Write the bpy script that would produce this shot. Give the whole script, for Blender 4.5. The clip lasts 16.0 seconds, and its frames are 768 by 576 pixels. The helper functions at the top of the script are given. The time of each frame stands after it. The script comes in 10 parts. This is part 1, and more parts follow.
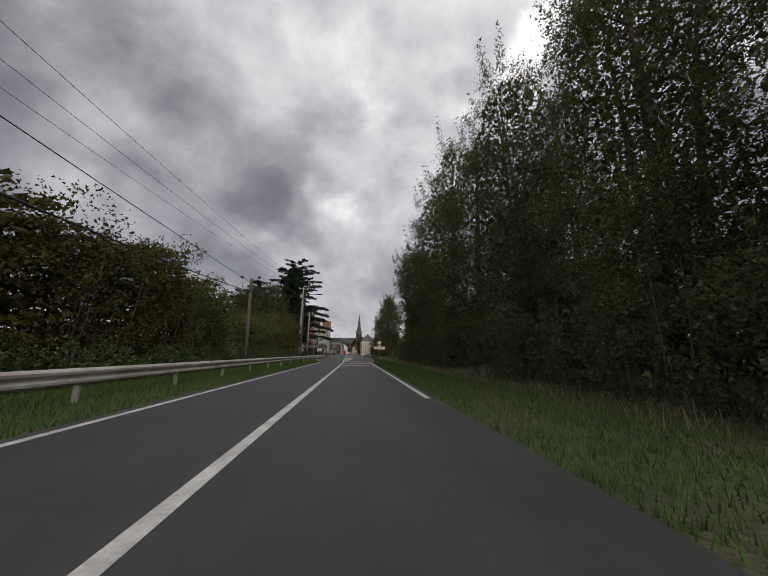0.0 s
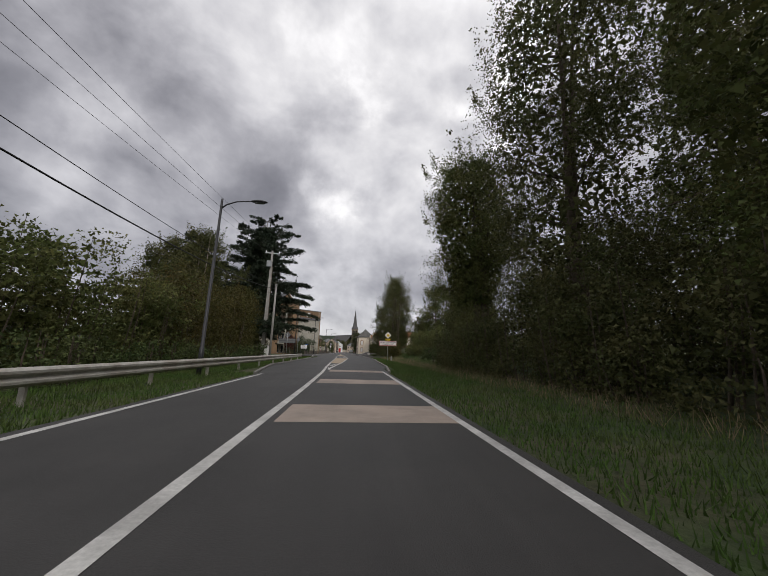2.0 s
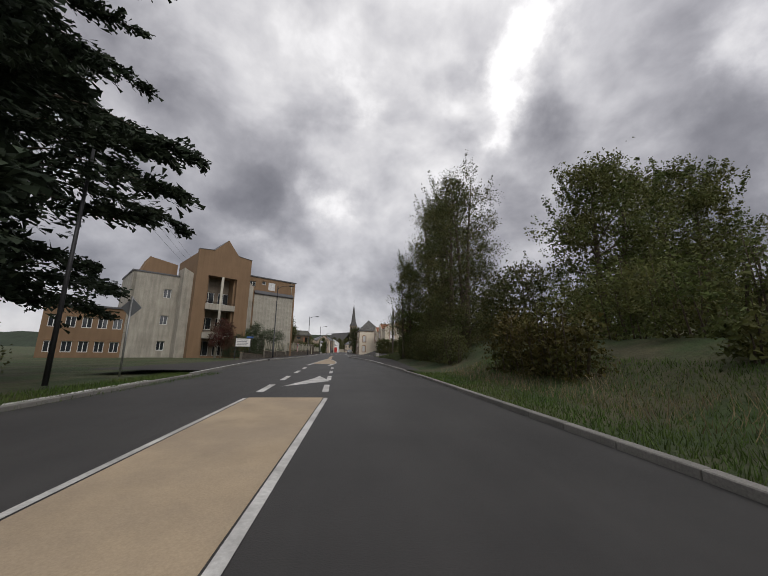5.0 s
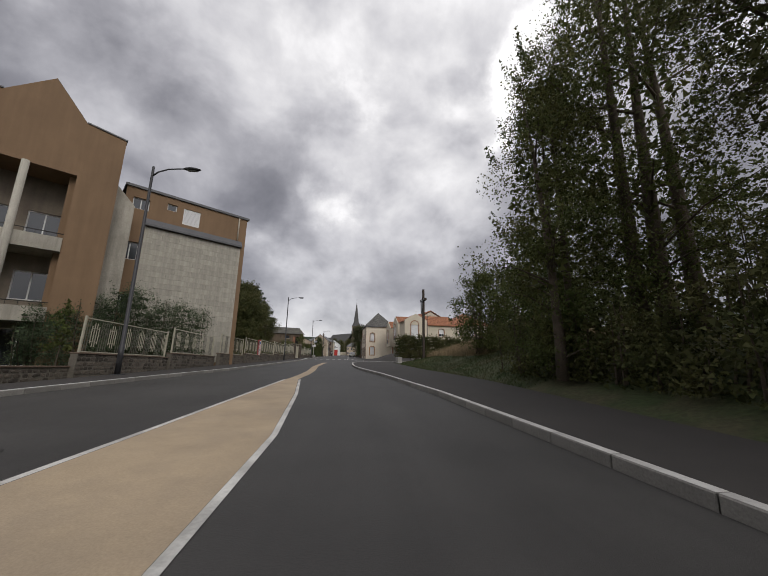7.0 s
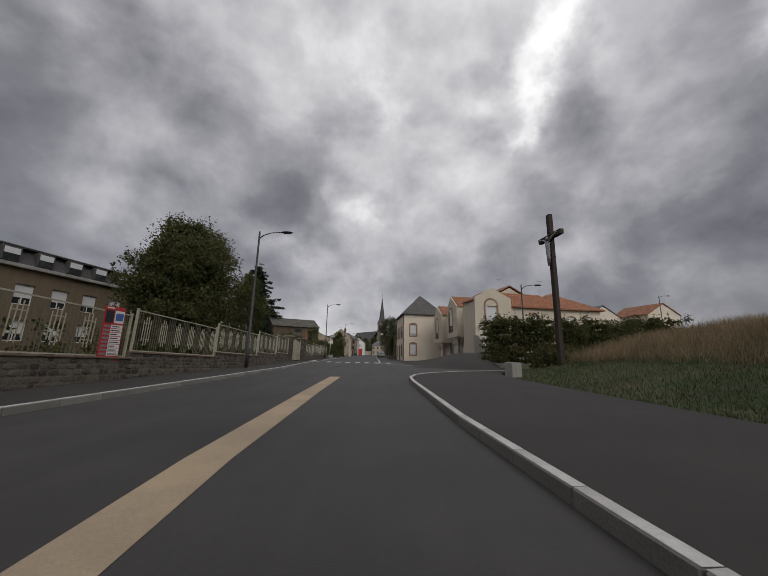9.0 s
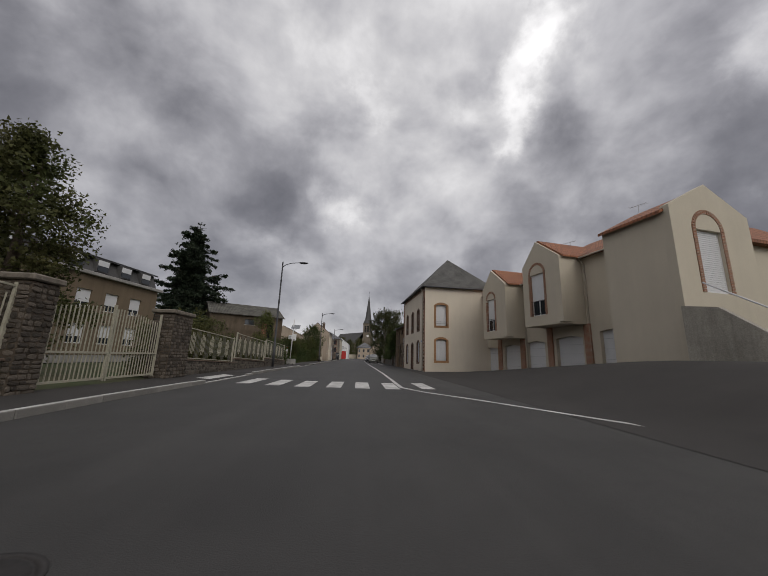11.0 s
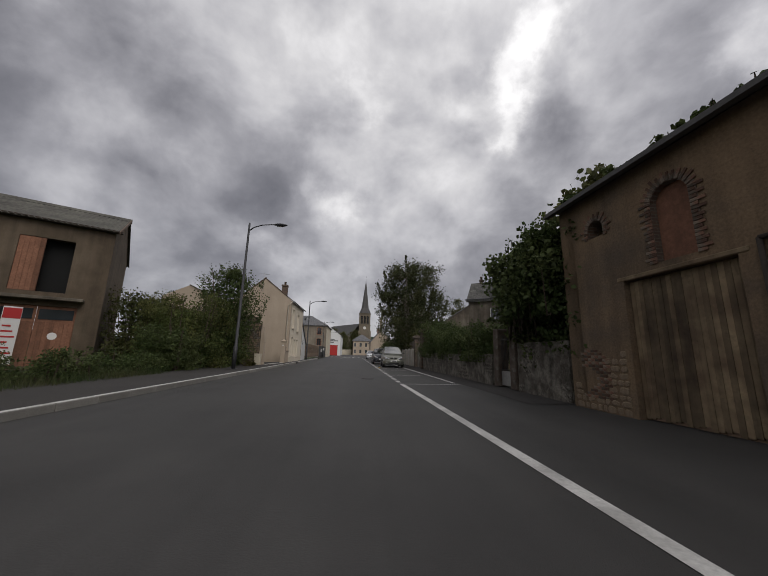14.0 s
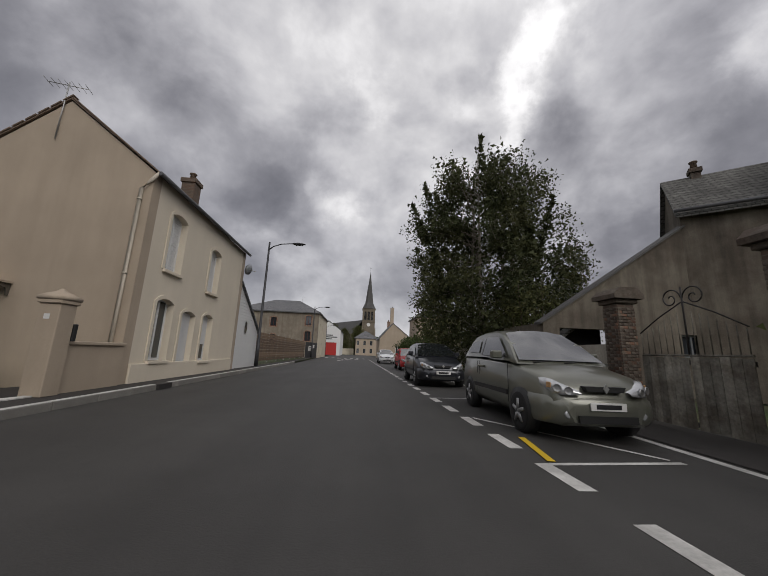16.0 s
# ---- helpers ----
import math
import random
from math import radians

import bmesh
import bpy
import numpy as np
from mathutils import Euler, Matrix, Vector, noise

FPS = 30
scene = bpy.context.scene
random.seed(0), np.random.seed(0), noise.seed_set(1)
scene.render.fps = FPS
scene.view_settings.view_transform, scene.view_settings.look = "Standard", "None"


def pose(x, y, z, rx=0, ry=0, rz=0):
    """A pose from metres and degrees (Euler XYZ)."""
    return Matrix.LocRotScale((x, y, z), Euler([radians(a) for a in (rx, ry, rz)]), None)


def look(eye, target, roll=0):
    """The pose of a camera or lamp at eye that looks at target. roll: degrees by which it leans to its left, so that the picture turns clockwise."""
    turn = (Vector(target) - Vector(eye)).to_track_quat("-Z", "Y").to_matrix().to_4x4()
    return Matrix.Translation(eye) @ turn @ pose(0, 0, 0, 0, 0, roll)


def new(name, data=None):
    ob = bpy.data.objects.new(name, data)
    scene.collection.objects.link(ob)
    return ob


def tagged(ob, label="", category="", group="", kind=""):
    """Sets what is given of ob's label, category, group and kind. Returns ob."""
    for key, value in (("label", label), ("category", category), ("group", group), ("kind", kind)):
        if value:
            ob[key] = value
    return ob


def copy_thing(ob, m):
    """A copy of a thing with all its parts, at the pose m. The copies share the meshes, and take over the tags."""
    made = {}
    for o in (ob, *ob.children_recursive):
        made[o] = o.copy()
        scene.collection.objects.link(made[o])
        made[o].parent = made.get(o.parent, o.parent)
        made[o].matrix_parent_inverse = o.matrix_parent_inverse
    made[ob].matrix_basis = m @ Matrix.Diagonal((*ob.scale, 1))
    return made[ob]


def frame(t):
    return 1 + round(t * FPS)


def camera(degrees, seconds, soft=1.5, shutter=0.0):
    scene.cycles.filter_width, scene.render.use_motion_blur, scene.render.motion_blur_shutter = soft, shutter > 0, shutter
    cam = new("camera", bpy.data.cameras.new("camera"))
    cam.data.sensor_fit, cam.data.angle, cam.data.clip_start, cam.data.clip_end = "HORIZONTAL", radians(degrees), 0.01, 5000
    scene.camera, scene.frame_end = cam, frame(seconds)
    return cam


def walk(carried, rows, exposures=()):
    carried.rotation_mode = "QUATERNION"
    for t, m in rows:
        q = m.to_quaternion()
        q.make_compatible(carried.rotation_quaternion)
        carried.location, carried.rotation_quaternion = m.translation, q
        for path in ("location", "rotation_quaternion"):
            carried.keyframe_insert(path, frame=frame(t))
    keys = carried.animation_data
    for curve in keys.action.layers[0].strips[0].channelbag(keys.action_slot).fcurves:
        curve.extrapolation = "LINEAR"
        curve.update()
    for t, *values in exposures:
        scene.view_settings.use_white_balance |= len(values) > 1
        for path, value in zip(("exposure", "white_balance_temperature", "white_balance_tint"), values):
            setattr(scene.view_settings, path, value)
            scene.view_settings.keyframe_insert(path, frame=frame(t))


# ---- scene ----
cam = camera(99.86, 16.0, 1.0)


def eye(x, y, z, tilt, yaw, roll):
    """Camera pose from place, tilt from straight down, heading to the left of +y and roll."""
    return pose(x, y, z, tilt, 0, yaw) @ pose(0, 0, 0, 0, 0, roll)


walk(cam, [
    (0.0, eye(0.0, -0.0, 1.15, 101.53, -4.72, 1.51)),
    (0.5, eye(-0.04, 6.009, 1.15, 101.5, -4.92, 1.55)),
    (1.0, eye(-0.043, 12.051, 1.15, 101.48, -4.92, 1.39)),
    (1.5, eye(0.017, 18.289, 1.15, 101.27, -5.26, 1.28)),
    (2.0, eye(0.06, 24.947, 1.15, 101.24, -5.43, 1.73)),
    (2.5, eye(0.173, 31.473, 1.15, 101.27, -5.48, 1.7)),
    (3.0, eye(0.257, 38.358, 1.15, 101.21, -5.58, 1.18)),
    (3.5, eye(0.239, 45.796, 1.15, 101.48, -5.84, 0.8)),
    (4.2, eye(0.389, 56.489, 1.15, 101.23, -5.78, 0.73)),
    (6.3, eye(-0.185, 88.812, 1.15, 101.08, -6.05, 1.08)),
    (6.5, eye(-0.153, 91.681, 1.15, 101.17, -5.97, 1.07)),
    (7.0, eye(-0.027, 98.487, 1.15, 101.6, -5.49, 0.96)),
    (7.5, eye(-0.075, 105.081, 1.15, 101.73, -3.75, 0.98)),
    (8.0, eye(-0.417, 111.485, 1.15, 101.47, -1.86, 1.11)),
    (8.5, eye(-0.859, 117.92, 1.15, 101.44, -0.69, 1.26)),
    (9.2, eye(-1.512, 126.695, 1.15, 101.46, -1.66, 1.2)),
    (11.3, eye(-2.602, 153.957, 1.15, 102.18, -4.09, 1.86)),
    (12.0, eye(-2.68, 162.884, 1.15, 101.96, -4.13, 1.85)),
    (12.5, eye(-2.807, 169.227, 1.15, 101.96, -4.39, 1.89)),
    (13.0, eye(-2.851, 175.521, 1.15, 102.04, -4.71, 1.98)),
    (13.5, eye(-2.889, 182.011, 1.15, 101.58, -5.18, 1.54)),
    (14.0, eye(-2.889, 188.494, 1.15, 101.4, -5.02, 1.43)),
    (14.5, eye(-2.897, 194.691, 1.15, 101.53, -5.04, 1.68)),
    (15.0, eye(-2.859, 200.471, 1.15, 101.38, -4.64, 1.84)),
    (15.5, eye(-2.809, 206.061, 1.15, 101.22, -4.09, 2.13)),
    (16.0, eye(-3.14, 210.859, 1.15, 101.36, -4.55, 2.22)),
], exposures=[(0, 0.04), (0.7, 0.08), (1.6, 0.25), (3.2, 0.30), (4.1, 0.08), (5.2, 0.18), (6.4, 0.26), (7.1, 0.2), (7.7, 0.02), (9.0, -0.1), (11.5, -0.12), (13.5, -0.06), (16.0, 0.0)])

# ---------------------------------------------------------------- light
SUN_AZ, SUN_EL = radians(152), radians(40)      # to the right of +y, above the horizon

world = bpy.data.worlds.new("overcast_sky")
scene.world = world
world.use_nodes = True
wt = world.node_tree
wt.nodes.clear()


def wnode(kind, **values):
    n = wt.nodes.new(kind)
    for k, v in values.items():
        n.inputs[k].default_value = v
    return n


def wlink(a, b):
    wt.links.new(a, b)


def wmath(op, a, b=None, clamp=False):
    n = wt.nodes.new("ShaderNodeMath")
    n.operation, n.use_clamp = op, clamp
    for i, v in enumerate((a, b)):
        if v is None:
            continue
        if isinstance(v, (int, float)):
            n.inputs[i].default_value = v
        else:
            wlink(v, n.inputs[i])
    return n.outputs[0]


geo = wnode("ShaderNodeTexCoord")
norm = wnode("ShaderNodeVectorMath")
norm.operation = "NORMALIZE"
wlink(geo.outputs["Generated"], norm.inputs[0])


def wvec(op, a, b):
    n = wt.nodes.new("ShaderNodeVectorMath")
    n.operation = op
    for i, v in enumerate((a, b)):
        if isinstance(v, tuple):
            n.inputs[i].default_value = v
        else:
            wlink(v, n.inputs[i])
    return n


def wnoise(vector, scale, detail, rough):
    n = wnode("ShaderNodeTexNoise", Scale=scale, Detail=detail, Roughness=rough)
    wlink(vector, n.inputs["Vector"])
    return n


# a layer of lumpy stratocumulus: noise over directions that are themselves stirred by noise
way = norm.outputs[0]
stir = wvec("SUBTRACT", wnoise(wvec("ADD", way, (2.3, 0.7, 4.1)).outputs[0], 2.6, 3.0, 0.45).outputs["Color"], (0.5, 0.5, 0.5)).outputs[0]
bent = wvec("ADD", way, wvec("MULTIPLY", stir, (0.16, 0.16, 0.12)).outputs[0]).outputs[0]
flat = wvec("MULTIPLY", bent, (1.0, 1.0, 1.25)).outputs[0]
big = wnoise(wvec("ADD", flat, (3.1, 7.4, 0.35)).outputs[0], 2.1, 8.0, 0.5).outputs["Fac"]
lump = wnoise(wvec("ADD", flat, (9.2, 1.4, 5.6)).outputs[0], 5.2, 8.0, 0.52).outputs["Fac"]
cloud = wmath("ADD", wmath("ADD", wmath("MULTIPLY", big, 0.54), wmath("MULTIPLY", lump, 0.44)), 0.03)
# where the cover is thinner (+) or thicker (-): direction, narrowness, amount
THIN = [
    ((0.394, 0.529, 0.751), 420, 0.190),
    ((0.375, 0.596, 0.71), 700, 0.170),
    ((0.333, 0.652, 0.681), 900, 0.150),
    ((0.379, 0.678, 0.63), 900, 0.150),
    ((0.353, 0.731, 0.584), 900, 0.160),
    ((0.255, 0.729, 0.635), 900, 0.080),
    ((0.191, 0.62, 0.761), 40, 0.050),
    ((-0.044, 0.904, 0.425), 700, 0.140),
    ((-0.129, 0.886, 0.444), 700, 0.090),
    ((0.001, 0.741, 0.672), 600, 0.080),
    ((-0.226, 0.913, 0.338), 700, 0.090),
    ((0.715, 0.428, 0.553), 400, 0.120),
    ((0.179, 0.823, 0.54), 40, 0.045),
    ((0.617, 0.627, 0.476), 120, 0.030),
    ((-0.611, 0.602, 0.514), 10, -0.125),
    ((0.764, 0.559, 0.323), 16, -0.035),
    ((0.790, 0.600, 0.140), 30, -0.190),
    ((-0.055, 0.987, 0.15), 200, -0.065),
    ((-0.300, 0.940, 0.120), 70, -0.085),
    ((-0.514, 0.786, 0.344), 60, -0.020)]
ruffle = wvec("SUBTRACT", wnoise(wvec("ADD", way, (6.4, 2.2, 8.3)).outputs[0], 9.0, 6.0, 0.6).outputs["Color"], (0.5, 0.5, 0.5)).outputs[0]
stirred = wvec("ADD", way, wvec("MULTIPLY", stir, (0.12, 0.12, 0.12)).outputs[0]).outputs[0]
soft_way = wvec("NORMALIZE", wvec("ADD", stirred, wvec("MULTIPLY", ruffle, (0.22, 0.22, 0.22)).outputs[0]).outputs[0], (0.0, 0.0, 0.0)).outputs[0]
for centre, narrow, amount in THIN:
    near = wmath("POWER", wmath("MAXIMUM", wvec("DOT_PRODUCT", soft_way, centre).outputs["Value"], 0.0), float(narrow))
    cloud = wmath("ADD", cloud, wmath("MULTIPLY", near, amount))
ramp = wnode("ShaderNodeValToRGB")
els = ramp.color_ramp.elements
els[0].position, els[0].color = 0.26, (0.150, 0.148, 0.166, 1)
els[1].position, els[1].color = 0.78, (1.25, 1.23, 1.23, 1)
for at, tone in ((0.36, (0.240, 0.236, 0.260, 1)), (0.44, (0.368, 0.362, 0.390, 1)), (0.52, (0.548, 0.540, 0.566, 1)), (0.60, (0.738, 0.726, 0.740, 1))):
    els.new(at).color = tone
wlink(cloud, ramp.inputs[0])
# thin cloud in front of the sun lets more light through
sun_way = (math.sin(SUN_AZ) * math.cos(SUN_EL), math.cos(SUN_AZ) * math.cos(SUN_EL), math.sin(SUN_EL))
halo = wmath("POWER", wmath("MAXIMUM", wvec("DOT_PRODUCT", way, sun_way).outputs["Value"], 0.0), 1.6)
lift = wmath("ADD", wmath("MULTIPLY", halo, 0.5), 1.0)
bright = wnode("ShaderNodeMix")
bright.data_type, bright.blend_type, bright.inputs[0].default_value = "RGBA", "MULTIPLY", 1.0
wlink(ramp.outputs[0], bright.inputs[6])
wlink(lift, bright.inputs[7])
sky = wt.nodes.new("ShaderNodeTexSky")
sky.sky_type, sky.sun_disc, sky.sun_elevation, sky.sun_rotation = "NISHITA", False, SUN_EL, SUN_AZ
blue = wnode("ShaderNodeBackground", Strength=0.08)
wlink(sky.outputs[0], blue.inputs[0])
grey = wnode("ShaderNodeBackground", Strength=1.0)
wlink(bright.outputs[2], grey.inputs[0])
cover = wt.nodes.new("ShaderNodeMixShader")
cover.inputs[0].default_value = 0.93
out = wt.nodes.new("ShaderNodeOutputWorld")
wlink(blue.outputs[0], cover.inputs[1])
wlink(grey.outputs[0], cover.inputs[2])
wlink(cover.outputs[0], out.inputs[0])

sun = new("sun", bpy.data.lights.new("sun", "SUN"))
sun.data.energy, sun.data.angle, sun.data.color = 1.0, radians(36), (1.0, 0.96, 0.9)
sun.matrix_world = look((0, 0, 60), (-sun_way[0], -sun_way[1], 60 - sun_way[2]))
scene.view_settings.exposure = 0.0


# ---------------------------------------------------------------- materials
def material(name, base, rough=0.8, metal=0.0, spread=0.25, grain=60.0, stain=1.2, bump=0.25, second=None, streak=0.0,
             island=0.0, each=0.0, spec=0.4, step=0.01, along=0.0):
    """A surface with colour variation at a fine and a coarse scale, relief, and optional streaks running down."""
    m = bpy.data.materials.new(name)
    m.use_nodes = True
    t = m.node_tree
    bsdf = t.nodes["Principled BSDF"]
    bsdf.inputs["Roughness"].default_value, bsdf.inputs["Metallic"].default_value = rough, metal
    bsdf.inputs["Specular IOR Level"].default_value = spec
    link = t.links.new
    co = t.nodes.new("ShaderNodeTexCoord")

    def noise_tex(scale, detail, stretch=None):
        n = t.nodes.new("ShaderNodeTexNoise")
        n.inputs["Scale"].default_value, n.inputs["Detail"].default_value = scale, detail
        n.inputs["Roughness"].default_value = 0.65
        if stretch:
            mp = t.nodes.new("ShaderNodeMapping")
            mp.inputs["Scale"].default_value = stretch
            link(co.outputs["Object"], mp.inputs[0])
            link(mp.outputs[0], n.inputs["Vector"])
        else:
            link(co.outputs["Object"], n.inputs["Vector"])
        return n.outputs["Fac"]

    def mult(color, fac, low, high):
        r = t.nodes.new("ShaderNodeMapRange")
        r.inputs[1].default_value, r.inputs[2].default_value = 0.25, 0.75
        r.inputs[3].default_value, r.inputs[4].default_value = low, high
        link(fac, r.inputs[0])
        x = t.nodes.new("ShaderNodeMix")
        x.data_type, x.blend_type, x.inputs[0].default_value = "RGBA", "MULTIPLY", 1.0
        if isinstance(color, tuple):
            x.inputs[6].default_value = (*color, 1)
        else:
            link(color, x.inputs[6])
        link(r.outputs[0], x.inputs[7])
        return x.outputs[2]

    fine_fac, coarse_fac = noise_tex(grain, 5), noise_tex(stain, 6)
    color = base
    if second:
        x = t.nodes.new("ShaderNodeMix")
        x.data_type = "RGBA"
        x.inputs[6].default_value, x.inputs[7].default_value = (*base, 1), (*second, 1)
        r = t.nodes.new("ShaderNodeMapRange")
        r.inputs[1].default_value, r.inputs[2].default_value = 0.42, 0.6
        link(noise_tex(stain * 0.7, 7), r.inputs[0])
        link(r.outputs[0], x.inputs[0])
        color = x.outputs[2]
    color = mult(color, fine_fac, 1 - spread, 1 + spread * 0.6)
    color = mult(color, coarse_fac, 1 - spread * 0.8, 1 + spread * 0.5)
    if along:
        color = mult(color, noise_tex(1.0, 4, (1.7, 0.03, 1.0)), 1 - along, 1 + along * 0.8)
        color = mult(color, noise_tex(0.9, 2, (0.5, 0.25, 1.0)), 1 - along * 0.6, 1 + along * 0.5)
    if streak:
        color = mult(color, noise_tex(1.0, 4, (2.6, 2.6, 0.22)), 1 - streak, 1 + streak * 0.3)
    if island:
        g = t.nodes.new("ShaderNodeNewGeometry")
        color = mult(color, g.outputs["Random Per Island"], 1 - island, 1 + island)
    if each:
        g = t.nodes.new("ShaderNodeObjectInfo")
        color = mult(color, g.outputs["Random"], 1 - each, 1 + each)
    if isinstance(color, tuple):
        bsdf.inputs["Base Color"].default_value = (*color, 1)
    else:
        link(color, bsdf.inputs["Base Color"])
    if bump:
        b = t.nodes.new("ShaderNodeBump")
        b.inputs["Strength"].default_value, b.inputs["Distance"].default_value = bump, step
        link(fine_fac, b.inputs["Height"])
        link(b.outputs[0], bsdf.inputs["Normal"])
    return m


def leaf_material(name, base, other, glow=0.25):
    m = bpy.data.materials.new(name)
    m.use_nodes = True
    t = m.node_tree
    bsdf = t.nodes["Principled BSDF"]
    bsdf.inputs["Roughness"].default_value, bsdf.inputs["Specular IOR Level"].default_value = 0.6, 0.14
    g = t.nodes.new("ShaderNodeNewGeometry")
    co = t.nodes.new("ShaderNodeTexCoord")
    n = t.nodes.new("ShaderNodeTexNoise")
    n.inputs["Scale"].default_value, n.inputs["Detail"].default_value = 0.55, 3.0
    t.links.new(co.outputs["Object"], n.inputs["Vector"])
    r = t.nodes.new("ShaderNodeMapRange")
    r.inputs[1].default_value, r.inputs[2].default_value = 0.38, 0.68
    t.links.new(n.outputs["Fac"], r.inputs[0])
    a = t.nodes.new("ShaderNodeMix")
    a.data_type = "RGBA"
    a.inputs[6].default_value, a.inputs[7].default_value = (*base, 1), (*other, 1)
    t.links.new(r.outputs[0], a.inputs[0])
    v = t.nodes.new("ShaderNodeMapRange")
    v.inputs[3].default_value, v.inputs[4].default_value = 0.5, 1.5
    t.links.new(g.outputs["Random Per Island"], v.inputs[0])
    x = t.nodes.new("ShaderNodeMix")
    x.data_type, x.blend_type, x.inputs[0].default_value = "RGBA", "MULTIPLY", 1.0
    t.links.new(a.outputs[2], x.inputs[6])
    t.links.new(v.outputs[0], x.inputs[7])
    t.links.new(x.outputs[2], bsdf.inputs["Base Color"])
    tr = t.nodes.new("ShaderNodeBsdfTranslucent")
    t.links.new(x.outputs[2], tr.inputs[0])
    mix = t.nodes.new("ShaderNodeMixShader")
    mix.inputs[0].default_value = glow
    t.links.new(bsdf.outputs[0], mix.inputs[1])
    t.links.new(tr.outputs[0], mix.inputs[2])
    t.links.new(mix.outputs[0], t.nodes["Material Output"].inputs[0])
    return m


def glass_material(name, tint=(0.03, 0.035, 0.04)):
    m = bpy.data.materials.new(name)
    m.use_nodes = True
    b = m.node_tree.nodes["Principled BSDF"]
    b.inputs["Base Color"].default_value = (*tint, 1)
    b.inputs["Roughness"].default_value, b.inputs["Specular IOR Level"].default_value = 0.04, 0.9
    return m


def brick_material(name, one, two, mortar, w=0.22, h=0.07):
    """Brickwork for faces where single bricks are too far off to be picked apart."""
    m = material(name, one, 0.85, spread=0.3, grain=45, stain=1.5, bump=0)
    t = m.node_tree
    bsdf = t.nodes["Principled BSDF"]
    co = t.nodes.new("ShaderNodeTexCoord")
    br = t.nodes.new("ShaderNodeTexBrick")
    mp = t.nodes.new("ShaderNodeMapping")
    s = t.nodes.new("ShaderNodeSeparateXYZ")
    c = t.nodes.new("ShaderNodeCombineXYZ")
    add = t.nodes.new("ShaderNodeMath")
    t.links.new(co.outputs["Object"], s.inputs[0])
    t.links.new(s.outputs["X"], add.inputs[0])
    t.links.new(s.outputs["Y"], add.inputs[1])
    t.links.new(add.outputs[0], c.inputs["X"])
    t.links.new(s.outputs["Z"], c.inputs["Y"])
    t.links.new(c.outputs[0], br.inputs["Vector"])
    br.inputs["Scale"].default_value = 1.0
    br.inputs["Brick Width"].default_value, br.inputs["Row Height"].default_value = w, h
    br.inputs["Mortar Size"].default_value = 0.008
    br.inputs["Color1"].default_value, br.inputs["Color2"].default_value = (*one, 1), (*two, 1)
    br.inputs["Mortar"].default_value = (*mortar, 1)
    n = t.nodes.new("ShaderNodeTexNoise")
    n.inputs["Scale"].default_value, n.inputs["Detail"].default_value = 3.0, 6.0
    t.links.new(co.outputs["Object"], n.inputs["Vector"])
    x = t.nodes.new("ShaderNodeMix")
    x.data_type, x.blend_type, x.inputs[0].default_value = "RGBA", "OVERLAY", 0.35
    t.links.new(br.outputs["Color"], x.inputs[6])
    t.links.new(n.outputs["Fac"], x.inputs[7])
    t.links.new(x.outputs[2], bsdf.inputs["Base Color"])
    b = t.nodes.new("ShaderNodeBump")
    b.inputs["Strength"].default_value, b.inputs["Distance"].default_value = 0.6, 0.01
    b.invert = True
    t.links.new(br.outputs["Fac"], b.inputs["Height"])
    t.links.new(b.outputs[0], bsdf.inputs["Normal"])
    return m


def rows_material(name, base, dark, pitch, across=0.0, rough=0.7, spread=0.3):
    """Roof covering in courses: slates or tiles, seen too far off for single pieces."""
    m = material(name, base, rough, spread=spread, grain=12, stain=0.8, bump=0)
    t = m.node_tree
    bsdf = t.nodes["Principled BSDF"]
    old = bsdf.inputs["Base Color"].links[0].from_socket
    co = t.nodes.new("ShaderNodeTexCoord")
    w = t.nodes.new("ShaderNodeTexBrick")
    w.inputs["Scale"].default_value = 1.0
    w.inputs["Brick Width"].default_value, w.inputs["Row Height"].default_value = across or pitch * 1.4, pitch
    w.inputs["Mortar Size"].default_value = pitch * 0.07
    w.inputs["Color1"].default_value, w.inputs["Color2"].default_value = (1, 1, 1, 1), (0.72, 0.72, 0.72, 1)
    w.inputs["Mortar"].default_value = (*dark, 1)
    s = t.nodes.new("ShaderNodeSeparateXYZ")
    c = t.nodes.new("ShaderNodeCombineXYZ")
    add = t.nodes.new("ShaderNodeMath")
    t.links.new(co.outputs["Object"], s.inputs[0])
    t.links.new(s.outputs["X"], add.inputs[0])
    t.links.new(s.outputs["Y"], add.inputs[1])
    t.links.new(add.outputs[0], c.inputs["X"])
    t.links.new(s.outputs["Z"], c.inputs["Y"])
    t.links.new(c.outputs[0], w.inputs["Vector"])
    x = t.nodes.new("ShaderNodeMix")
    x.data_type, x.blend_type, x.inputs[0].default_value = "RGBA", "MULTIPLY", 1.0
    t.links.new(old, x.inputs[6])
    t.links.new(w.outputs["Color"], x.inputs[7])
    t.links.new(x.outputs[2], bsdf.inputs["Base Color"])
    b = t.nodes.new("ShaderNodeBump")
    b.inputs["Strength"].default_value, b.inputs["Distance"].default_value = 0.5, 0.02
    b.invert = True
    t.links.new(w.outputs["Fac"], b.inputs["Height"])
    t.links.new(b.outputs[0], bsdf.inputs["Normal"])
    return m


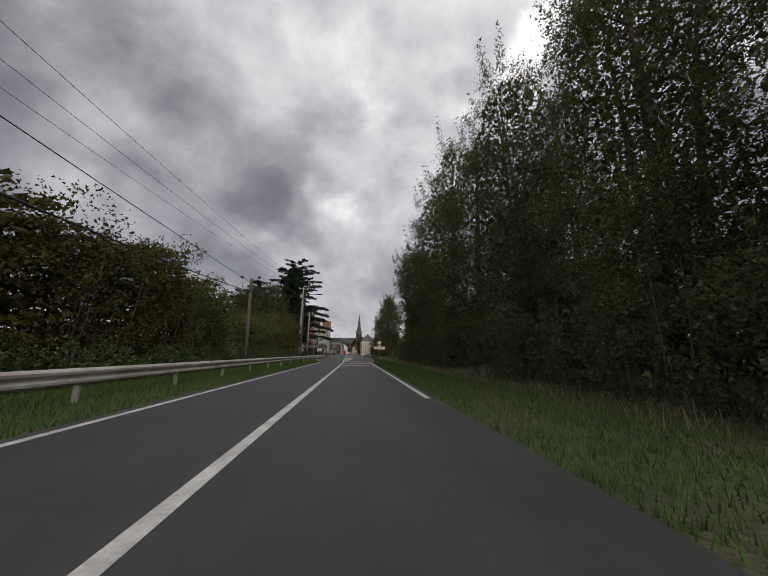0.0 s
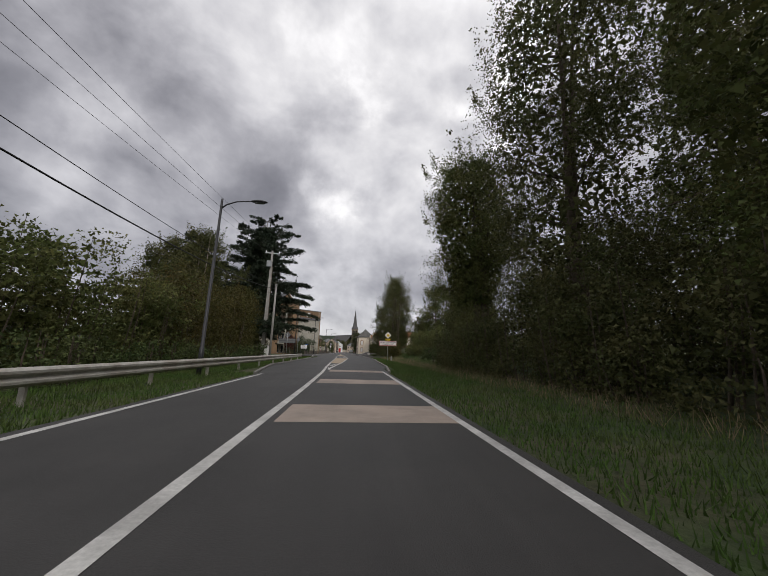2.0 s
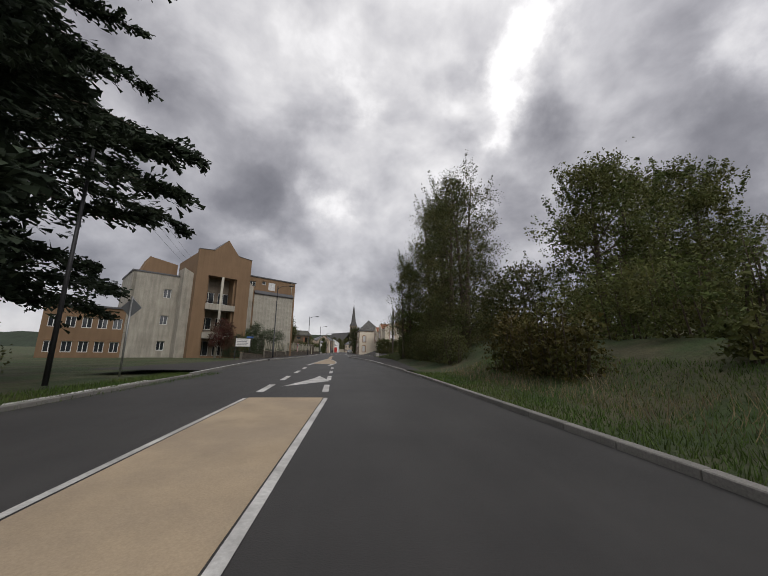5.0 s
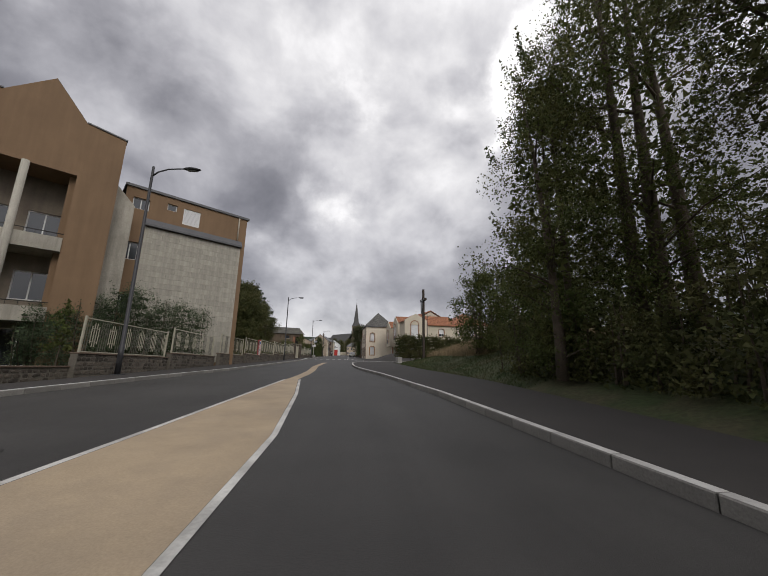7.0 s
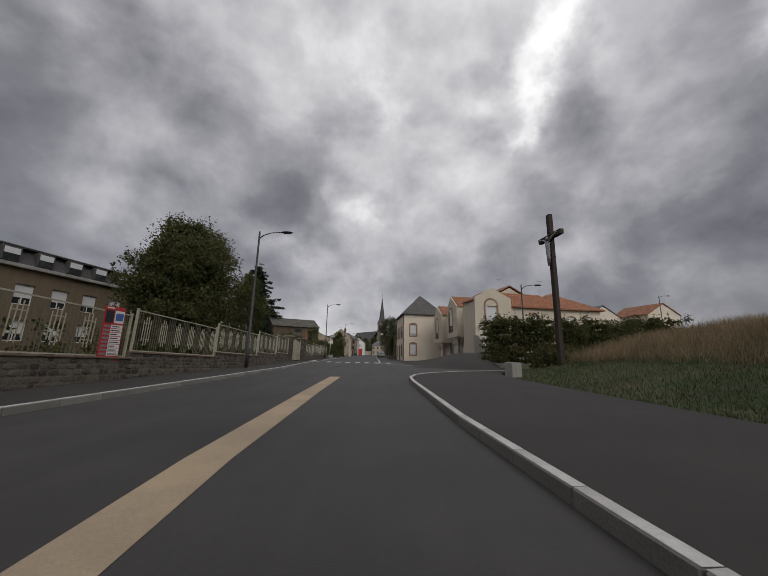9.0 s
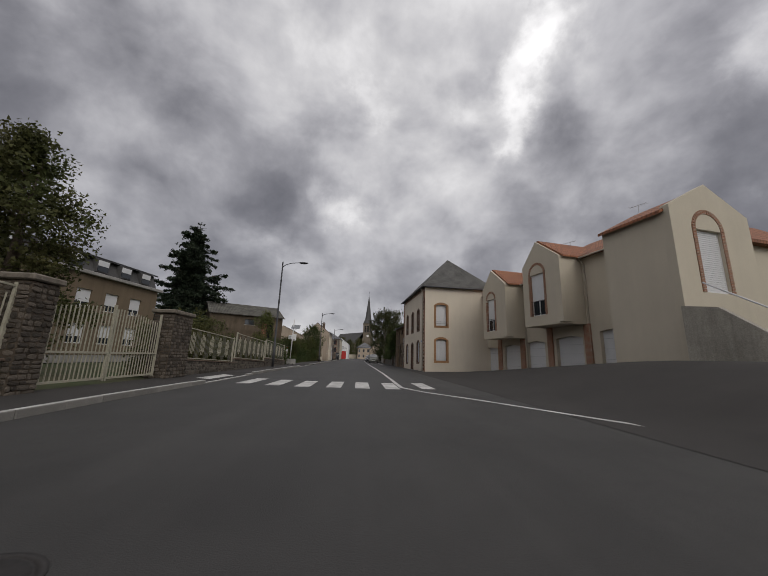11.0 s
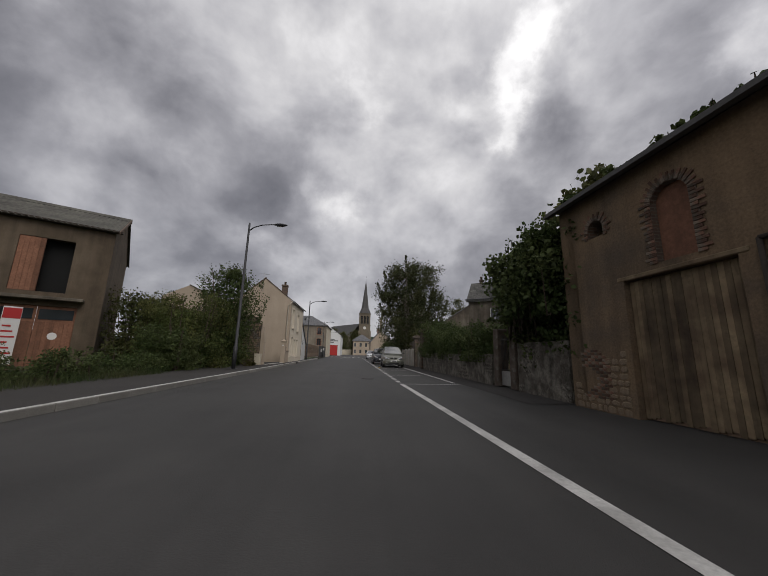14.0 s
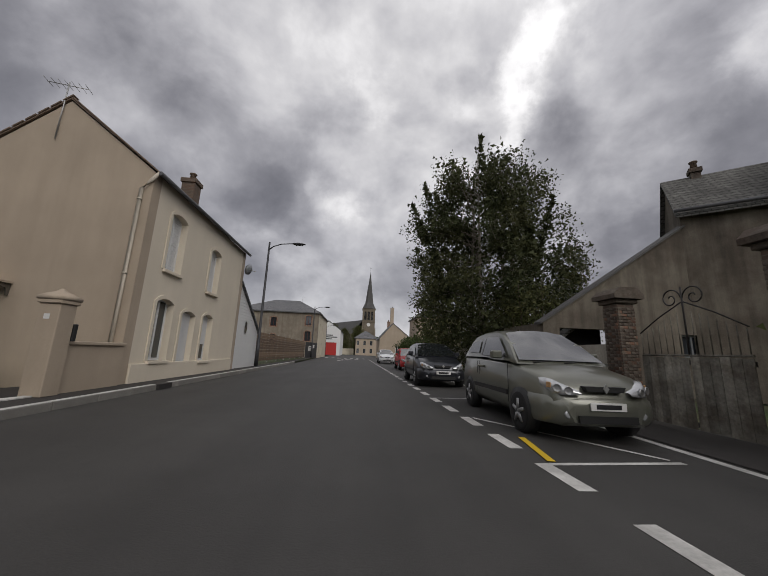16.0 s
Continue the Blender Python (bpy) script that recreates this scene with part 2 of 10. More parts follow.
M = {
    "asphalt": material("asphalt", (0.050, 0.0475, 0.045), 0.68, spread=0.4, grain=70, stain=0.5, bump=0.7, step=0.008, along=0.2),
    "pavement": material("pavement_asphalt", (0.042, 0.038, 0.035), 0.88, spread=0.3, grain=70, stain=0.6, bump=0.5, step=0.008),
    "white_paint": material("road_paint", (0.62, 0.61, 0.58), 0.7, spread=0.22, grain=25, stain=2.2, bump=0.2, second=(0.42, 0.41, 0.39)),
    "ochre": material("ochre_resin", (0.43, 0.335, 0.225), 0.85, spread=0.18, grain=60, stain=0.9, bump=0.4, second=(0.36, 0.285, 0.20)),
    "pinkband": material("pink_band_resin", (0.40, 0.325, 0.27), 0.85, spread=0.2, grain=60, stain=1.2, bump=0.4, second=(0.31, 0.26, 0.22)),
    "kerb": material("kerb_concrete", (0.23, 0.22, 0.20), 0.9, spread=0.3, grain=40, stain=1.6, bump=0.4, each=0.12),
    "concrete": material("old_concrete", (0.36, 0.345, 0.32), 0.9, spread=0.3, grain=30, stain=1.2, bump=0.4, streak=0.25),
    "soil": material("grass_ground", (0.045, 0.070, 0.022), 1.0, spread=0.5, grain=9, stain=0.5, bump=0.8, second=(0.09, 0.085, 0.045), step=0.05),
    "blade": leaf_material("grass_blade", (0.070, 0.125, 0.028), (0.10, 0.125, 0.04), 0.3),
    "straw": leaf_material("dry_grass", (0.29, 0.22, 0.135), (0.20, 0.155, 0.09), 0.3),
    "bark": material("bark", (0.11, 0.085, 0.062), 0.95, spread=0.45, grain=22, stain=3, bump=0.8, streak=0.3, step=0.02),
    "bark_pale": material("pale_bark", (0.22, 0.19, 0.155), 0.95, spread=0.4, grain=18, stain=2.5, bump=0.7, step=0.02),
    "leaf_dark": leaf_material("leaf_dark", (0.072, 0.084, 0.031), (0.108, 0.102, 0.042), 0.38),
    "leaf_birch": leaf_material("leaf_birch", (0.056, 0.066, 0.030), (0.078, 0.080, 0.036), 0.34),
    "leaf_mid": leaf_material("leaf_mid", (0.082, 0.104, 0.033), (0.124, 0.120, 0.043), 0.38),
    "leaf_brown": leaf_material("leaf_turning", (0.070, 0.070, 0.020), (0.088, 0.068, 0.024), 0.3),
    "leaf_cedar": leaf_material("cedar_needle", (0.026, 0.038, 0.024), (0.042, 0.054, 0.032), 0.14),
    "blade_dull": leaf_material("dull_grass_blade", (0.055, 0.080, 0.030), (0.090, 0.090, 0.042), 0.3),
    "leaf_ivy": leaf_material("ivy_leaf", (0.050, 0.074, 0.024), (0.084, 0.100, 0.038), 0.28),
    "leaf_cherry": leaf_material("cherry_leaf", (0.070, 0.095, 0.028), (0.10, 0.105, 0.034), 0.35),
    "leaf_feather": leaf_material("tamarisk_leaf", (0.062, 0.088, 0.046), (0.085, 0.105, 0.060), 0.25),
    "leaf_red": leaf_material("red_leaf", (0.10, 0.035, 0.03), (0.07, 0.05, 0.03), 0.3),
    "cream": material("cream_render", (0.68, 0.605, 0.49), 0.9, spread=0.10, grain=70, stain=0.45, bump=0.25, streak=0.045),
    "cream_dark": material("dark_cream_render", (0.43, 0.352, 0.27), 0.92, spread=0.18, grain=60, stain=0.5, bump=0.3, streak=0.10),
    "beige": material("beige_render", (0.56, 0.50, 0.395), 0.9, spread=0.11, grain=70, stain=0.45, bump=0.25, streak=0.05),
    "brown_render": material("ochre_brown_render", (0.225, 0.145, 0.085), 0.92, spread=0.16, grain=60, stain=0.5, bump=0.3, streak=0.18),
    "tan_render": material("tan_render", (0.185, 0.140, 0.092), 0.92, spread=0.15, grain=60, stain=0.5, bump=0.3, streak=0.2),
    "barn_wall": material("brown_barn_wall", (0.105, 0.078, 0.052), 0.95, spread=0.35, grain=30, stain=0.7, bump=0.6, streak=0.35, second=(0.15, 0.115, 0.08)),
    "brick_old": brick_material("old_brick", (0.135, 0.085, 0.06), (0.095, 0.07, 0.055), (0.14, 0.12, 0.095)),
    "slate_dark": material("dark_spire_slate", (0.085, 0.082, 0.08), 0.8, spread=0.25, grain=6, stain=0.6, bump=0.3),
    "grey_render": material("grey_brown_render", (0.29, 0.25, 0.195), 0.95, spread=0.25, grain=40, stain=0.8, bump=0.5, streak=0.3, second=(0.23, 0.19, 0.15)),
    "manor_render": material("old_tan_render", (0.26, 0.195, 0.13), 0.95, spread=0.3, grain=22, stain=0.55, bump=0.6, streak=0.3, second=(0.2, 0.15, 0.105)),
    "barn_render": material("barn_render", (0.215, 0.148, 0.088), 0.95, spread=0.35, grain=22, stain=0.55, bump=0.6, streak=0.3, second=(0.12, 0.092, 0.066)),
    "panel": material("concrete_panel", (0.42, 0.395, 0.335), 0.9, spread=0.26, grain=40, stain=0.9, bump=0.3, streak=0.34, each=0.06),
    "shed_render": material("dirty_grey_render", (0.190, 0.165, 0.130), 0.95, spread=0.3, grain=30, stain=0.7, bump=0.5, streak=0.5, second=(0.11, 0.09, 0.07)),
    "brick_cap": material("dark_brick", (0.085, 0.062, 0.048), 0.95, spread=0.4, grain=25, stain=3, bump=0.6, second=(0.12, 0.10, 0.08)),
    "plank_stained": material("stained_gate_plank", (0.30, 0.28, 0.235), 0.92, spread=0.35, grain=25, stain=2.5, bump=0.4, streak=0.7, second=(0.16, 0.14, 0.11), each=0.2),
    "mud_wall": material("earth_mortar_rubble", (0.105, 0.080, 0.056), 0.95, spread=0.5, grain=12, stain=2.0, bump=0.8, second=(0.07, 0.055, 0.04), step=0.03),
    "concrete_wall": material("stained_concrete", (0.42, 0.39, 0.33), 0.92, spread=0.3, grain=25, stain=0.7, bump=0.4, streak=0.4),
    "brick": material("brick_piece", (0.205, 0.102, 0.06), 0.9, spread=0.3, grain=50, stain=4, bump=0.5, each=0.35),
    "brick_worn": material("worn_brick_piece", (0.165, 0.085, 0.055), 0.92, spread=0.35, grain=40, stain=3, bump=0.5, each=0.4, second=(0.13, 0.105, 0.08)),
    "brick_orange": material("orange_brick_piece", (0.36, 0.20, 0.10), 0.9, spread=0.2, grain=50, stain=4, bump=0.4, each=0.15),
    "brick_far": brick_material("brick_far", (0.26, 0.13, 0.08), (0.19, 0.10, 0.065), (0.30, 0.27, 0.22)),
    "brick_frame": brick_material("brick_frame", (0.185, 0.10, 0.065), (0.14, 0.08, 0.055), (0.19, 0.165, 0.13)),
    "brick_row": brick_material("brick_row", (0.32, 0.15, 0.085), (0.26, 0.12, 0.07), (0.36, 0.32, 0.26)),
    "stone": material("wall_stone", (0.108, 0.090, 0.072), 0.95, spread=0.35, grain=18, stain=2.5, bump=0.8, each=0.4, step=0.02),
    "stone_joint": material("wall_mortar", (0.135, 0.12, 0.098), 0.95, spread=0.3, grain=25, stain=1.5, bump=0.6, step=0.02),
    "lime_wall": material("lime_stained_rubble", (0.108, 0.094, 0.076), 0.95, spread=0.5, grain=22, stain=3.2, bump=0.7, second=(0.24, 0.22, 0.185), streak=0.6, step=0.02),
    "stone_far": material("rubble_wall", (0.175, 0.15, 0.12), 0.95, spread=0.5, grain=5, stain=1.2, bump=0.9, second=(0.25, 0.22, 0.18), step=0.04),
    "church_stone": material("church_stone", (0.205, 0.17, 0.13), 0.95, spread=0.3, grain=3, stain=0.4, bump=0.3, streak=0.25),
    "slate": rows_material("slate", (0.17, 0.17, 0.175), (0.25, 0.25, 0.25), 0.16, 0.22),
    "slate_lichen": rows_material("lichen_slate", (0.15, 0.146, 0.136), (0.23, 0.23, 0.225), 0.16, 0.22, 0.9, 0.45),
    "tile": rows_material("orange_tile", (0.38, 0.155, 0.075), (0.3, 0.25, 0.2), 0.3, 0.2),
    "tile_brown": material("old_tile", (0.16, 0.115, 0.085), 0.9, spread=0.4, grain=15, stain=2, bump=0.4),
    "fibro": material("fibre_cement", (0.085, 0.08, 0.07), 0.95, spread=0.35, grain=12, stain=1.2, bump=0.5, second=(0.13, 0.125, 0.105)),
    "zinc": material("zinc", (0.11, 0.11, 0.115), 0.55, metal=0.3, spread=0.15, grain=20, stain=2, bump=0.1),
    "pvc": material("cream_pipe", (0.48, 0.43, 0.35), 0.6, spread=0.08, grain=30, stain=3, bump=0.05),
    "white": material("white_joinery", (0.70, 0.70, 0.69), 0.6, spread=0.06, grain=30, stain=2, bump=0.05),
    "shutter_grey": material("blue_grey_shutter", (0.47, 0.51, 0.56), 0.7, spread=0.08, grain=30, stain=3, bump=0.1),
    "shutter_white": material("white_shutter", (0.66, 0.66, 0.66), 0.7, spread=0.07, grain=30, stain=3, bump=0.1),
    "quoin_pale": material("pale_quoin_stone", (0.58, 0.52, 0.42), 0.9, spread=0.12, grain=40, stain=2, bump=0.2, each=0.08),
    "garage": material("garage_door_paint", (0.66, 0.66, 0.66), 0.6, spread=0.06, grain=30, stain=1.5, bump=0.06),
    "red_door": material("dark_red_paint", (0.075, 0.02, 0.016), 0.55, spread=0.2, grain=30, stain=3, bump=0.1),
    "bright_red": material("bright_red_paint", (0.42, 0.03, 0.025), 0.55, spread=0.1, grain=30, stain=3, bump=0.05),
    "wood": material("weathered_boards", (0.20, 0.135, 0.09), 0.9, spread=0.35, grain=14, stain=3, bump=0.5, streak=0.35, each=0.2),
    "wood_red": material("reddish_boards", (0.24, 0.115, 0.07), 0.9, spread=0.3, grain=14, stain=3, bump=0.4, streak=0.35, each=0.2),
    "gate_board": material("sun_bleached_boards", (0.235, 0.175, 0.105), 0.92, spread=0.35, grain=14, stain=2.5, bump=0.5, streak=0.6, each=0.3, second=(0.13, 0.09, 0.055)),
    "wood_dark": material("dark_timber", (0.055, 0.042, 0.033), 0.9, spread=0.35, grain=14, stain=3, bump=0.5, streak=0.3),
    "pole_wood": material("pole_timber", (0.15, 0.125, 0.10), 0.95, spread=0.3, grain=14, stain=3, bump=0.5, streak=0.3),
    "glass": glass_material("window_glass"),
    # near-black colour in place of the unlit space behind openings and shutters
    "dark": material("dark_inside", (0.012, 0.012, 0.012), 0.95, spread=0.2, bump=0),
    "galva": material("galvanised_steel", (0.40, 0.40, 0.39), 0.5, metal=0.75, spread=0.18, grain=12, stain=2, bump=0.1),
    "rail_steel": material("guard_rail_steel", (0.46, 0.44, 0.40), 0.6, metal=0.35, spread=0.2, grain=10, stain=1.5, bump=0.1, second=(0.36, 0.32, 0.27)),
    "lamp_paint": material("dark_lamp_paint", (0.045, 0.045, 0.048), 0.5, metal=0.3, spread=0.2, grain=20, stain=2, bump=0.05),
    "fence_paint": material("cream_fence_paint", (0.40, 0.375, 0.29), 0.65, spread=0.2, grain=25, stain=3, bump=0.15),
    # aged cream paint of the plain bars, with their shade put into its colour
    "fence_bar": material("aged_shaded_bar_paint", (0.15, 0.145, 0.115), 0.8, spread=0.3, grain=20, stain=3, bump=0.1),
    "iron": material("dark_iron", (0.05, 0.046, 0.044), 0.7, metal=0.4, spread=0.25, grain=25, stain=3, bump=0.2),
    "cable": material("black_cable", (0.012, 0.012, 0.012), 0.7, spread=0.1, bump=0),
    "black": material("black_plastic", (0.02, 0.02, 0.02), 0.55, spread=0.15, bump=0.05),
    "yellow": material("sign_yellow", (0.62, 0.42, 0.02), 0.5, spread=0.06, bump=0),
    "sign_white": material("sign_white", (0.68, 0.67, 0.65), 0.5, spread=0.07, bump=0),
    "sign_red": material("sign_red", (0.42, 0.03, 0.03), 0.5, spread=0.06, bump=0),
    "sign_blue": material("sign_blue", (0.05, 0.12, 0.33), 0.5, spread=0.06, bump=0),
    "sign_dark": material("sign_lettering", (0.02, 0.02, 0.022), 0.5, spread=0.06, bump=0),
    "sign_grey": material("sign_back", (0.24, 0.25, 0.26), 0.55, metal=0.4, spread=0.15, bump=0.05),
    "far_hill": material("far_wood", (0.035, 0.048, 0.030), 1.0, spread=0.4, grain=0.4, stain=0.05, bump=0.3, step=0.5),
}


# ---------------------------------------------------------------- mesh helpers
def box(bm, x0, y0, z0, x1, y1, z1, bevel=0.0):
    v = [bm.verts.new((x, y, z)) for z in (z0, z1) for y in (y0, y1) for x in (x0, x1)]
    faces = [bm.faces.new([v[i] for i in f]) for f in ((0, 2, 3, 1), (4, 5, 7, 6), (0, 1, 5, 4), (2, 6, 7, 3), (0, 4, 6, 2), (1, 3, 7, 5))]
    if bevel:
        edges = list({e for f in faces for e in f.edges})
        bmesh.ops.bevel(bm, geom=edges, offset=bevel, segments=1, affect="EDGES")
    return bm


def tube(bm, path, radii, seg=8, cap=True):
    """A tube along a list of points, with one radius or one a point."""
    path = [Vector(p) for p in path]
    if not isinstance(radii, (list, tuple)):
        radii = [radii] * len(path)
    rings = []
    for i, p in enumerate(path):
        d = (path[min(i + 1, len(path) - 1)] - path[max(i - 1, 0)]).normalized()
        ref = Vector((0, 0, 1)) if abs(d.z) < 0.95 else Vector((1, 0, 0))
        a = d.cross(ref).normalized()
        b = d.cross(a)
        rings.append([bm.verts.new(p + radii[i] * (math.cos(k * math.tau / seg) * a + math.sin(k * math.tau / seg) * b)) for k in range(seg)])
    for r, s in zip(rings, rings[1:]):
        for k in range(seg):
            bm.faces.new((r[k], r[(k + 1) % seg], s[(k + 1) % seg], s[k])).smooth = True
    if cap:
        bm.faces.new(rings[0][::-1])
        bm.faces.new(rings[-1])
    return bm


def prism(bm, outline, axis, a, b):
    """An outline of (u, v) pushed from a to b along x, y or z (u, v are the other two axes in order)."""
    n = "xyz".index(axis)

    def place(u, v, w):
        p = [u, v]
        p.insert(n, w)
        return bm.verts.new(p)

    low, high = [place(u, v, a) for u, v in outline], [place(u, v, b) for u, v in outline]
    bm.faces.new(low[::-1])
    bm.faces.new(high)
    for i in range(len(outline)):
        j = (i + 1) % len(outline)
        bm.faces.new((low[i], low[j], high[j], high[i]))
    return bm


def lathe(bm, profile, seg=16, at=(0, 0, 0)):
    """A turned body round z from (radius, height) pairs."""
    rings = [[bm.verts.new((at[0] + r * math.cos(k * math.tau / seg), at[1] + r * math.sin(k * math.tau / seg), at[2] + z)) for k in range(seg)] for r, z in profile]
    for r, s in zip(rings, rings[1:]):
        for k in range(seg):
            bm.faces.new((r[k], r[(k + 1) % seg], s[(k + 1) % seg], s[k])).smooth = True
    bm.faces.new(rings[0][::-1])
    bm.faces.new(rings[-1])
    return bm


def finish(bm, name, mat):
    bmesh.ops.recalc_face_normals(bm, faces=bm.faces)
    me = bpy.data.meshes.new(name)
    bm.to_mesh(me)
    bm.free()
    me.materials.append(M[mat] if isinstance(mat, str) else mat)
    return me


def part(name, bm, mat, parent, label=""):
    """One mesh object under a thing or a part."""
    ob = new(name, bm if isinstance(bm, bpy.types.Mesh) else finish(bm, name, mat))
    ob.parent = parent
    if label:
        ob["label"] = label
    return ob


def piece(name, me, parent, m):
    """One small piece that shares its mesh with others like it."""
    ob = new(name, me)
    ob.parent = parent
    ob.matrix_local = m
    return ob


def thing(name, label, category, m=None, group="", kind=""):
    ob = new(name)
    ob.empty_display_size = 0.3
    if m is not None:
        ob.matrix_world = m
    return tagged(ob, label, category, group, kind)


def solid(name, bm, mat, label, category, kind="", m=None, group=""):
    ob = new(name, finish(bm, name, mat))
    if m is not None:
        ob.matrix_world = m
    return tagged(ob, label, category, group, kind)


def B():
    return bmesh.new()


def along(ys, table):
    """Straight-line lookup in (y, x) rows."""
    return float(np.interp(ys, [r[0] for r in table], [r[1] for r in table]))

# ---------------------------------------------------------------- ground, road, markings
LEFT = [(-60, -4.3), (41, -4.25), (44, -4.75), (50, -5.6), (73, -5.7), (84, -6.4), (96, -7.9), (104, -8.5), (112, -8.1), (120, -7.5), (146, -7.4),
        (158, -8.1), (163, -8.15), (172, -8.35), (190, -8.05), (215, -8.1), (240, -8.3), (270, -9.2), (330, -10.5)]
RIGHT = [(-60, 2.25), (44, 2.25), (47, 2.5), (51, 2.85), (62, 3.1), (72, 3.55), (84, 3.5), (97, 3.0), (108, 2.5), (116.5, 1.6), (122, 0.75), (126, 0.3),
         (130, 0.1), (137, 0.1)]


def rise(x, y):
    """Height of the open ground beside the road."""
    h = -0.06
    if x > 5.2:
        k = min(max((x - 5.6) / np.interp(y, [112, 128], [6.0, 10.5]), 0), 1)
        span = np.interp(y, [52, 74, 112, 140, 146, 152], [0.25, 0.8, 1.0, 1.0, 0.75, 0.0])
        h += 2.2 * k * k * (3 - 2 * k) * span
        h += np.clip((x - 12) / 60.0, 0, 1) * 7.5 * np.interp(y, [60, 100, 160, 230, 300], [0.5, 1, 0.75, 0.1, 0.0])
    if x < -7.5:
        h += -0.35 * min((-7.5 - x) / 4.0, 1) * np.interp(y, [60, 95], [1, 0])
    return float(h)


bm = B()
xs = [-1500, -700, -300, -140, -70, -45, -30, -22, -16, -13, -11, -9.5, -8, -7, -6, -5, 0, 2.6, 4, 5.2, 6.2, 7.2, 8.2, 9.5, 11, 13, 16, 20, 26, 34, 46, 62, 90, 150, 320, 700, 1500]
ys = [-800, -300, -120, -60] + list(range(-40, 260, 5)) + [270, 290, 320, 360, 420, 520, 800, 1600]
grid = [[bm.verts.new((x, y, rise(x, y))) for x in xs] for y in ys]
for r, s in zip(grid, grid[1:]):
    for i in range(len(xs) - 1):
        f = bm.faces.new((r[i], r[i + 1], s[i + 1], s[i]))
        f.smooth = True
solid("ground", bm, "soil", "uneven green and brown grass ground", "ground", "structure")


def strip(bm, left, right, step=2.0, z=0.0, y0=None, y1=None, edge=None):
    """A ribbon between two (y, x) tables; edge: the height of its right side along y, where it is not level."""
    y0 = max(left[0][0], right[0][0]) if y0 is None else y0
    y1 = min(left[-1][0], right[-1][0]) if y1 is None else y1
    stops = sorted({y0, y1, *[r[0] for r in left + right if y0 < r[0] < y1], *np.arange(y0, y1, step).tolist()})
    last = None
    for y in stops:
        now = [bm.verts.new((along(y, left), y, z)), bm.verts.new((along(y, right), y, edge(y) if edge else z))]
        if last:
            bm.faces.new((last[0], last[1], now[1], now[0]))
        last = now
    return bm


# carriageway, with the wide apron in front of the houses after the junction
EDGE = RIGHT + [(141, 0.6), (143, 1.6), (145, 3.6), (147, 6.5), (150, 11), (156, 20), (160, 27), (177, 27), (181, 12), (183, 6), (196, 6), (197, 3.2), (330, 3.2)]
bm = strip(B(), LEFT, EDGE, 2.0, 0.0)
solid("road", bm, "asphalt", "worn dark grey asphalt carriageway", "road", "structure")

# raised pavements; the left kerb is lowered at the crossing and at the barn's entry
def kerb_top(y):
    return float(np.interp(y, [162.4, 163.4, 168.0, 169.0, 182.6, 183.4, 187.0, 188.0], [0.14, 0.03, 0.03, 0.14, 0.14, 0.03, 0.03, 0.14]))


WALL_L = [(86, -12.2), (100, -10.9), (110, -10.1), (330, -10.1)]
bm = B()
pl = [(86, -12.2), (100, -10.9), (110, -10.1), (164, -10.2), (186, -10.3), (187, -13.2), (211, -13.2), (211.5, -12.3), (219, -10.4), (220, -9.05), (252, -9.3), (330, -12)]
pr = [(y, x - 0.11) for y, x in LEFT if y >= 84]
strip(bm, pl, pr, 0.5, 0.125, 86, 330, lambda y: kerb_top(y) - 0.015)
solid("pavement", bm, "pavement", "dark patched asphalt pavement beside the fence", "pavement", "structure")
bm = B()
GRASS_R = [(88, 4.3), (97, 4.9), (112, 5.9), (118, 5.6), (123, 5.25), (134, 5.2), (141, 5.3), (144, 6.2), (147, 8.2), (150, 11.5)]
RK = RIGHT + [(141, 0.6), (143, 1.6), (145, 3.6), (147, 6.5), (150, 11)]
strip(bm, [(y, x + 0.11) for y, x in RK], GRASS_R, 1.0, 0.125, 88, 150)
solid("pavement", bm, "pavement", "dark asphalt pavement rounding the junction corner", "pavement", "structure")
bm = B()
strip(bm, [(196.5, 1.45), (330, 1.45)], [(196.5, 3.0), (330, 3.0)], 4.0, 0.012)
solid("pavement", bm, "pavement", "narrow asphalt pavement along the ivy wall", "pavement", "structure")


# forecourt that climbs towards the row of houses
def apron(x, y):
    s = min(max((181.4 - y) / 0.985, 0), 20)
    k = min(max((x - 3.0) / 5.5, 0), 1)
    return 0.006 + 0.068 * s * k * k * (3 - 2 * k) * min(max((y - 152.0 - max(x - 6, 0) / 1.1) / 3.6, 0), 1)


bm = B()
ax, ay = [2.2 + 0.8 * k for k in range(24)], [149 + 1.5 * k for k in range(23)]
grid = [[bm.verts.new((x, y, apron(x, y))) for x in ax] for y in ay]
for r, s in zip(grid, grid[1:]):
    for i in range(len(ax) - 1):
        if r[i].co.y > 151 and r[i].co.x < 6 + 1.1 * max(r[i].co.y - 149, 0):
            bm.faces.new((r[i], r[i + 1], s[i + 1], s[i])).smooth = True
bmesh.ops.delete(bm, geom=[v for v in bm.verts if not v.link_faces], context="VERTS")
solid("forecourt", bm, "pavement", "dark asphalt forecourt climbing to the garages", "forecourt", "structure")


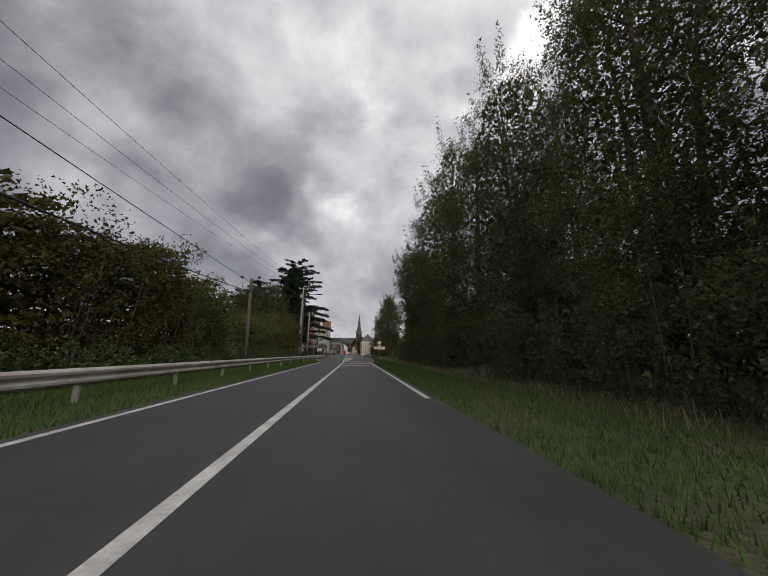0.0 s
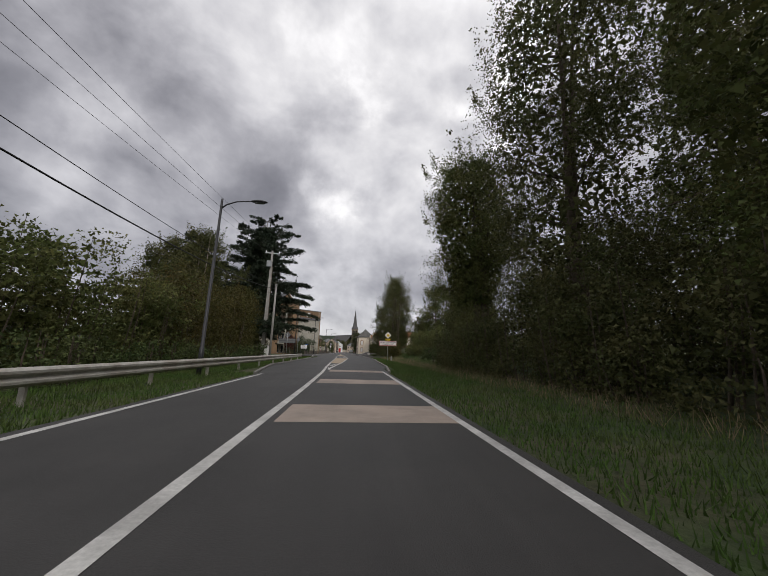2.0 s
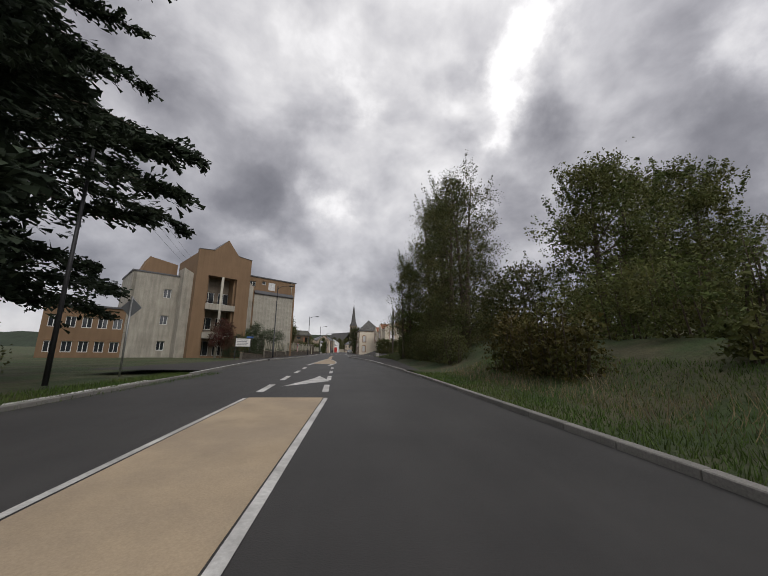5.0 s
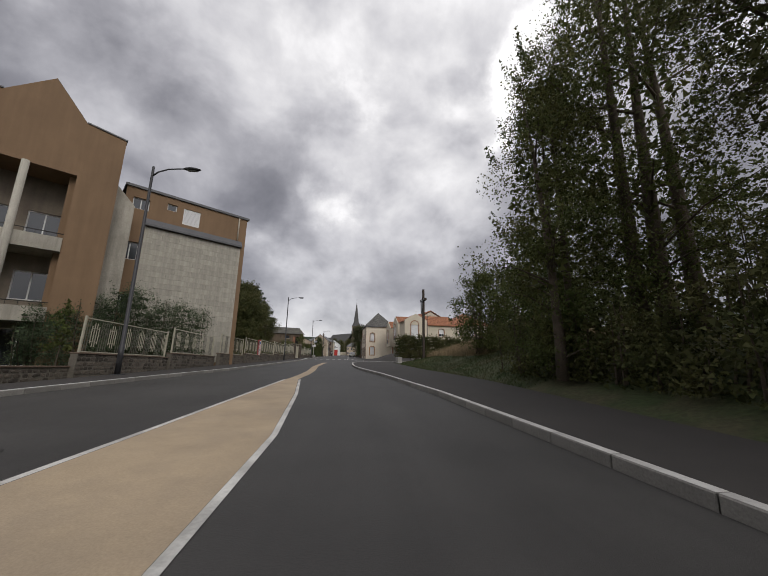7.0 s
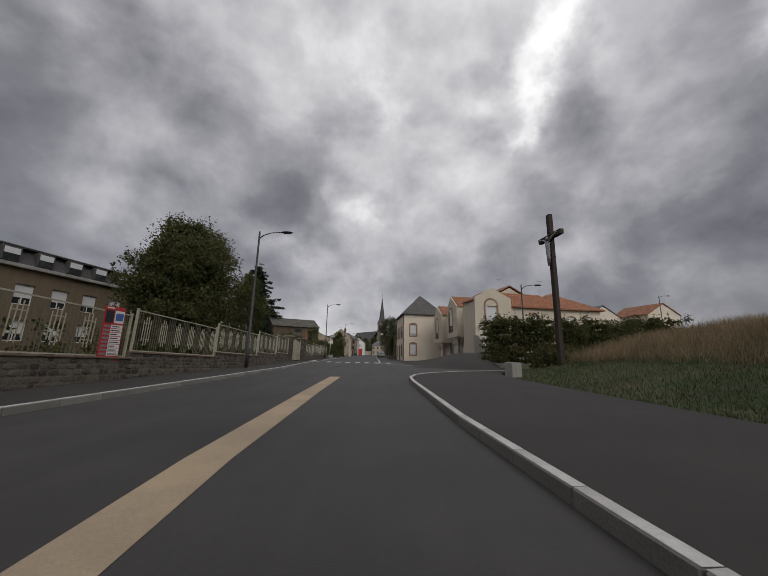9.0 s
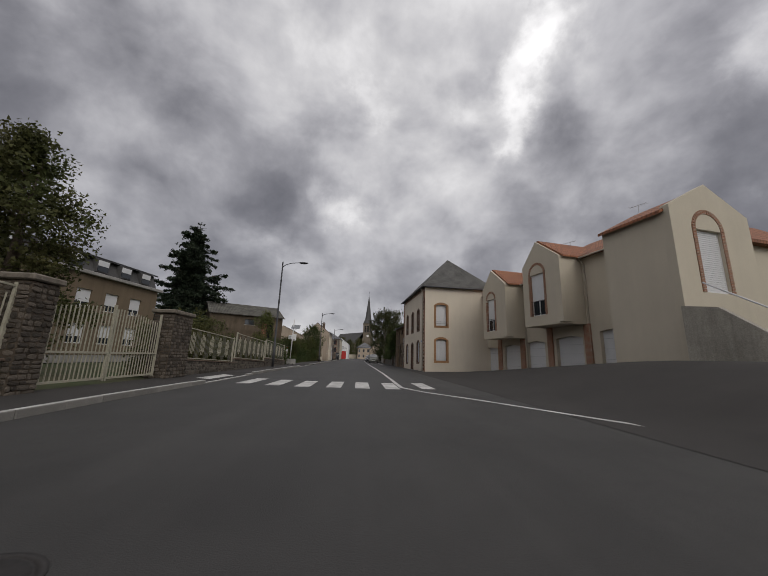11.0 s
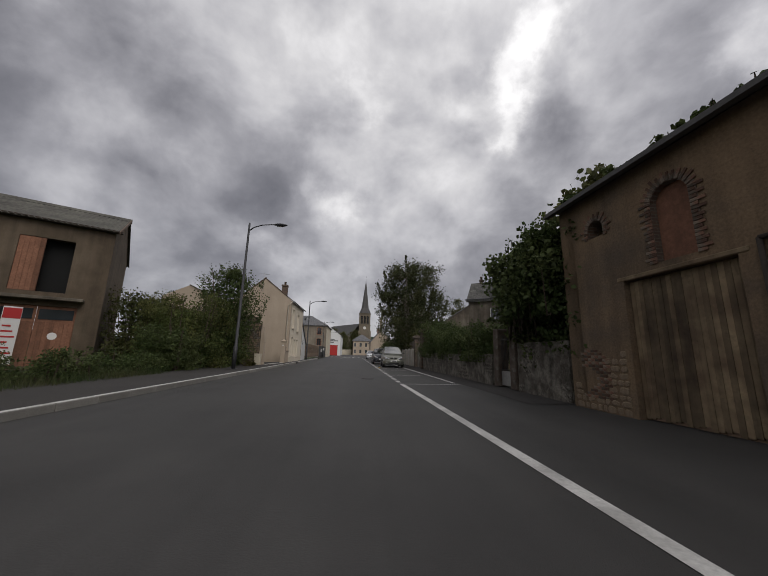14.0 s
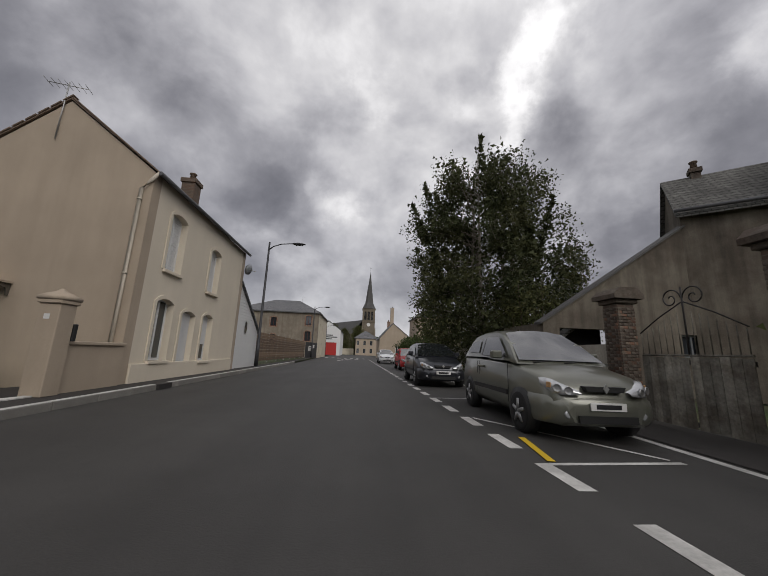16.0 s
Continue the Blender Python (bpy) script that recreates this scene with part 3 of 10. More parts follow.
def ribbon(bm, pts, width, z):
    """A painted line along points."""
    pts = [Vector((*p, z)) for p in pts]
    last = None
    for i, p in enumerate(pts):
        d = (pts[min(i + 1, len(pts) - 1)] - pts[max(i - 1, 0)]).normalized()
        n = Vector((d.y, -d.x, 0)) * (width / 2)
        now = bm.verts.new(p - n), bm.verts.new(p + n)
        if last:
            bm.faces.new((last[0], last[1], now[1], now[0]))
        last = now
    return bm


def patch(bm, pts, z):
    bm.faces.new([bm.verts.new((x, y, z)) for x, y in pts])
    return bm


def marking(name, bm, mat, label):
    return solid(name, bm, mat, label, "road marking", "structure")


Z1 = 0.005
marking("edge_line", ribbon(B(), [(-4.0, y) for y in range(-40, 43, 3)], 0.13, Z1), "white_paint", "worn white line along the road edge")
marking("edge_line", ribbon(B(), [(2.02, y) for y in range(9, 46, 3)], 0.15, Z1), "white_paint", "worn white line along the grass verge")
marking("centre_line", ribbon(B(), [(-1.33, y) for y in range(-40, 37, 4)] + [(-1.40, 43), (-1.62, 49)], 0.16, Z1), "white_paint", "solid white centre line")
for y in (30.6, 37.1, 43.8):
    marking("rumble_band", patch(B(), [(-1.12, y), (1.95, y), (1.95, y + 1.75), (-1.12, y + 1.75)], Z1), "pinkband", "pale pinkish resin band across the lane")
# first painted island
bm = ribbon(B(), [(-1.64, 49.1), (-1.78, 56)], 0.16, Z1)
ribbon(bm, [(-1.28, 47.0), (-1.10, 51), (-0.86, 56)], 0.16, Z1)
patch(bm, [(-1.30, 45.6), (-1.14, 45.6), (-1.19, 46.95), (-1.45, 48.6)], Z1 + 0.004)
patch(bm, [(-1.62, 51.3), (-1.30, 51.0), (-1.10, 53.6), (-1.28, 53.7)], Z1)
marking("island_line", bm, "white_paint", "white converging lines before the painted island")
marking("painted_island", patch(B(), [(-1.78, 56.3), (-0.84, 56.1), (-0.40, 77.5), (-2.18, 77.5)], Z1), "ochre", "ochre resin island in the road middle")
bm = ribbon(B(), [(-0.78, 56), (-0.33, 77.4)], 0.10, Z1 + 0.002)
ribbon(bm, [(-1.84, 56), (-2.24, 77.4)], 0.08, Z1 + 0.002)
patch(bm, [(-1.9, 80.0), (-0.5, 82.0), (-1.1, 84.5), (-1.25, 83.0)], Z1)
for y in (78.6, 82.4, 86.4, 90.4):
    patch(bm, [(-2.30 - (y - 78) * 0.035, y), (-2.10 - (y - 78) * 0.035, y), (-2.20 - (y - 78) * 0.035, y + 2.0), (-2.40 - (y - 78) * 0.035, y + 2.0)], Z1)
    patch(bm, [(-0.50 - (y - 78) * 0.035, y), (-0.32 - (y - 78) * 0.035, y), (-0.40 - (y - 78) * 0.035, y + 2.0), (-0.58 - (y - 78) * 0.035, y + 2.0)], Z1)
patch(bm, [(-3.16, 95.6), (-2.92, 95.6), (-2.78, 98.7), (-3.02, 98.7)], Z1)
patch(bm, [(-1.46, 95.3), (-1.22, 95.3), (-1.02, 98.6), (-1.26, 98.6)], Z1)
patch(bm, [(-6.5, 74.0), (-6.3, 74.0), (-6.9, 82.0), (-7.1, 82.0)], Z1)
marking("island_line", bm, "white_paint", "short white dashes between the painted islands")
# second island, tapering to a long ochre strip
bm = patch(B(), [(-3.0, 99.3), (-2.93, 98.95), (-2.6, 98.66), (-2.1, 98.52), (-1.6, 98.58), (-1.2, 98.86), (-1.05, 99.3), (-1.12, 103.5), (-1.6, 108.3), (-2.3, 113.5), (-2.85, 113.5), (-2.9, 104)], Z1)
marking("painted_island", bm, "ochre", "teardrop ochre island in the road middle")
bm = ribbon(B(), [(-2.58, 113.5), (-2.52, 117), (-2.62, 121), (-3.1, 128), (-3.2, 134), (-3.22, 140.4)], 0.50, Z1)
marking("painted_island", bm, "ochre", "long narrow ochre strip in the road middle")
bm = ribbon(B(), [(-3.0, 99.3), (-2.95, 98.9), (-2.6, 98.6), (-2.1, 98.46), (-1.6, 98.52), (-1.17, 98.8), (-1.0, 99.3), (-1.07, 103.5), (-1.54, 108.3), (-2.24, 113.5)], 0.09, Z1 + 0.002)
ribbon(bm, [(-3.05, 99.3), (-2.95, 104), (-2.88, 113.5)], 0.09, Z1 + 0.002)
marking("island_line", bm, "white_paint", "white outline of the teardrop island")
# zebra crossing
for x, y in ((-9.28, 164.6), (-7.28, 163.5), (-6.03, 163.0), (-4.88, 162.7), (-3.71, 162.7), (-2.63, 162.6), (-1.48, 162.6), (-0.03, 163.0)):
    bar = patch(B(), [(x, y), (x + 0.56, y), (x + 0.56, y + 2.85), (x, y + 2.85)], Z1)
    if x < -9:
        for v in bar.verts:
            v.co.z = 0.006 + float(np.interp(v.co.x, [-10.2, -8.25], [0.125, kerb_top(v.co.y) - 0.015]))
    marking("zebra_bar", bar, "white_paint", "worn white bar of the zebra crossing")
bm = ribbon(B(), [(4.5, 154.0), (2.4, 157.5), (1.1, 159.8), (-0.2, 161.8), (-0.8, 163.4), (-0.75, 168), (-0.72, 174), (-0.80, 186), (-0.92, 196), (-1.0, 201.3)], 0.17, Z1 + 0.002)
marking("edge_line", bm, "white_paint", "white line bending from the junction along the street")
bm = B()
y = 202.0
while y < 262:
    patch(bm, [(-1.08, y), (-0.90, y), (-0.90, y + 0.75), (-1.08, y + 0.75)], Z1)
    y += 1.32
ribbon(bm, [(-1.0, 201.3), (1.35, 201.4)], 0.10, Z1)
for y in (206.3, 211.3, 214.6, 219.9):
    ribbon(bm, [(-0.9, y), (0.8, y + 0.08)], 0.08, Z1)
ribbon(bm, [(-0.85, 217.2), (0.72, 214.78)], 0.07, Z1 + 0.002)
ribbon(bm, [(1.3, y) for y in range(202, 262, 4)], 0.13, Z1)
marking("parking_line", bm, "white_paint", "white dashed parking bay lines")
for i in range(7):
    marking("zebra_bar", patch(B(), [(-8.2 + i * 1.05, 266), (-7.7 + i * 1.05, 266), (-7.7 + i * 1.05, 269), (-8.2 + i * 1.05, 269)], Z1), "white_paint", "white bar of the far zebra crossing")
bm = patch(B(), [(-5.3, 251), (-5.15, 251), (-4.6, 258), (-4.9, 258)], Z1)
patch(bm, [(-4.6, 256), (-3.5, 258.5), (-4.4, 259.5)], Z1)
patch(bm, [(-3.2, 262), (-2.7, 262), (-2.7, 265), (-3.2, 265)], Z1)
marking("arrow_marking", bm, "white_paint", "white arrow painted on the road")
# manholes, patches and gully grates
for x, y, r in ((-2.2, 203.6, 0.32), (-4.2, 102.7, 0.32), (-0.1, 149.5, 0.33), (-4.4, 152.0, 0.33)):
    bm = lathe(B(), [(r, 0.0), (r, 0.006), (r * 0.86, 0.006), (r * 0.86, 0.003), (r * 0.8, 0.003), (r * 0.8, 0.006), (0.02, 0.006)], 24)
    solid("manhole_cover", bm, "iron", "round cast iron manhole cover in the asphalt", "manhole cover", m=pose(x, y, 0.001))

# hill and woods on the horizon
bm = B()
for k, (y, h, w) in enumerate(((1250, 52, 0.004), (1500, 74, 0.0027))):
    last = None
    for i in range(70):
        x = -1800 + i * 52
        top = h * (0.62 + 0.38 * math.sin(x * w + k * 2.1) + 0.10 * noise.noise((x * 0.012, k, 0))) + 6 * noise.noise((x * 0.06, k, 3))
        now = bm.verts.new((x, y, -5)), bm.verts.new((x, y + 120, max(top, 8)))
        if last:
            bm.faces.new((last[0], last[1], now[1], now[0]))
        last = now
solid("distant_hill", bm, "far_hill", "dark wooded hill on the horizon", "hill", "structure")

# yellow no-parking stroke at the end of the bays
solid("yellow_stroke", box(B(), 0, -0.045, 0.0, 1.09, 0.045, 0.004), "yellow", "worn yellow stroke painted on the asphalt", "road marking", m=pose(-0.84, 214.68, 0.009, 0, 0, 79.4))


# ---------------------------------------------------------------- building helpers
def wall(parent, m, length, height, openings=(), thick=0.35, mat="cream", name="wall", gable=None, label=""):
    """A wall from x = 0 to length and z = 0 to height with its face at y = 0 towards -y, openings (x0, z0, x1, z1) cut through, and an
    optional outline above it as (x, z) points."""
    bm = B()
    us = sorted({0.0, length, *[o[0] for o in openings], *[o[2] for o in openings]})
    ws = sorted({0.0, height, *[o[1] for o in openings], *[o[3] for o in openings]})

    def full(i, j):
        if not (0 <= i < len(us) - 1 and 0 <= j < len(ws) - 1):
            return False
        u, w = (us[i] + us[i + 1]) / 2, (ws[j] + ws[j + 1]) / 2
        return not any(o[0] < u < o[2] and o[1] < w < o[3] for o in openings)

    def quad(*pts):
        bm.faces.new([bm.verts.new(p) for p in pts])

    for i in range(len(us) - 1):
        for j in range(len(ws) - 1):
            if not full(i, j):
                continue
            a, b, c, d = us[i], us[i + 1], ws[j], ws[j + 1]
            quad((a, 0, c), (b, 0, c), (b, 0, d), (a, 0, d))
            quad((a, thick, d), (b, thick, d), (b, thick, c), (a, thick, c))
            if not full(i - 1, j):
                quad((a, 0, c), (a, 0, d), (a, thick, d), (a, thick, c))
            if not full(i + 1, j):
                quad((b, 0, c), (b, thick, c), (b, thick, d), (b, 0, d))
            if not full(i, j - 1):
                quad((a, 0, c), (a, thick, c), (b, thick, c), (b, 0, c))
            if not full(i, j + 1):
                quad((a, 0, d), (b, 0, d), (b, thick, d), (a, thick, d))
    if gable:
        prism(bm, gable, "y", 0, thick)
    me = bpy.data.meshes.new(name)
    bmesh.ops.remove_doubles(bm, verts=bm.verts, dist=0.0005)
    bmesh.ops.recalc_face_normals(bm, faces=bm.faces)
    bm.to_mesh(me)
    bm.free()
    me.materials.append(M[mat])
    ob = new(name, me)
    ob.parent = parent
    ob.matrix_local = m
    if label:
        ob["label"] = label
    return ob


def on(ob, m):
    ob.matrix_local = m
    return ob


def window(parent, m, x0, z0, x1, z1, style="glazed", deep=0.14, frame_mat="white", name="window", bars=1, label=""):
    """A window or shuttered opening set into a wall whose face is y = 0 of m."""
    bm = B()
    w = 0.07
    for a, b, c, d in ((x0, z0, x1, z0 + w), (x0, z1 - w, x1, z1), (x0, z0 + w, x0 + w, z1 - w), (x1 - w, z0 + w, x1, z1 - w)):
        box(bm, a, deep, b, c, deep + 0.06, d)
    for k in range(bars):
        xm = x0 + (x1 - x0) * (k + 1) / (bars + 1)
        box(bm, xm - 0.035, deep - 0.004, z0 + w, xm + 0.035, deep + 0.056, z1 - w)
    ob = on(part(name, bm, frame_mat, parent, label), m)
    if style in ("glazed", "half"):
        part("pane", box(B(), x0 + w, deep + 0.025, z0 + w, x1 - w, deep + 0.035, z1 - w), "glass", ob)
    if style == "half":
        zz = z0 + (z1 - z0) * 0.35
        part("roller_blind", box(B(), x0 + w, deep - 0.012, zz, x1 - w, deep + 0.012, z1 - w), "shutter_white", ob, "half-lowered pale roller blind")
    if style == "roller":
        saw = []
        z = z0 + 0.04
        while z < z1 - w - 0.02:
            saw += [(deep + 0.024, z), (deep + 0.008, z + 0.012), (deep + 0.008, min(z + 0.085, z1 - w))]
            z += 0.095
        part("roller_shutter", prism(B(), saw + [(deep + 0.032, saw[-1][1]), (deep + 0.032, saw[0][1])], "x", x0 + w, x1 - w), "shutter_white", ob, "closed pale roller shutter")
        part("backing", box(B(), x0 + w, deep + 0.034, z0 + w, x1 - w, deep + 0.045, z1 - w), "dark", ob)
    if style in ("shutter", "shutter_white"):
        xm = (x0 + x1) / 2
        mt = "shutter_grey" if style == "shutter" else "shutter_white"
        for a, b in ((x0 + 0.015, xm - 0.006), (xm + 0.006, x1 - 0.015)):
            bm = B()
            n = 4
            for k in range(n):
                u0, u1 = a + (b - a) * k / n, a + (b - a) * (k + 1) / n - 0.008
                box(bm, u0, deep - 0.045, z0 + 0.02, u1, deep - 0.012, z1 - 0.01)
            leaf = part("shutter_leaf", bm, mt, ob, "closed plank shutter leaf")
            for zz in (z0 + 0.25, z1 - 0.3):
                part("hinge", box(B(), a + 0.02, deep - 0.055, zz, b - 0.02, deep - 0.046, zz + 0.035), mt, leaf)
    return ob


def sill(parent, m, x0, x1, z, mat="concrete", out=0.07, h=0.07):
    return on(part("sill", box(B(), x0 - 0.06, -out, z - h, x1 + 0.06, 0.16, z, 0.008), mat, parent), m)


def arc_points(x0, x1, zs, rise, n=10):
    """Points of a segmental arch from springing to springing."""
    w = (x1 - x0) / 2
    r = (w * w + rise * rise) / (2 * rise)
    cx, cz = (x0 + x1) / 2, zs + rise - r
    a = math.asin(min(w / r, 1.0))
    if rise > w:
        a = math.pi - a
    return [(cx + r * math.sin(-a + 2 * a * k / n), cz + r * math.cos(-a + 2 * a * k / n)) for k in range(n + 1)]


def surround(parent, m, x0, z0, x1, z1, width, rise, mat, out=0.03, deep=0.2, closed=True, name="surround", label=""):
    """A raised band round an opening with a low arch on top; closed adds the band below."""
    x0, x1, z1 = x0 + 0.004, x1 - 0.004, z1 - 0.004
    inner = [(x0, z0), *arc_points(x0, x1, z1 - rise, rise), (x1, z0)]
    outer = [(x0 - width, z0 - (width if closed else 0)), *arc_points(x0 - width, x1 + width, z1 - rise, rise + width), (x1 + width, z0 - (width if closed else 0))]
    bm = B()
    n = len(inner)
    vi = [bm.verts.new((x, -out, z)) for x, z in inner]
    vo = [bm.verts.new((x, -out, z)) for x, z in outer]
    wi = [bm.verts.new((x, deep, z)) for x, z in inner]
    wo = [bm.verts.new((x, 0.01, z)) for x, z in outer]
    for i in range(n if closed else n - 1):
        j = (i + 1) % n
        bm.faces.new((vi[i], vi[j], vo[j], vo[i]))
        bm.faces.new((vi[j], vi[i], wi[i], wi[j]))
        bm.faces.new((vo[i], vo[j], wo[j], wo[i]))
    return on(part(name, bm, mat, parent, label), m)


def gable_roof(parent, x0, x1, y0, y1, eave, ridge, axis="x", over=0.25, thick=0.14, mat="slate", at=None, name="roof", label=""):
    """Two slopes with thickness; the ridge runs along the axis, at its middle or at the given place."""
    bm = B()
    if axis == "x":
        mid = at if at is not None else (y0 + y1) / 2
        for a, b in ((y0, mid), (y1, mid)):
            s = (ridge - eave) / (b - a)
            lo = a - math.copysign(over, b - a)
            prism(bm, [(lo, eave - abs(s) * over), (b, ridge), (b, ridge + thick), (lo, eave - abs(s) * over + thick)], "x", x0 - over * 0.5, x1 + over * 0.5)
    else:
        mid = at if at is not None else (x0 + x1) / 2
        for a, b in ((x0, mid), (x1, mid)):
            s = (ridge - eave) / (b - a)
            lo = a - math.copysign(over, b - a)
            prism(bm, [(lo, eave - abs(s) * over), (b, ridge), (b, ridge + thick), (lo, eave - abs(s) * over + thick)], "y", y0 - over * 0.5, y1 + over * 0.5)
    return part(name, bm, mat, parent, label)


def hip_roof(parent, x0, x1, y0, y1, eave, ridge, axis="y", run=1.0, over=0.3, mat="slate", name="roof", label=""):
    """Four slopes to a ridge that is shorter than the house by run at each end (as a share of the half width)."""
    x0, x1, y0, y1 = x0 - over, x1 + over, y0 - over, y1 + over
    cx, cy = (x0 + x1) / 2, (y0 + y1) / 2
    if axis == "y":
        k = (x1 - x0) / 2 * run
        r0, r1 = (cx, y0 + k, ridge), (cx, y1 - k, ridge)
    else:
        k = (y1 - y0) / 2 * run
        r0, r1 = (x0 + k, cy, ridge), (x1 - k, cy, ridge)
    bm = B()
    c = [bm.verts.new(p) for p in ((x0, y0, eave), (x1, y0, eave), (x1, y1, eave), (x0, y1, eave))]
    d = [bm.verts.new(p) for p in ((x0, y0, eave - 0.16), (x1, y0, eave - 0.16), (x1, y1, eave - 0.16), (x0, y1, eave - 0.16))]
    a, b = bm.verts.new(r0), bm.verts.new(r1)
    if axis == "y":
        for f in ((c[0], c[1], a), (c[1], c[2], b, a), (c[2], c[3], b), (c[3], c[0], a, b)):
            bm.faces.new(f)
    else:
        for f in ((c[0], c[1], b, a), (c[1], c[2], b), (c[2], c[3], a, b), (c[3], c[0], a)):
            bm.faces.new(f)
    for i in range(4):
        bm.faces.new((d[i], d[(i + 1) % 4], c[(i + 1) % 4], c[i]))
    bm.faces.new(d[::-1])
    return part(name, bm, mat, parent, label)


def gutter(parent, p0, p1, mat="zinc", r=0.07):
    return part("gutter", tube(B(), [p0, p1], r, 8), mat, parent)


def downpipe(parent, x, y, z1, z0=0.0, mat="zinc", r=0.045, bend=(0, 0)):
    pts = [(x + bend[0], y + bend[1], z1), (x + bend[0] * 0.5, y + bend[1] * 0.5, z1 - 0.25), (x, y, z1 - 0.5), (x, y, z0)]
    ob = part("downpipe", tube(B(), pts, r, 8), mat, parent)
    for z in (z0 + 0.6, (z0 + z1) / 2, z1 - 0.8):
        part("pipe_collar", lathe(B(), [(r + 0.012, -0.02), (r + 0.012, 0.02)], 10, (x, y, z)), mat, ob)
    return ob


def bmesh_turn(bm, degrees):
    """The same mesh turned about the upright axis."""
    bm.transform(pose(0, 0, 0, 0, 0, degrees))
    return bm


def chimney(parent, x, y, z0, z1, w=0.5, d=0.5, mat="brick_far", pots=1):
    bm = box(B(), x - w / 2, y - d / 2, z0, x + w / 2, y + d / 2, z1 - 0.2)
    box(bm, x - w / 2 - 0.06, y - d / 2 - 0.06, z1 - 0.2, x + w / 2 + 0.06, y + d / 2 + 0.06, z1, 0.02)
    ob = part("chimney", bm, mat, parent)
    for k in range(pots):
        px = x + (k - (pots - 1) / 2) * 0.3
        part("chimney_pot", lathe(B(), [(0.13, 0), (0.11, 0.28), (0.15, 0.30), (0.15, 0.34)], 12, (px, y, z1)), "tile_brown", ob)
    return ob


def aerial(parent, x, y, z, h=1.5, turn=0.3):
    ob = part("aerial", tube(B(), [(x, y, z), (x, y, z + h)], 0.018, 6), "galva", parent, "thin roof aerial")
    bm = B()
    c, s = math.cos(turn), math.sin(turn)
    tube(bm, [(x - 0.5 * c, y - 0.5 * s, z + h - 0.1), (x + 0.5 * c, y + 0.5 * s, z + h - 0.1)], 0.012, 5)
    part("aerial_boom", bm, "galva", ob)
    for k in range(7):
        u = -0.48 + k * 0.16
        cx, cy = x + u * c, y + u * s
        part("aerial_rod", tube(B(), [(cx + 0.2 * s, cy - 0.2 * c, z + h - 0.1), (cx - 0.2 * s, cy + 0.2 * c, z + h - 0.1)], 0.008, 4), "galva", ob)
    return ob


def guard(parent, m, x0, x1, z0, z1, out=0.06, mat="iron", bars=0):
    """A rail or small balustrade in front of a window."""
    bm = B()
    for z in ((z0, z1) if bars else (z0, z0 + 0.16)):
        tube(bm, [(x0, -out, z), (x1, -out, z)], 0.018, 6)
    for k in range(bars):
        x = x0 + (x1 - x0) * (k + 0.5) / bars
        tube(bm, [(x, -out, z0), (x, -out, z1)], 0.009, 5)
    return on(part("window_rail", bm, mat, parent), m)


I4 = Matrix.Identity(4)

# ---------------------------------------------------------------- corner house with brick quoins
house = thing("corner_house", "cream rendered two-storey house with brick quoins and slate hip roof", "house", pose(3.52, 180.1, 0, 0, 0, 3.4))
W, D, EAVE = 6.9, 10.2, 7.95
front, street = I4, pose(0, D, 0, 0, 0, -90)
fw = [(1.08, 4.25, 2.12, 6.28), (1.06, 1.02, 2.08, 3.0)]
wall(house, front, W, EAVE, fw, 0.4, "cream")
cols = [(D - 3.02, D - 2.16), (D - 5.62, D - 4.78), (D - 8.32, D - 7.46)]
up_z, low_z = (3.98, 6.02), (0.82, 2.82)
sw = [(a, *[up_z[0]], b, up_z[1]) for a, b in cols] + [(cols[0][0], low_z[0], cols[0][1], low_z[1]), (cols[1][0], 0.0, cols[1][1], 2.68), (cols[2][0], 0.66, cols[2][1], 2.62)]
wall(house, street, D - 0.4, EAVE, sw, 0.4, "cream")
wall(house, pose(W, 0.4, 0, 0, 0, 90), D - 0.4, EAVE, (), 0.4, "cream")
wall(house, pose(W - 0.4, D, 0, 0, 0, 180), W - 0.8, EAVE, (), 0.4, "cream")
hip_roof(house, 0, W, 0, D, EAVE + 0.12, 11.9, "y", 1.0, 0.26, "slate_lichen", label="lichen-grey slate hip roof")
for o in fw:
    surround(house, front, *o, 0.20, 0.10, "brick_orange", 0.025)
    window(house, front, *o, style="shutter_white", deep=0.22)
guard(house, front, fw[0][0] - 0.12, fw[0][2] + 0.12, 4.45, 0, 0.1, "galva")
for k, o in enumerate(sw):
    surround(house, street, *o, 0.17, 0.16, "brick_frame", 0.03, closed=k != 4)
for k in (0, 2):
    window(house, street, *sw[k], style="shutter_white", deep=0.2)
window(house, street, *sw[1], style="glazed", deep=0.24)
window(house, street, *sw[3], style="shutter", deep=0.14)
window(house, street, *sw[5], style="shutter", deep=0.14)
for k in range(3):
    guard(house, street, sw[k][0] - 0.1, sw[k][2] + 0.1, 4.28, 0, 0.09, "galva")
dx0, dx1 = cols[1]
door = on(part("door", box(B(), dx0, 0.26, 0.02, dx1, 0.32, 2.66), "red_door", house, "dark red panelled front door"), street)
for z0, z1 in ((0.15, 0.75), (0.85, 1.7), (1.8, 2.25)):
    for a, b in ((dx0 + 0.08, (dx0 + dx1) / 2 - 0.03), ((dx0 + dx1) / 2 + 0.03, dx1 - 0.08)):
        part("door_panel", box(B(), a, 0.245, z0, b, 0.262, z1, 0.006), "red_door", door)
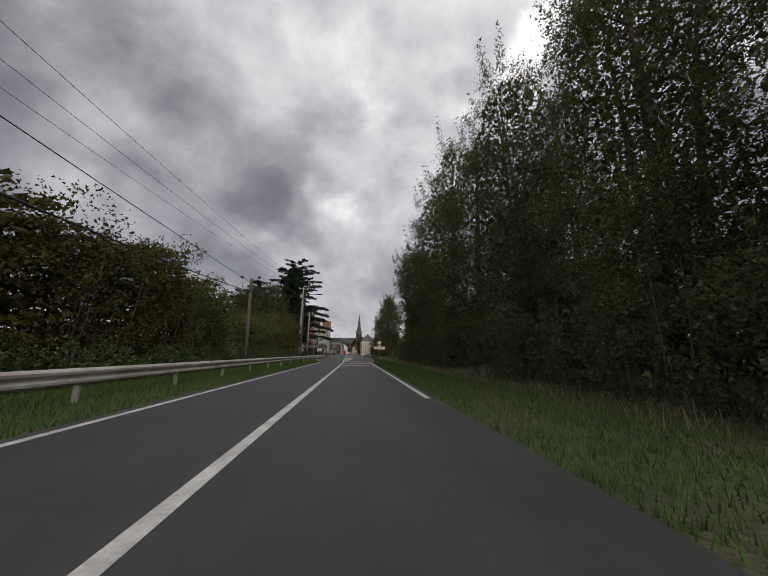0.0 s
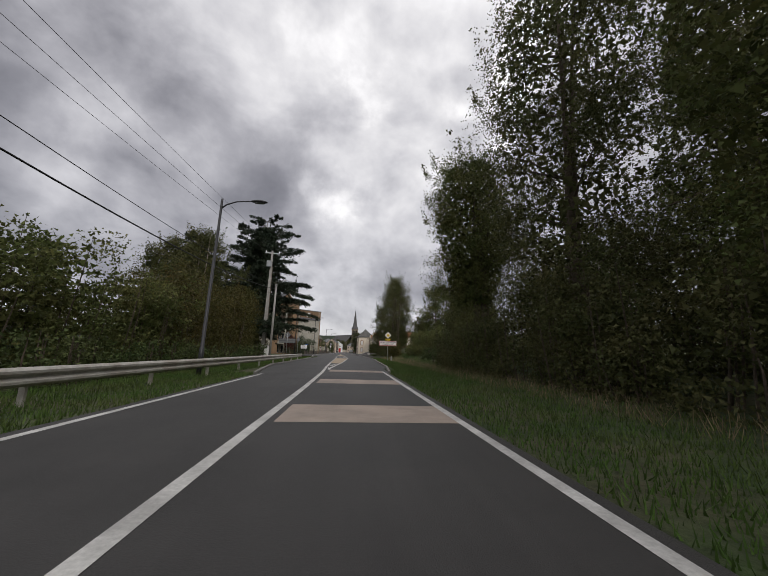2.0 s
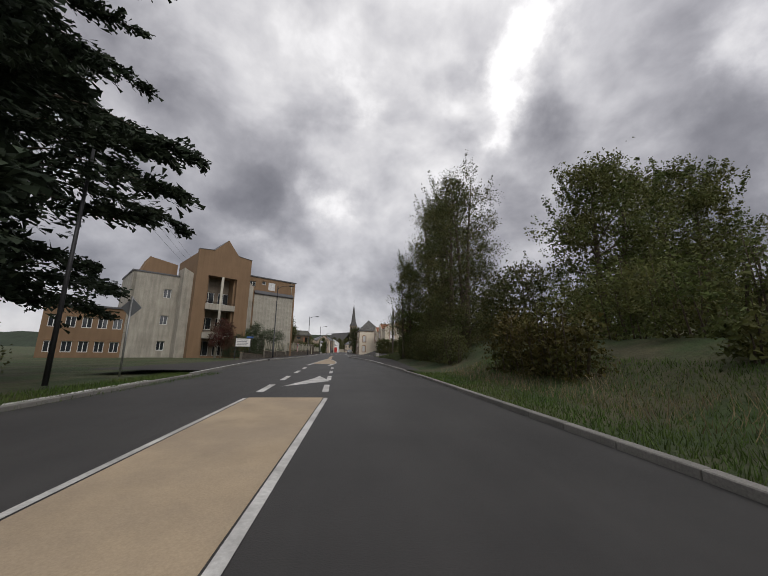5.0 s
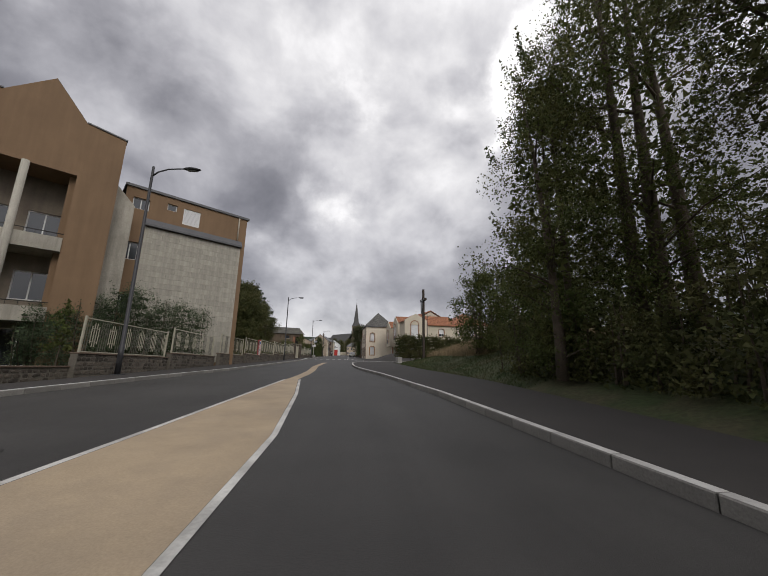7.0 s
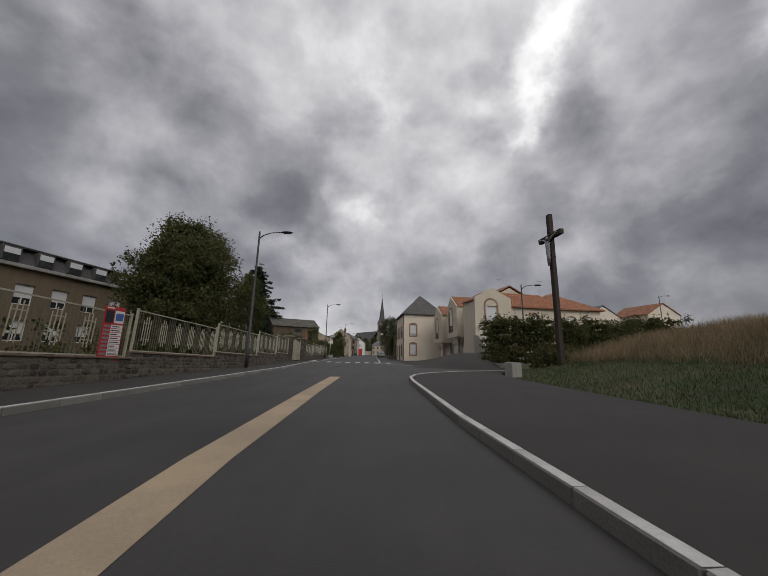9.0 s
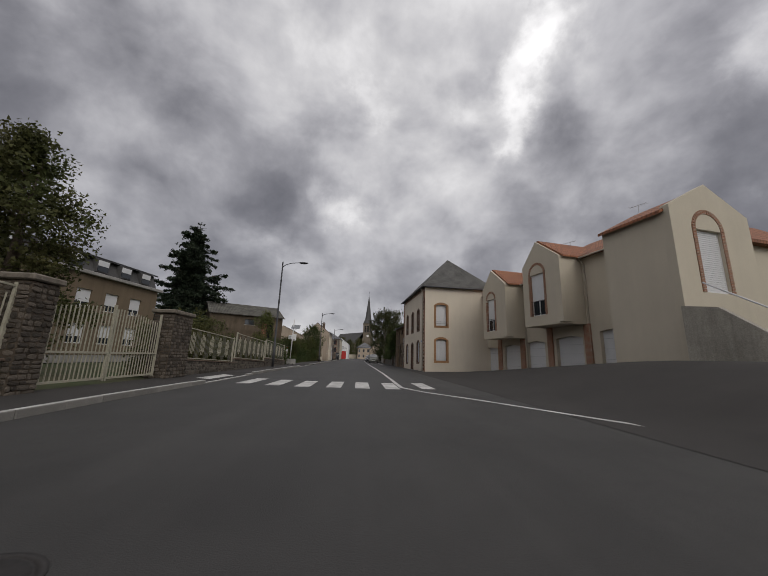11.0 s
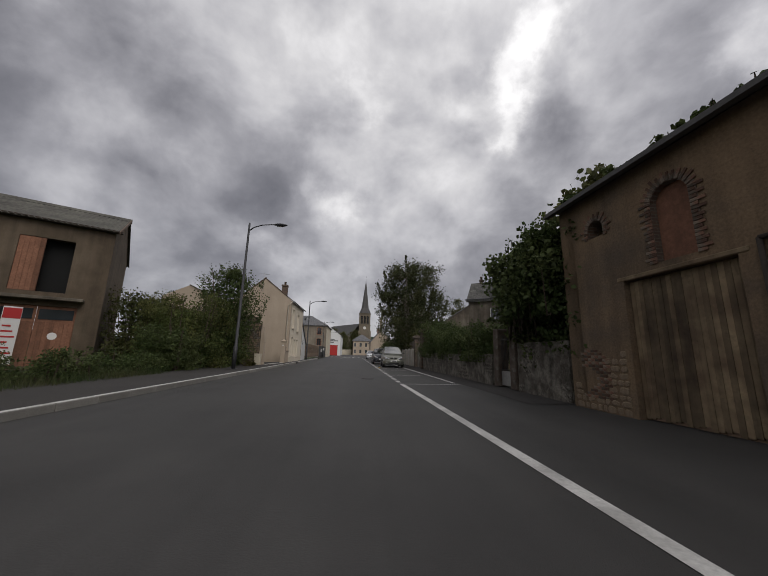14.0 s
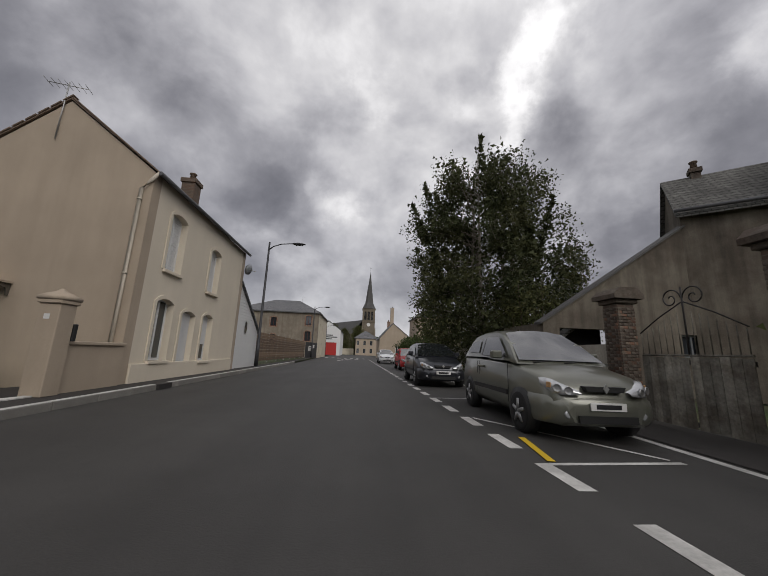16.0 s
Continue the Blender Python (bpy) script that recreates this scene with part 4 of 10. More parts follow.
part("door_handle", tube(B(), [(dx1 - 0.12, 0.2, 1.02), (dx1 - 0.12, 0.26, 1.02)], 0.03, 8), "galva", door)
on(part("door_step", box(B(), dx0 - 0.1, -0.16, 0, dx1 + 0.1, 0.3, 0.02), "concrete", house), street)
gutter(house, (-0.32, -0.32, EAVE - 0.02), (W + 0.32, -0.32, EAVE - 0.02), "zinc")
gutter(house, (-0.32, -0.32, EAVE - 0.02), (-0.32, D + 0.32, EAVE - 0.02), "zinc")
downpipe(house, -0.07, 0.68, EAVE, 0.05, "pvc", 0.045, (-0.2, 0.0))
downpipe(house, -0.09, D - 0.32, 3.6, 0.05, "galva", 0.04)
on(part("frieze", box(B(), -0.01, -0.03, EAVE - 0.28, D + 0.02, 0.0, EAVE), "brick_far", house, "corbelled brick band under the eaves"), street)
on(part("street_plate", box(B(), D - 1.40, -0.03, 2.68, D - 0.98, -0.002, 2.94, 0.006), "sign_white", house, "small white enamel street plate"), street)
plate = on(part("plate_bars", box(box(B(), D - 1.28, -0.036, 2.83, D - 1.10, -0.031, 2.89), D - 1.35, -0.036, 2.73, D - 1.03, -0.031, 2.79), "sign_blue", house), street)
on(part("meter_box", box(B(), 0.45, -0.05, 0.75, 0.95, 0.0, 1.35, 0.01), "beige", house, "pale wall meter box"), street)
QUOINS = (house, W, D, EAVE)

# ---------------------------------------------------------------- row of houses with arched bays over garages
row = thing("terraced_row", "beige rendered row house with arched bays above white garages", "house", pose(9.5, 181.4, 0, 0, 0, -80))
LR = 19.2
# the forecourt climbs along the row, so each length of wall and roof steps up
garages = [(0.35, 2.55, 0.08), (3.5, 5.65, 0.22), (6.55, 8.5, 0.42), (9.6, 11.85, 0.62), (13.1, 15.0, 0.9)]
upper = (7.2, 4.75, 8.1, 6.1)
link_win = (0.55, 4.2, 1.4, 5.65)
for k, (x0, x1, top) in enumerate(((0, 8.6, 7.3), (8.6, 15.1, 7.85))):
    holes = [(a - x0, z, b - x0, z + 2.3) for a, b, z in garages if x0 <= a < x1]
    if k == 0:
        holes += [upper, link_win]
    wall(row, pose(x0, 0, 0), x1 - x0, top, holes, 0.4, "beige", gable=None)
    for x in (x0, x1 - 0.3):
        part("gable_wall", prism(B(), [(0.4, 0), (9.4, 0), (9.4, top), (4.85, top + 2.55), (0.4, top)], "x", x + 0.002, x + 0.298), "beige", row)
    gable_roof(row, x0, x1 - 0.02, 0, 9.7, top + 0.1, top + 2.7, "x", 0.35, 0.16, "tile", name="roof", label="orange clay tile roof")
wall(row, pose(LR - 0.5, 9.7, 0, 0, 0, 180), LR - 0.5, 7.1, (), 0.29, "beige")
# lower hipped end with a window, and the gabled wing that faces the junction
end_win = (5.1, 4.9, 6.2, 6.4)
wall(row, pose(LR - 0.5, 0, 0, 0, 0, 90), 9.4, 7.1, [end_win], 0.35, "beige")
window(row, pose(LR - 0.5, 0, 0, 0, 0, 90), *end_win, style="half")
surround(row, pose(LR - 0.5, 0, 0, 0, 0, 90), *end_win, 0.16, 0.12, "brick_row", 0.03, 0.2)
wall(row, pose(15.1, 0, 0), 1.1, 7.1, (), 0.3, "beige")
hip_roof(row, 15.12, LR - 0.5, 0, 9.7, 7.2, 9.2, "y", 1.0, 0.35, "tile", name="roof", label="orange clay tile hip roof")
WING = pose(LR + 0.2, -2.6, 0, 0, 0, 90)
wing_win = (1.35, 4.2, 2.85, 7.0)
wall(row, WING, 4.8, 7.7, [wing_win], 0.35, "beige", "wing_wall", [(0, 7.7), (4.8, 7.7), (4.8, 7.95), (2.35, 9.25), (0, 7.95)])
wall(row, pose(16.2, -2.6, 0), LR - 16.2 - 0.15, 7.75, (), 0.3, "beige", "wing_wall")
wall(row, pose(16.2, 2.2, 0, 0, 0, -90), 4.5, 7.75, (), 0.28, "beige", "wing_wall")
gable_roof(row, 16.3, LR - 0.15, -2.6, 2.2, 7.72, 9.0, "x", 0.25, 0.14, "tile", at=-0.25, name="wing_roof", label="orange clay tile roof of the wing")
cx_, r_w = (wing_win[0] + wing_win[2]) / 2, (wing_win[2] - wing_win[0]) / 2
on(part("arch_panel", prism(B(), [(cx_ - r_w * math.cos(math.pi * k / 14), wing_win[3] + r_w * math.sin(math.pi * k / 14)) for k in range(15)], "y", -0.012, -0.002), "beige", row), WING)
for k in range(21):
    a0, a1 = math.pi * k / 21 + 0.015, math.pi * (k + 1) / 21 - 0.015
    q = [(cx_ - rr * math.cos(a), wing_win[3] + rr * math.sin(a)) for rr, a in ((r_w, a0), (r_w + 0.2, a0), (r_w + 0.2, a1), (r_w, a1))]
    on(part("arch_brick", prism(B(), q, "y", -0.035, 0.0), "brick_row", row), WING)
for k in range(17):
    for s0 in (wing_win[0] - 0.2, wing_win[2]):
        on(part("jamb_brick", box(B(), s0, -0.035, wing_win[1] + k * 0.165, s0 + 0.2, 0.0, wing_win[1] + k * 0.165 + 0.15), "brick_row", row), WING)
window(row, WING, *wing_win, style="roller", deep=0.12, bars=0)
window(row, I4, *upper, style="half", deep=0.16)
window(row, I4, *link_win, style="half", deep=0.16)
surround(row, I4, *link_win, 0.12, 0.02, "beige", 0.02)
sill(row, I4, upper[0], upper[2], upper[1], "beige")
for a, b, z in garages:
    g = part("garage_door", box(B(), a, 0.25, z, b, 0.30, z + 2.3), "garage", row, "closed pale grey garage door")
    for k in range(3):
        part("door_groove", box(B(), a + 0.02, 0.246, z + 0.55 + k * 0.6, b - 0.02, 0.2515, z + 0.558 + k * 0.6), "sign_grey", g)
    part("garage_head", prism(B(), [(a, z + 2.3)] + arc_points(a, b, z + 2.17, 0.125) + [(b, z + 2.3)], "y", 0.003, 0.24), "beige", row)
for x, z in ((2.78, 3.05), (5.85, 3.05), (8.85, 3.6), (12.05, 3.6), (15.5, 4.0)):
    part("brick_pier", box(B(), x, -0.10, 0, x + 0.5, -0.003, z), "brick_row", row, "red brick pier between the garages")


def bay(x0, x1, out, z0, z1, apex, win, back=0.0):
    """A gabled bay that hangs over the garages, with a tall arched window on its face."""
    b = part("bay", prism(B(), [(x0, -out), (x1 - 0.35, -out), (x1, -out + 0.6), (x1, -0.01), (x0, -0.01)], "z", z0 - 0.12, z0 - 0.002), "beige", row, "gabled bay hanging over the garages")
    w = x1 - x0
    xm = (x0 + x1) / 2 - 0.25
    face = pose(x0, -out, z0)
    wx0, wz0, wx1, wz1 = win
    wall(b, face, w, z1 - z0, [(wx0, wz0, wx1, wz1 - 0.001)], 0.25, "beige", "bay_wall",
         [(0, z1 - z0), (w, z1 - z0), (w, z1 - z0 + 0.02), (xm - x0, apex - z0), (0, z1 - z0 + 0.02)])
    wall(b, pose(x1, -out + 0.25, z0, 0, 0, 90), out - 0.25 + 0.1, z1 - z0, (), 0.25, "beige", "bay_wall")
    wall(b, pose(x0, 0.1, z0, 0, 0, -90), out - 0.25 + 0.1, z1 - z0, (), 0.25, "beige", "bay_wall")
    gable_roof(b, x0, x1, -out + 0.26, 3.2, z1 + 0.06, apex + 0.0, "y", 0.16, 0.12, "tile", at=xm, name="bay_roof", label="orange clay tile roof")
    # arched head above the rectangular window
    cx, r = (wx0 + wx1) / 2, (wx1 - wx0) / 2
    head = [(wx0, wz1)] + [(cx - r * math.cos(math.pi * k / 12), wz1 + r * math.sin(math.pi * k / 12)) for k in range(1, 12)] + [(wx1, wz1)]
    on(part("arch_panel", prism(B(), head, "y", -0.012, -0.002), "beige", b), face)
    bm = B()
    n = 15
    jam = int((wz1 - wz0) / 0.16)
    for k in range(n):
        a0, a1 = math.pi * k / n + 0.02, math.pi * (k + 1) / n - 0.02
        q = [(cx - rr * math.cos(a), wz1 + rr * math.sin(a)) for rr, a in ((r, a0), (r + 0.17, a0), (r + 0.17, a1), (r, a1))]
        prism(bm, q, "y", -0.035, 0.0)
    on(part("brick_arch", bm, "brick_row", b, "red brick arch round the window"), face)
    for s0, s1 in ((wx0 - 0.17, wx0), (wx1, wx1 + 0.17)):
        for k in range(jam):
            z = wz0 + k * 0.16
            on(part("jamb_brick", box(B(), s0, -0.035, z, s1, 0.12, z + 0.145), "brick_row", b), face)
    wd = window(b, face, wx0, wz0, wx1, wz1, style="half", deep=0.12, bars=1)
    guard(b, face, wx0, wx1, wz0 + 0.12, wz0 + 1.0, 0.02, "iron", 8)
    return b


for spec in ((3.15, 6.45, 1.7, 3.1, 7.3, 8.85, (0.70, 0.5, 1.8, 3.2)),
             (8.75, 12.3, 1.75, 3.7, 7.9, 9.5, (0.8, 0.55, 2.1, 3.45))):
    bay(*spec)
for x0, x1, z in ((-0.1, 3.0, 7.25), (6.6, 8.5, 7.25), (12.5, 15.0, 7.8)):
    gutter(row, (x0, -0.42, z), (x1, -0.42, z), "pvc", 0.06)
for x, z in ((0.34, 7.3), (6.62, 7.3), (12.5, 7.85)):
    downpipe(row, x, -0.06, z, 0.05, "pvc", 0.045, (0, -0.3))
# outside stair wall at the near end
st = part("stair_wall", prism(B(), [(19.45, 0), (26, 0), (26, 1.3), (22.6, 1.6), (20.6, 3.3), (19.45, 3.5)], "y", -2.9, -2.65), "concrete_wall", row, "sloping concrete stair wall")
part("stair_flight", prism(B(), [(19.2, 0)] + [p for k in range(13) for p in ((25.5 - k * 0.48, k * 0.25), (25.5 - k * 0.48, (k + 1) * 0.25))][::-1] + [(25.5, 0)], "y", -2.65, -1.2), "concrete", st)
part("hand_rail", tube(tube(B(), [(20.2, -2.75, 4.3), (22.8, -2.75, 2.4)], 0.03, 6), [(22.8, -2.75, 1.5), (22.8, -2.75, 2.4)], 0.025, 6), "white", st)
aerial(row, 7.0, 4.6, 9.9, 1.6)
aerial(row, 13.0, 4.6, 10.3, 1.8)

# lower tile-roofed house behind the cross
hs = thing("bungalow", "low cream house with orange tile hip roof", "house", pose(22.6, 170.5, 0.9, 0, 0, 6))
wall(hs, I4, 9.6, 7.1, [(1.2, 4.6, 2.4, 6.1), (4.2, 4.6, 5.4, 6.1), (7.0, 4.6, 8.2, 6.1)], 0.3, "cream")
wall(hs, pose(9.6, 0.3, 0, 0, 0, 90), 9.4, 7.1, [(2, 4.6, 3.2, 6.1), (6, 4.6, 7.2, 6.1)], 0.3, "cream")
wall(hs, pose(0, 9.7, 0, 0, 0, -90), 9.4, 7.1, (), 0.3, "cream")
for o in ((1.2, 4.6, 2.4, 6.1), (4.2, 4.6, 5.4, 6.1), (7.0, 4.6, 8.2, 6.1)):
    window(hs, I4, *o, style="half")
    surround(hs, I4, *o, 0.14, 0.1, "brick_row", 0.03, 0.2)
for o in ((2, 4.6, 3.2, 6.1), (6, 4.6, 7.2, 6.1)):
    window(hs, pose(9.6, 0.3, 0, 0, 0, 90), *o, style="half")
hip_roof(hs, 0, 9.6, 0, 10, 7.2, 10.3, "y", 0.9, 0.5, "tile", label="orange clay tile hip roof")
aerial(hs, 1.8, 2.5, 9.0, 3.0)
# hangar and house on the hill beyond the field
hg = thing("hangar", "round-roofed metal farm hangar on the hill", "hangar", pose(55.6, 113, 5.6, 0, 0, -20))
part("hangar_shell", prism(B(), [(2.4 * math.cos(math.pi * k / 12), 3.9 * math.sin(math.pi * k / 12)) for k in range(13)], "y", 0, 9), "sign_grey", hg, "pale corrugated metal shell")
part("hangar_door", box(B(), -1.4, -0.05, 0, 1.4, -0.003, 2.6), "galva", hg)
part("side_shed", prism(B(), [(2.5, 0), (9.5, 0), (9.5, 2.6), (2.5, 3.1)], "y", 1.0, 7.0), "concrete_wall", hg, "low grey side shed")
hh = thing("hill_house", "brown rendered house with slate roof on the hill", "house", pose(69.5, 116, 6.0, 0, 0, -12))
h_o = [(2.0, 3.6, 3.0, 5.0), (6.0, 3.6, 7.0, 5.0), (10.0, 3.6, 11.0, 5.0)]
wall(hh, I4, 13.5, 6.4, h_o, 0.35, "brown_render")
for o in h_o:
    window(hh, I4, *o, style="glazed")
wall(hh, pose(0, 8, 0, 0, 0, -90), 7.65, 6.4, (), 0.35, "brown_render")
hip_roof(hh, 0, 13.5, 0, 8, 6.5, 8.7, "x", 1.0, 0.4, "slate")
# distant steeple across the valley
ds = thing("distant_steeple", "slender grey church steeple far across the fields", "church", pose(-204, 262, -2, 0, 0, 15))
part("tower", box(B(), -2.2, -2.2, 0, 2.2, 2.2, 16), "church_stone", ds)
bm = B()
ringd = [bm.verts.new((2.5 * math.cos(k * math.pi / 4 + 0.39), 2.5 * math.sin(k * math.pi / 4 + 0.39), 16.0)) for k in range(8)]
tipd = bm.verts.new((0, 0, 38))
for k in range(8):
    bm.faces.new((ringd[k], ringd[(k + 1) % 8], tipd))
bm.faces.new(ringd[::-1])
part("spire", bm, "slate_dark", ds)
# small houses farther up the side street
for x, y, z, lab in ((40.5, 187, 4.6, "small grey-roofed house up the side street"), (52.0, 186, 5.2, "small tile-roofed house up the side street")):
    hs2 = thing("village_house", lab, "house", pose(x, y, z, 0, 0, 8))
    wall(hs2, I4, 7.4, 4.6, [(1.2, 2.6, 2.2, 3.8), (5.0, 2.6, 6.0, 3.8)], 0.3, "cream", gable=[(0, 4.6), (7.4, 4.6), (3.7, 6.7)])
    wall(hs2, pose(7.4, 0.3, 0, 0, 0, 90), 8.0, 4.6, (), 0.3, "cream")
    wall(hs2, pose(0, 8.3, 0, 0, 0, -90), 8.0, 4.6, (), 0.3, "cream")
    for o in ((1.2, 2.6, 2.2, 3.8), (5.0, 2.6, 6.0, 3.8)):
        window(hs2, I4, *o, style="half")
    gable_roof(hs2, 0, 7.4, 0, 8.4, 4.62, 6.85, "y", 0.3, 0.15, "slate" if x < 45 else "tile")

# ---------------------------------------------------------------- residence with a gabled front and panelled wing
res = thing("residence", "brown rendered and concrete-panelled residence with recessed balconies", "apartment building", pose(-20.8, 114.2, 0, 0, 0, 39.7))
RB = -0.35
rec = (1.5, 0.2, 5.45, 11.25)
wall(res, pose(0, 0, RB), 7.35, 14.45 - RB, [(rec[0], rec[1] - RB, rec[2], rec[3] - RB)], 0.5, "brown_render",
     gable=[(0, 14.45 - RB), (7.35, 14.45 - RB), (7.35, 14.52 - RB), (5.4, 14.75 - RB), (3.75, 16.85 - RB), (1.95, 14.95 - RB), (0, 14.75 - RB)])
wall(res, pose(7.35, 0.5, RB, 0, 0, 90), 9.0, 14.3 - RB, (), 0.4, "brown_render")
wall(res, pose(0, 9.5, RB, 0, 0, -90), 9.0, 14.3 - RB, (), 0.4, "brown_render")
wall(res, pose(1.2, 2.2, RB), 4.8, 11.6, [(0.55, 7.95, 2.05, 9.55), (2.55, 7.95, 4.05, 9.55), (0.55, 4.2, 2.05, 5.9), (2.55, 4.2, 4.05, 5.9), (0.55, 0.5, 2.05, 2.6), (2.55, 0.5, 4.05, 2.6)], 0.3, "grey_render", "recess_wall")
wall(res, pose(1.48, 2.2, RB, 0, 0, -90), 1.7, 11.6, (), 0.3, "brown_render", "recess_wall")
wall(res, pose(5.47, 0.5, RB, 0, 0, 90), 1.7, 11.6, (), 0.3, "brown_render", "recess_wall")
part("recess_ceiling", box(B(), 1.3, 0.5, 11.25, 5.7, 2.5, 11.5), "brown_render", res)
back = pose(1.2, 2.2, RB)
for o in ((0.55, 7.95, 2.05, 9.55), (2.55, 7.95, 4.05, 9.55), (0.55, 4.2, 2.05, 5.9), (2.55, 4.2, 4.05, 5.9), (0.55, 0.5, 2.05, 2.6), (2.55, 0.5, 4.05, 2.6)):
    window(res, back, *o, style="glazed", deep=0.1)
for z in (6.5, 2.55):
    bal = part("balcony", box(B(), rec[0] + 0.002, -0.12, z, rec[2] - 0.002, 0.12, z + 0.8), "concrete_wall", res, "stained concrete balcony parapet")
    part("balcony_slab", box(B(), rec[0] + 0.002, 0.12, z, rec[2] - 0.002, 2.2, z + 0.18), "concrete_wall", bal)
    bm = tube(B(), [(rec[0], 0.0, z + 1.05), (rec[2], 0.0, z + 1.05)], 0.025, 6)
    for k in range(9):
        x = rec[0] + 0.2 + k * 0.44
        tube(bm, [(x, 0.0, z + 0.8), (x, 0.0, z + 1.05)], 0.012, 5)
    part("balcony_rail", bm, "iron", bal)
part("column", tube(B(), [(3.4, -0.22, RB), (3.4, -0.22, 11.2)], 0.17, 14), "panel", res, "pale round concrete column")
gable_roof(res, 1.95, 5.4, 0.2, 9, 14.75, 16.85, "y", 0.1, 0.1, "zinc", at=3.75)
part("parapet_cap", prism(B(), [(0, 14.75), (1.95, 14.95), (1.95, 15.03), (0, 14.83)], "y", -0.06, 0.6), "zinc", res)
part("parapet_cap", prism(B(), [(5.4, 14.75), (7.4, 14.52), (7.4, 14.60), (5.4, 14.83)], "y", -0.06, 0.6), "zinc", res)
part("roof_deck", box(B(), 0.4, 0.5, 14.1, 6.95, 9.5, 14.3), "zinc", res)
# concrete piers each side of the gabled front
for a, b, y0, z in ((7.352, 8.45, 1.1, 11.9), (-1.15, -0.003, 1.2, 12.0)):
    part("concrete_pier", prism(B(), [(a, RB), (b, RB), (b, z - 1.2 if a > 0 else z - 0.6), (a, z)], "y", y0, 4.2), "concrete_wall", res, "stained pale concrete pier")
# panelled wing
WX, WY = 8.0, 2.74
wing_m = pose(WX, WY, RB)
wo = [(0.45, 11.2 - RB, 1.45, 12.05 - RB), (2.55, 11.72 - RB, 3.2, 12.25 - RB), (3.65, 10.9 - RB, 4.85, 12.2 - RB), (0.25, 7.4 - RB, 1.25, 8.7 - RB), (0.25, 3.6 - RB, 1.25, 4.9 - RB), (0.25, 0.8 - RB, 1.25, 1.9 - RB)]
wall(res, wing_m, 8.6, 12.75 - RB, wo, 0.4, "brown_render")
window(res, wing_m, *wo[0], style="glazed", deep=0.15)
window(res, wing_m, *wo[1], style="glazed", deep=0.15, bars=0)
window(res, wing_m, *wo[2], style="roller", deep=0.05, bars=0)
for o in wo[3:]:
    window(res, wing_m, *o, style="glazed", deep=0.2)
side_o = [(1.3, 6.6 - RB, 2.3, 7.4 - RB), (0.6, 2.8 - RB, 1.6, 3.8 - RB), (4.5, 6.6 - RB, 5.5, 7.4 - RB), (4.5, 2.8 - RB, 5.5, 3.8 - RB)]
side_m = pose(WX + 8.6, WY + 0.4, RB, 0, 0, 90)
wall(res, side_m, 9.6, 12.75 - RB, side_o, 0.4, "brown_render")
for o in side_o:
    window(res, side_m, *o, style="half", deep=0.18, bars=0)
wall(res, pose(WX + 8.2, WY + 10.4, RB, 0, 0, 180), 15, 12.75 - RB, (), 0.4, "brown_render")
part("wing_roof", box(B(), WX - 0.1, WY - 0.12, 12.75, WX + 8.75, WY + 10.5, 12.93), "zinc", res, "dark flat roof edge")
part("wing_ledge", prism(B(), [(WY - 0.30, 10.06), (WY - 0.001, 10.06), (WY - 0.001, 10.62), (WY - 0.08, 10.62), (WY - 0.30, 10.2)], "x", WX + 1.35, WX + 8.28), "zinc", res, "dark sloping zinc ledge")
downpipe(res, WX + 7.9, WY - 0.06, 12.7, 10.7, "pvc", 0.06)
PANELS = (res, WX + 1.4, WX + 8.25, WY, 0.3, 10.05)
# older range beyond the gabled front
lw = pose(-13.6, 3.4, RB)
lo = [(x, z, x + 0.9, z + 1.25) for z in (0.9, 3.7) for x in (0.5, 1.9, 3.3, 4.7, 6.1)]
wall(res, lw, 7.2, 6.2, lo, 0.4, "brown_render")
for o in lo:
    window(res, lw, *o, style="glazed", deep=0.14)
part("range_roof", box(B(), -13.8, 3.2, 5.85, -6.2, 12, 6.05), "zinc", res)
wall(res, pose(-6.4, 3.2, RB), 5.3, 11.3, [(3.6, 8.2, 4.5, 9.4), (3.6, 4.6, 4.5, 5.8), (3.6, 1.2, 4.5, 2.4)], 0.4, "concrete_wall")
for z in (8.2, 4.6, 1.2):
    window(res, pose(-6.4, 3.2, RB), 3.6, z, 4.5, z + 1.2, style="glazed", deep=0.2)
wall(res, pose(-6.4, 12, RB, 0, 0, -90), 8.8, 11.3, (), 0.4, "concrete_wall")
part("range_roof", box(B(), -6.5, 3.1, 10.95, -0.9, 12, 11.15), "zinc", res)
part("attic", prism(B(), [(-5.5, 11.15), (-1.2, 11.15), (-1.2, 13.0), (-4.6, 13.6)], "y", 5, 9), "brown_render", res)

# long school range behind the fence
sch = thing("school_building", "long cream school building with dark dormer mansard", "school", pose(-31.6, 133, 0.6, 0, 0, 81.7))
LS = 52.8
so = []
for k in range(20):
    x = 1.2 + k * 2.55
    so += [(x, 0.9, x + 1.3, 2.5), (x, 3.7, x + 1.3, 5.3)]
part("foundation", box(B(), 0, 0.02, -0.6, LS, 9.4, 0.0), "concrete", sch)
wall(sch, I4, LS, 6.5, so, 0.4, "tan_render")
for o in so:
    window(sch, I4, *o, style="half", deep=0.15)
wall(sch, pose(LS, 0.4, 0, 0, 0, 90), 9, 6.5, (), 0.4, "tan_render")
part("cornice", box(B(), -0.2, -0.35, 6.5, LS + 0.3, 0.2, 6.78, 0.03), "concrete", sch, "pale projecting cornice")
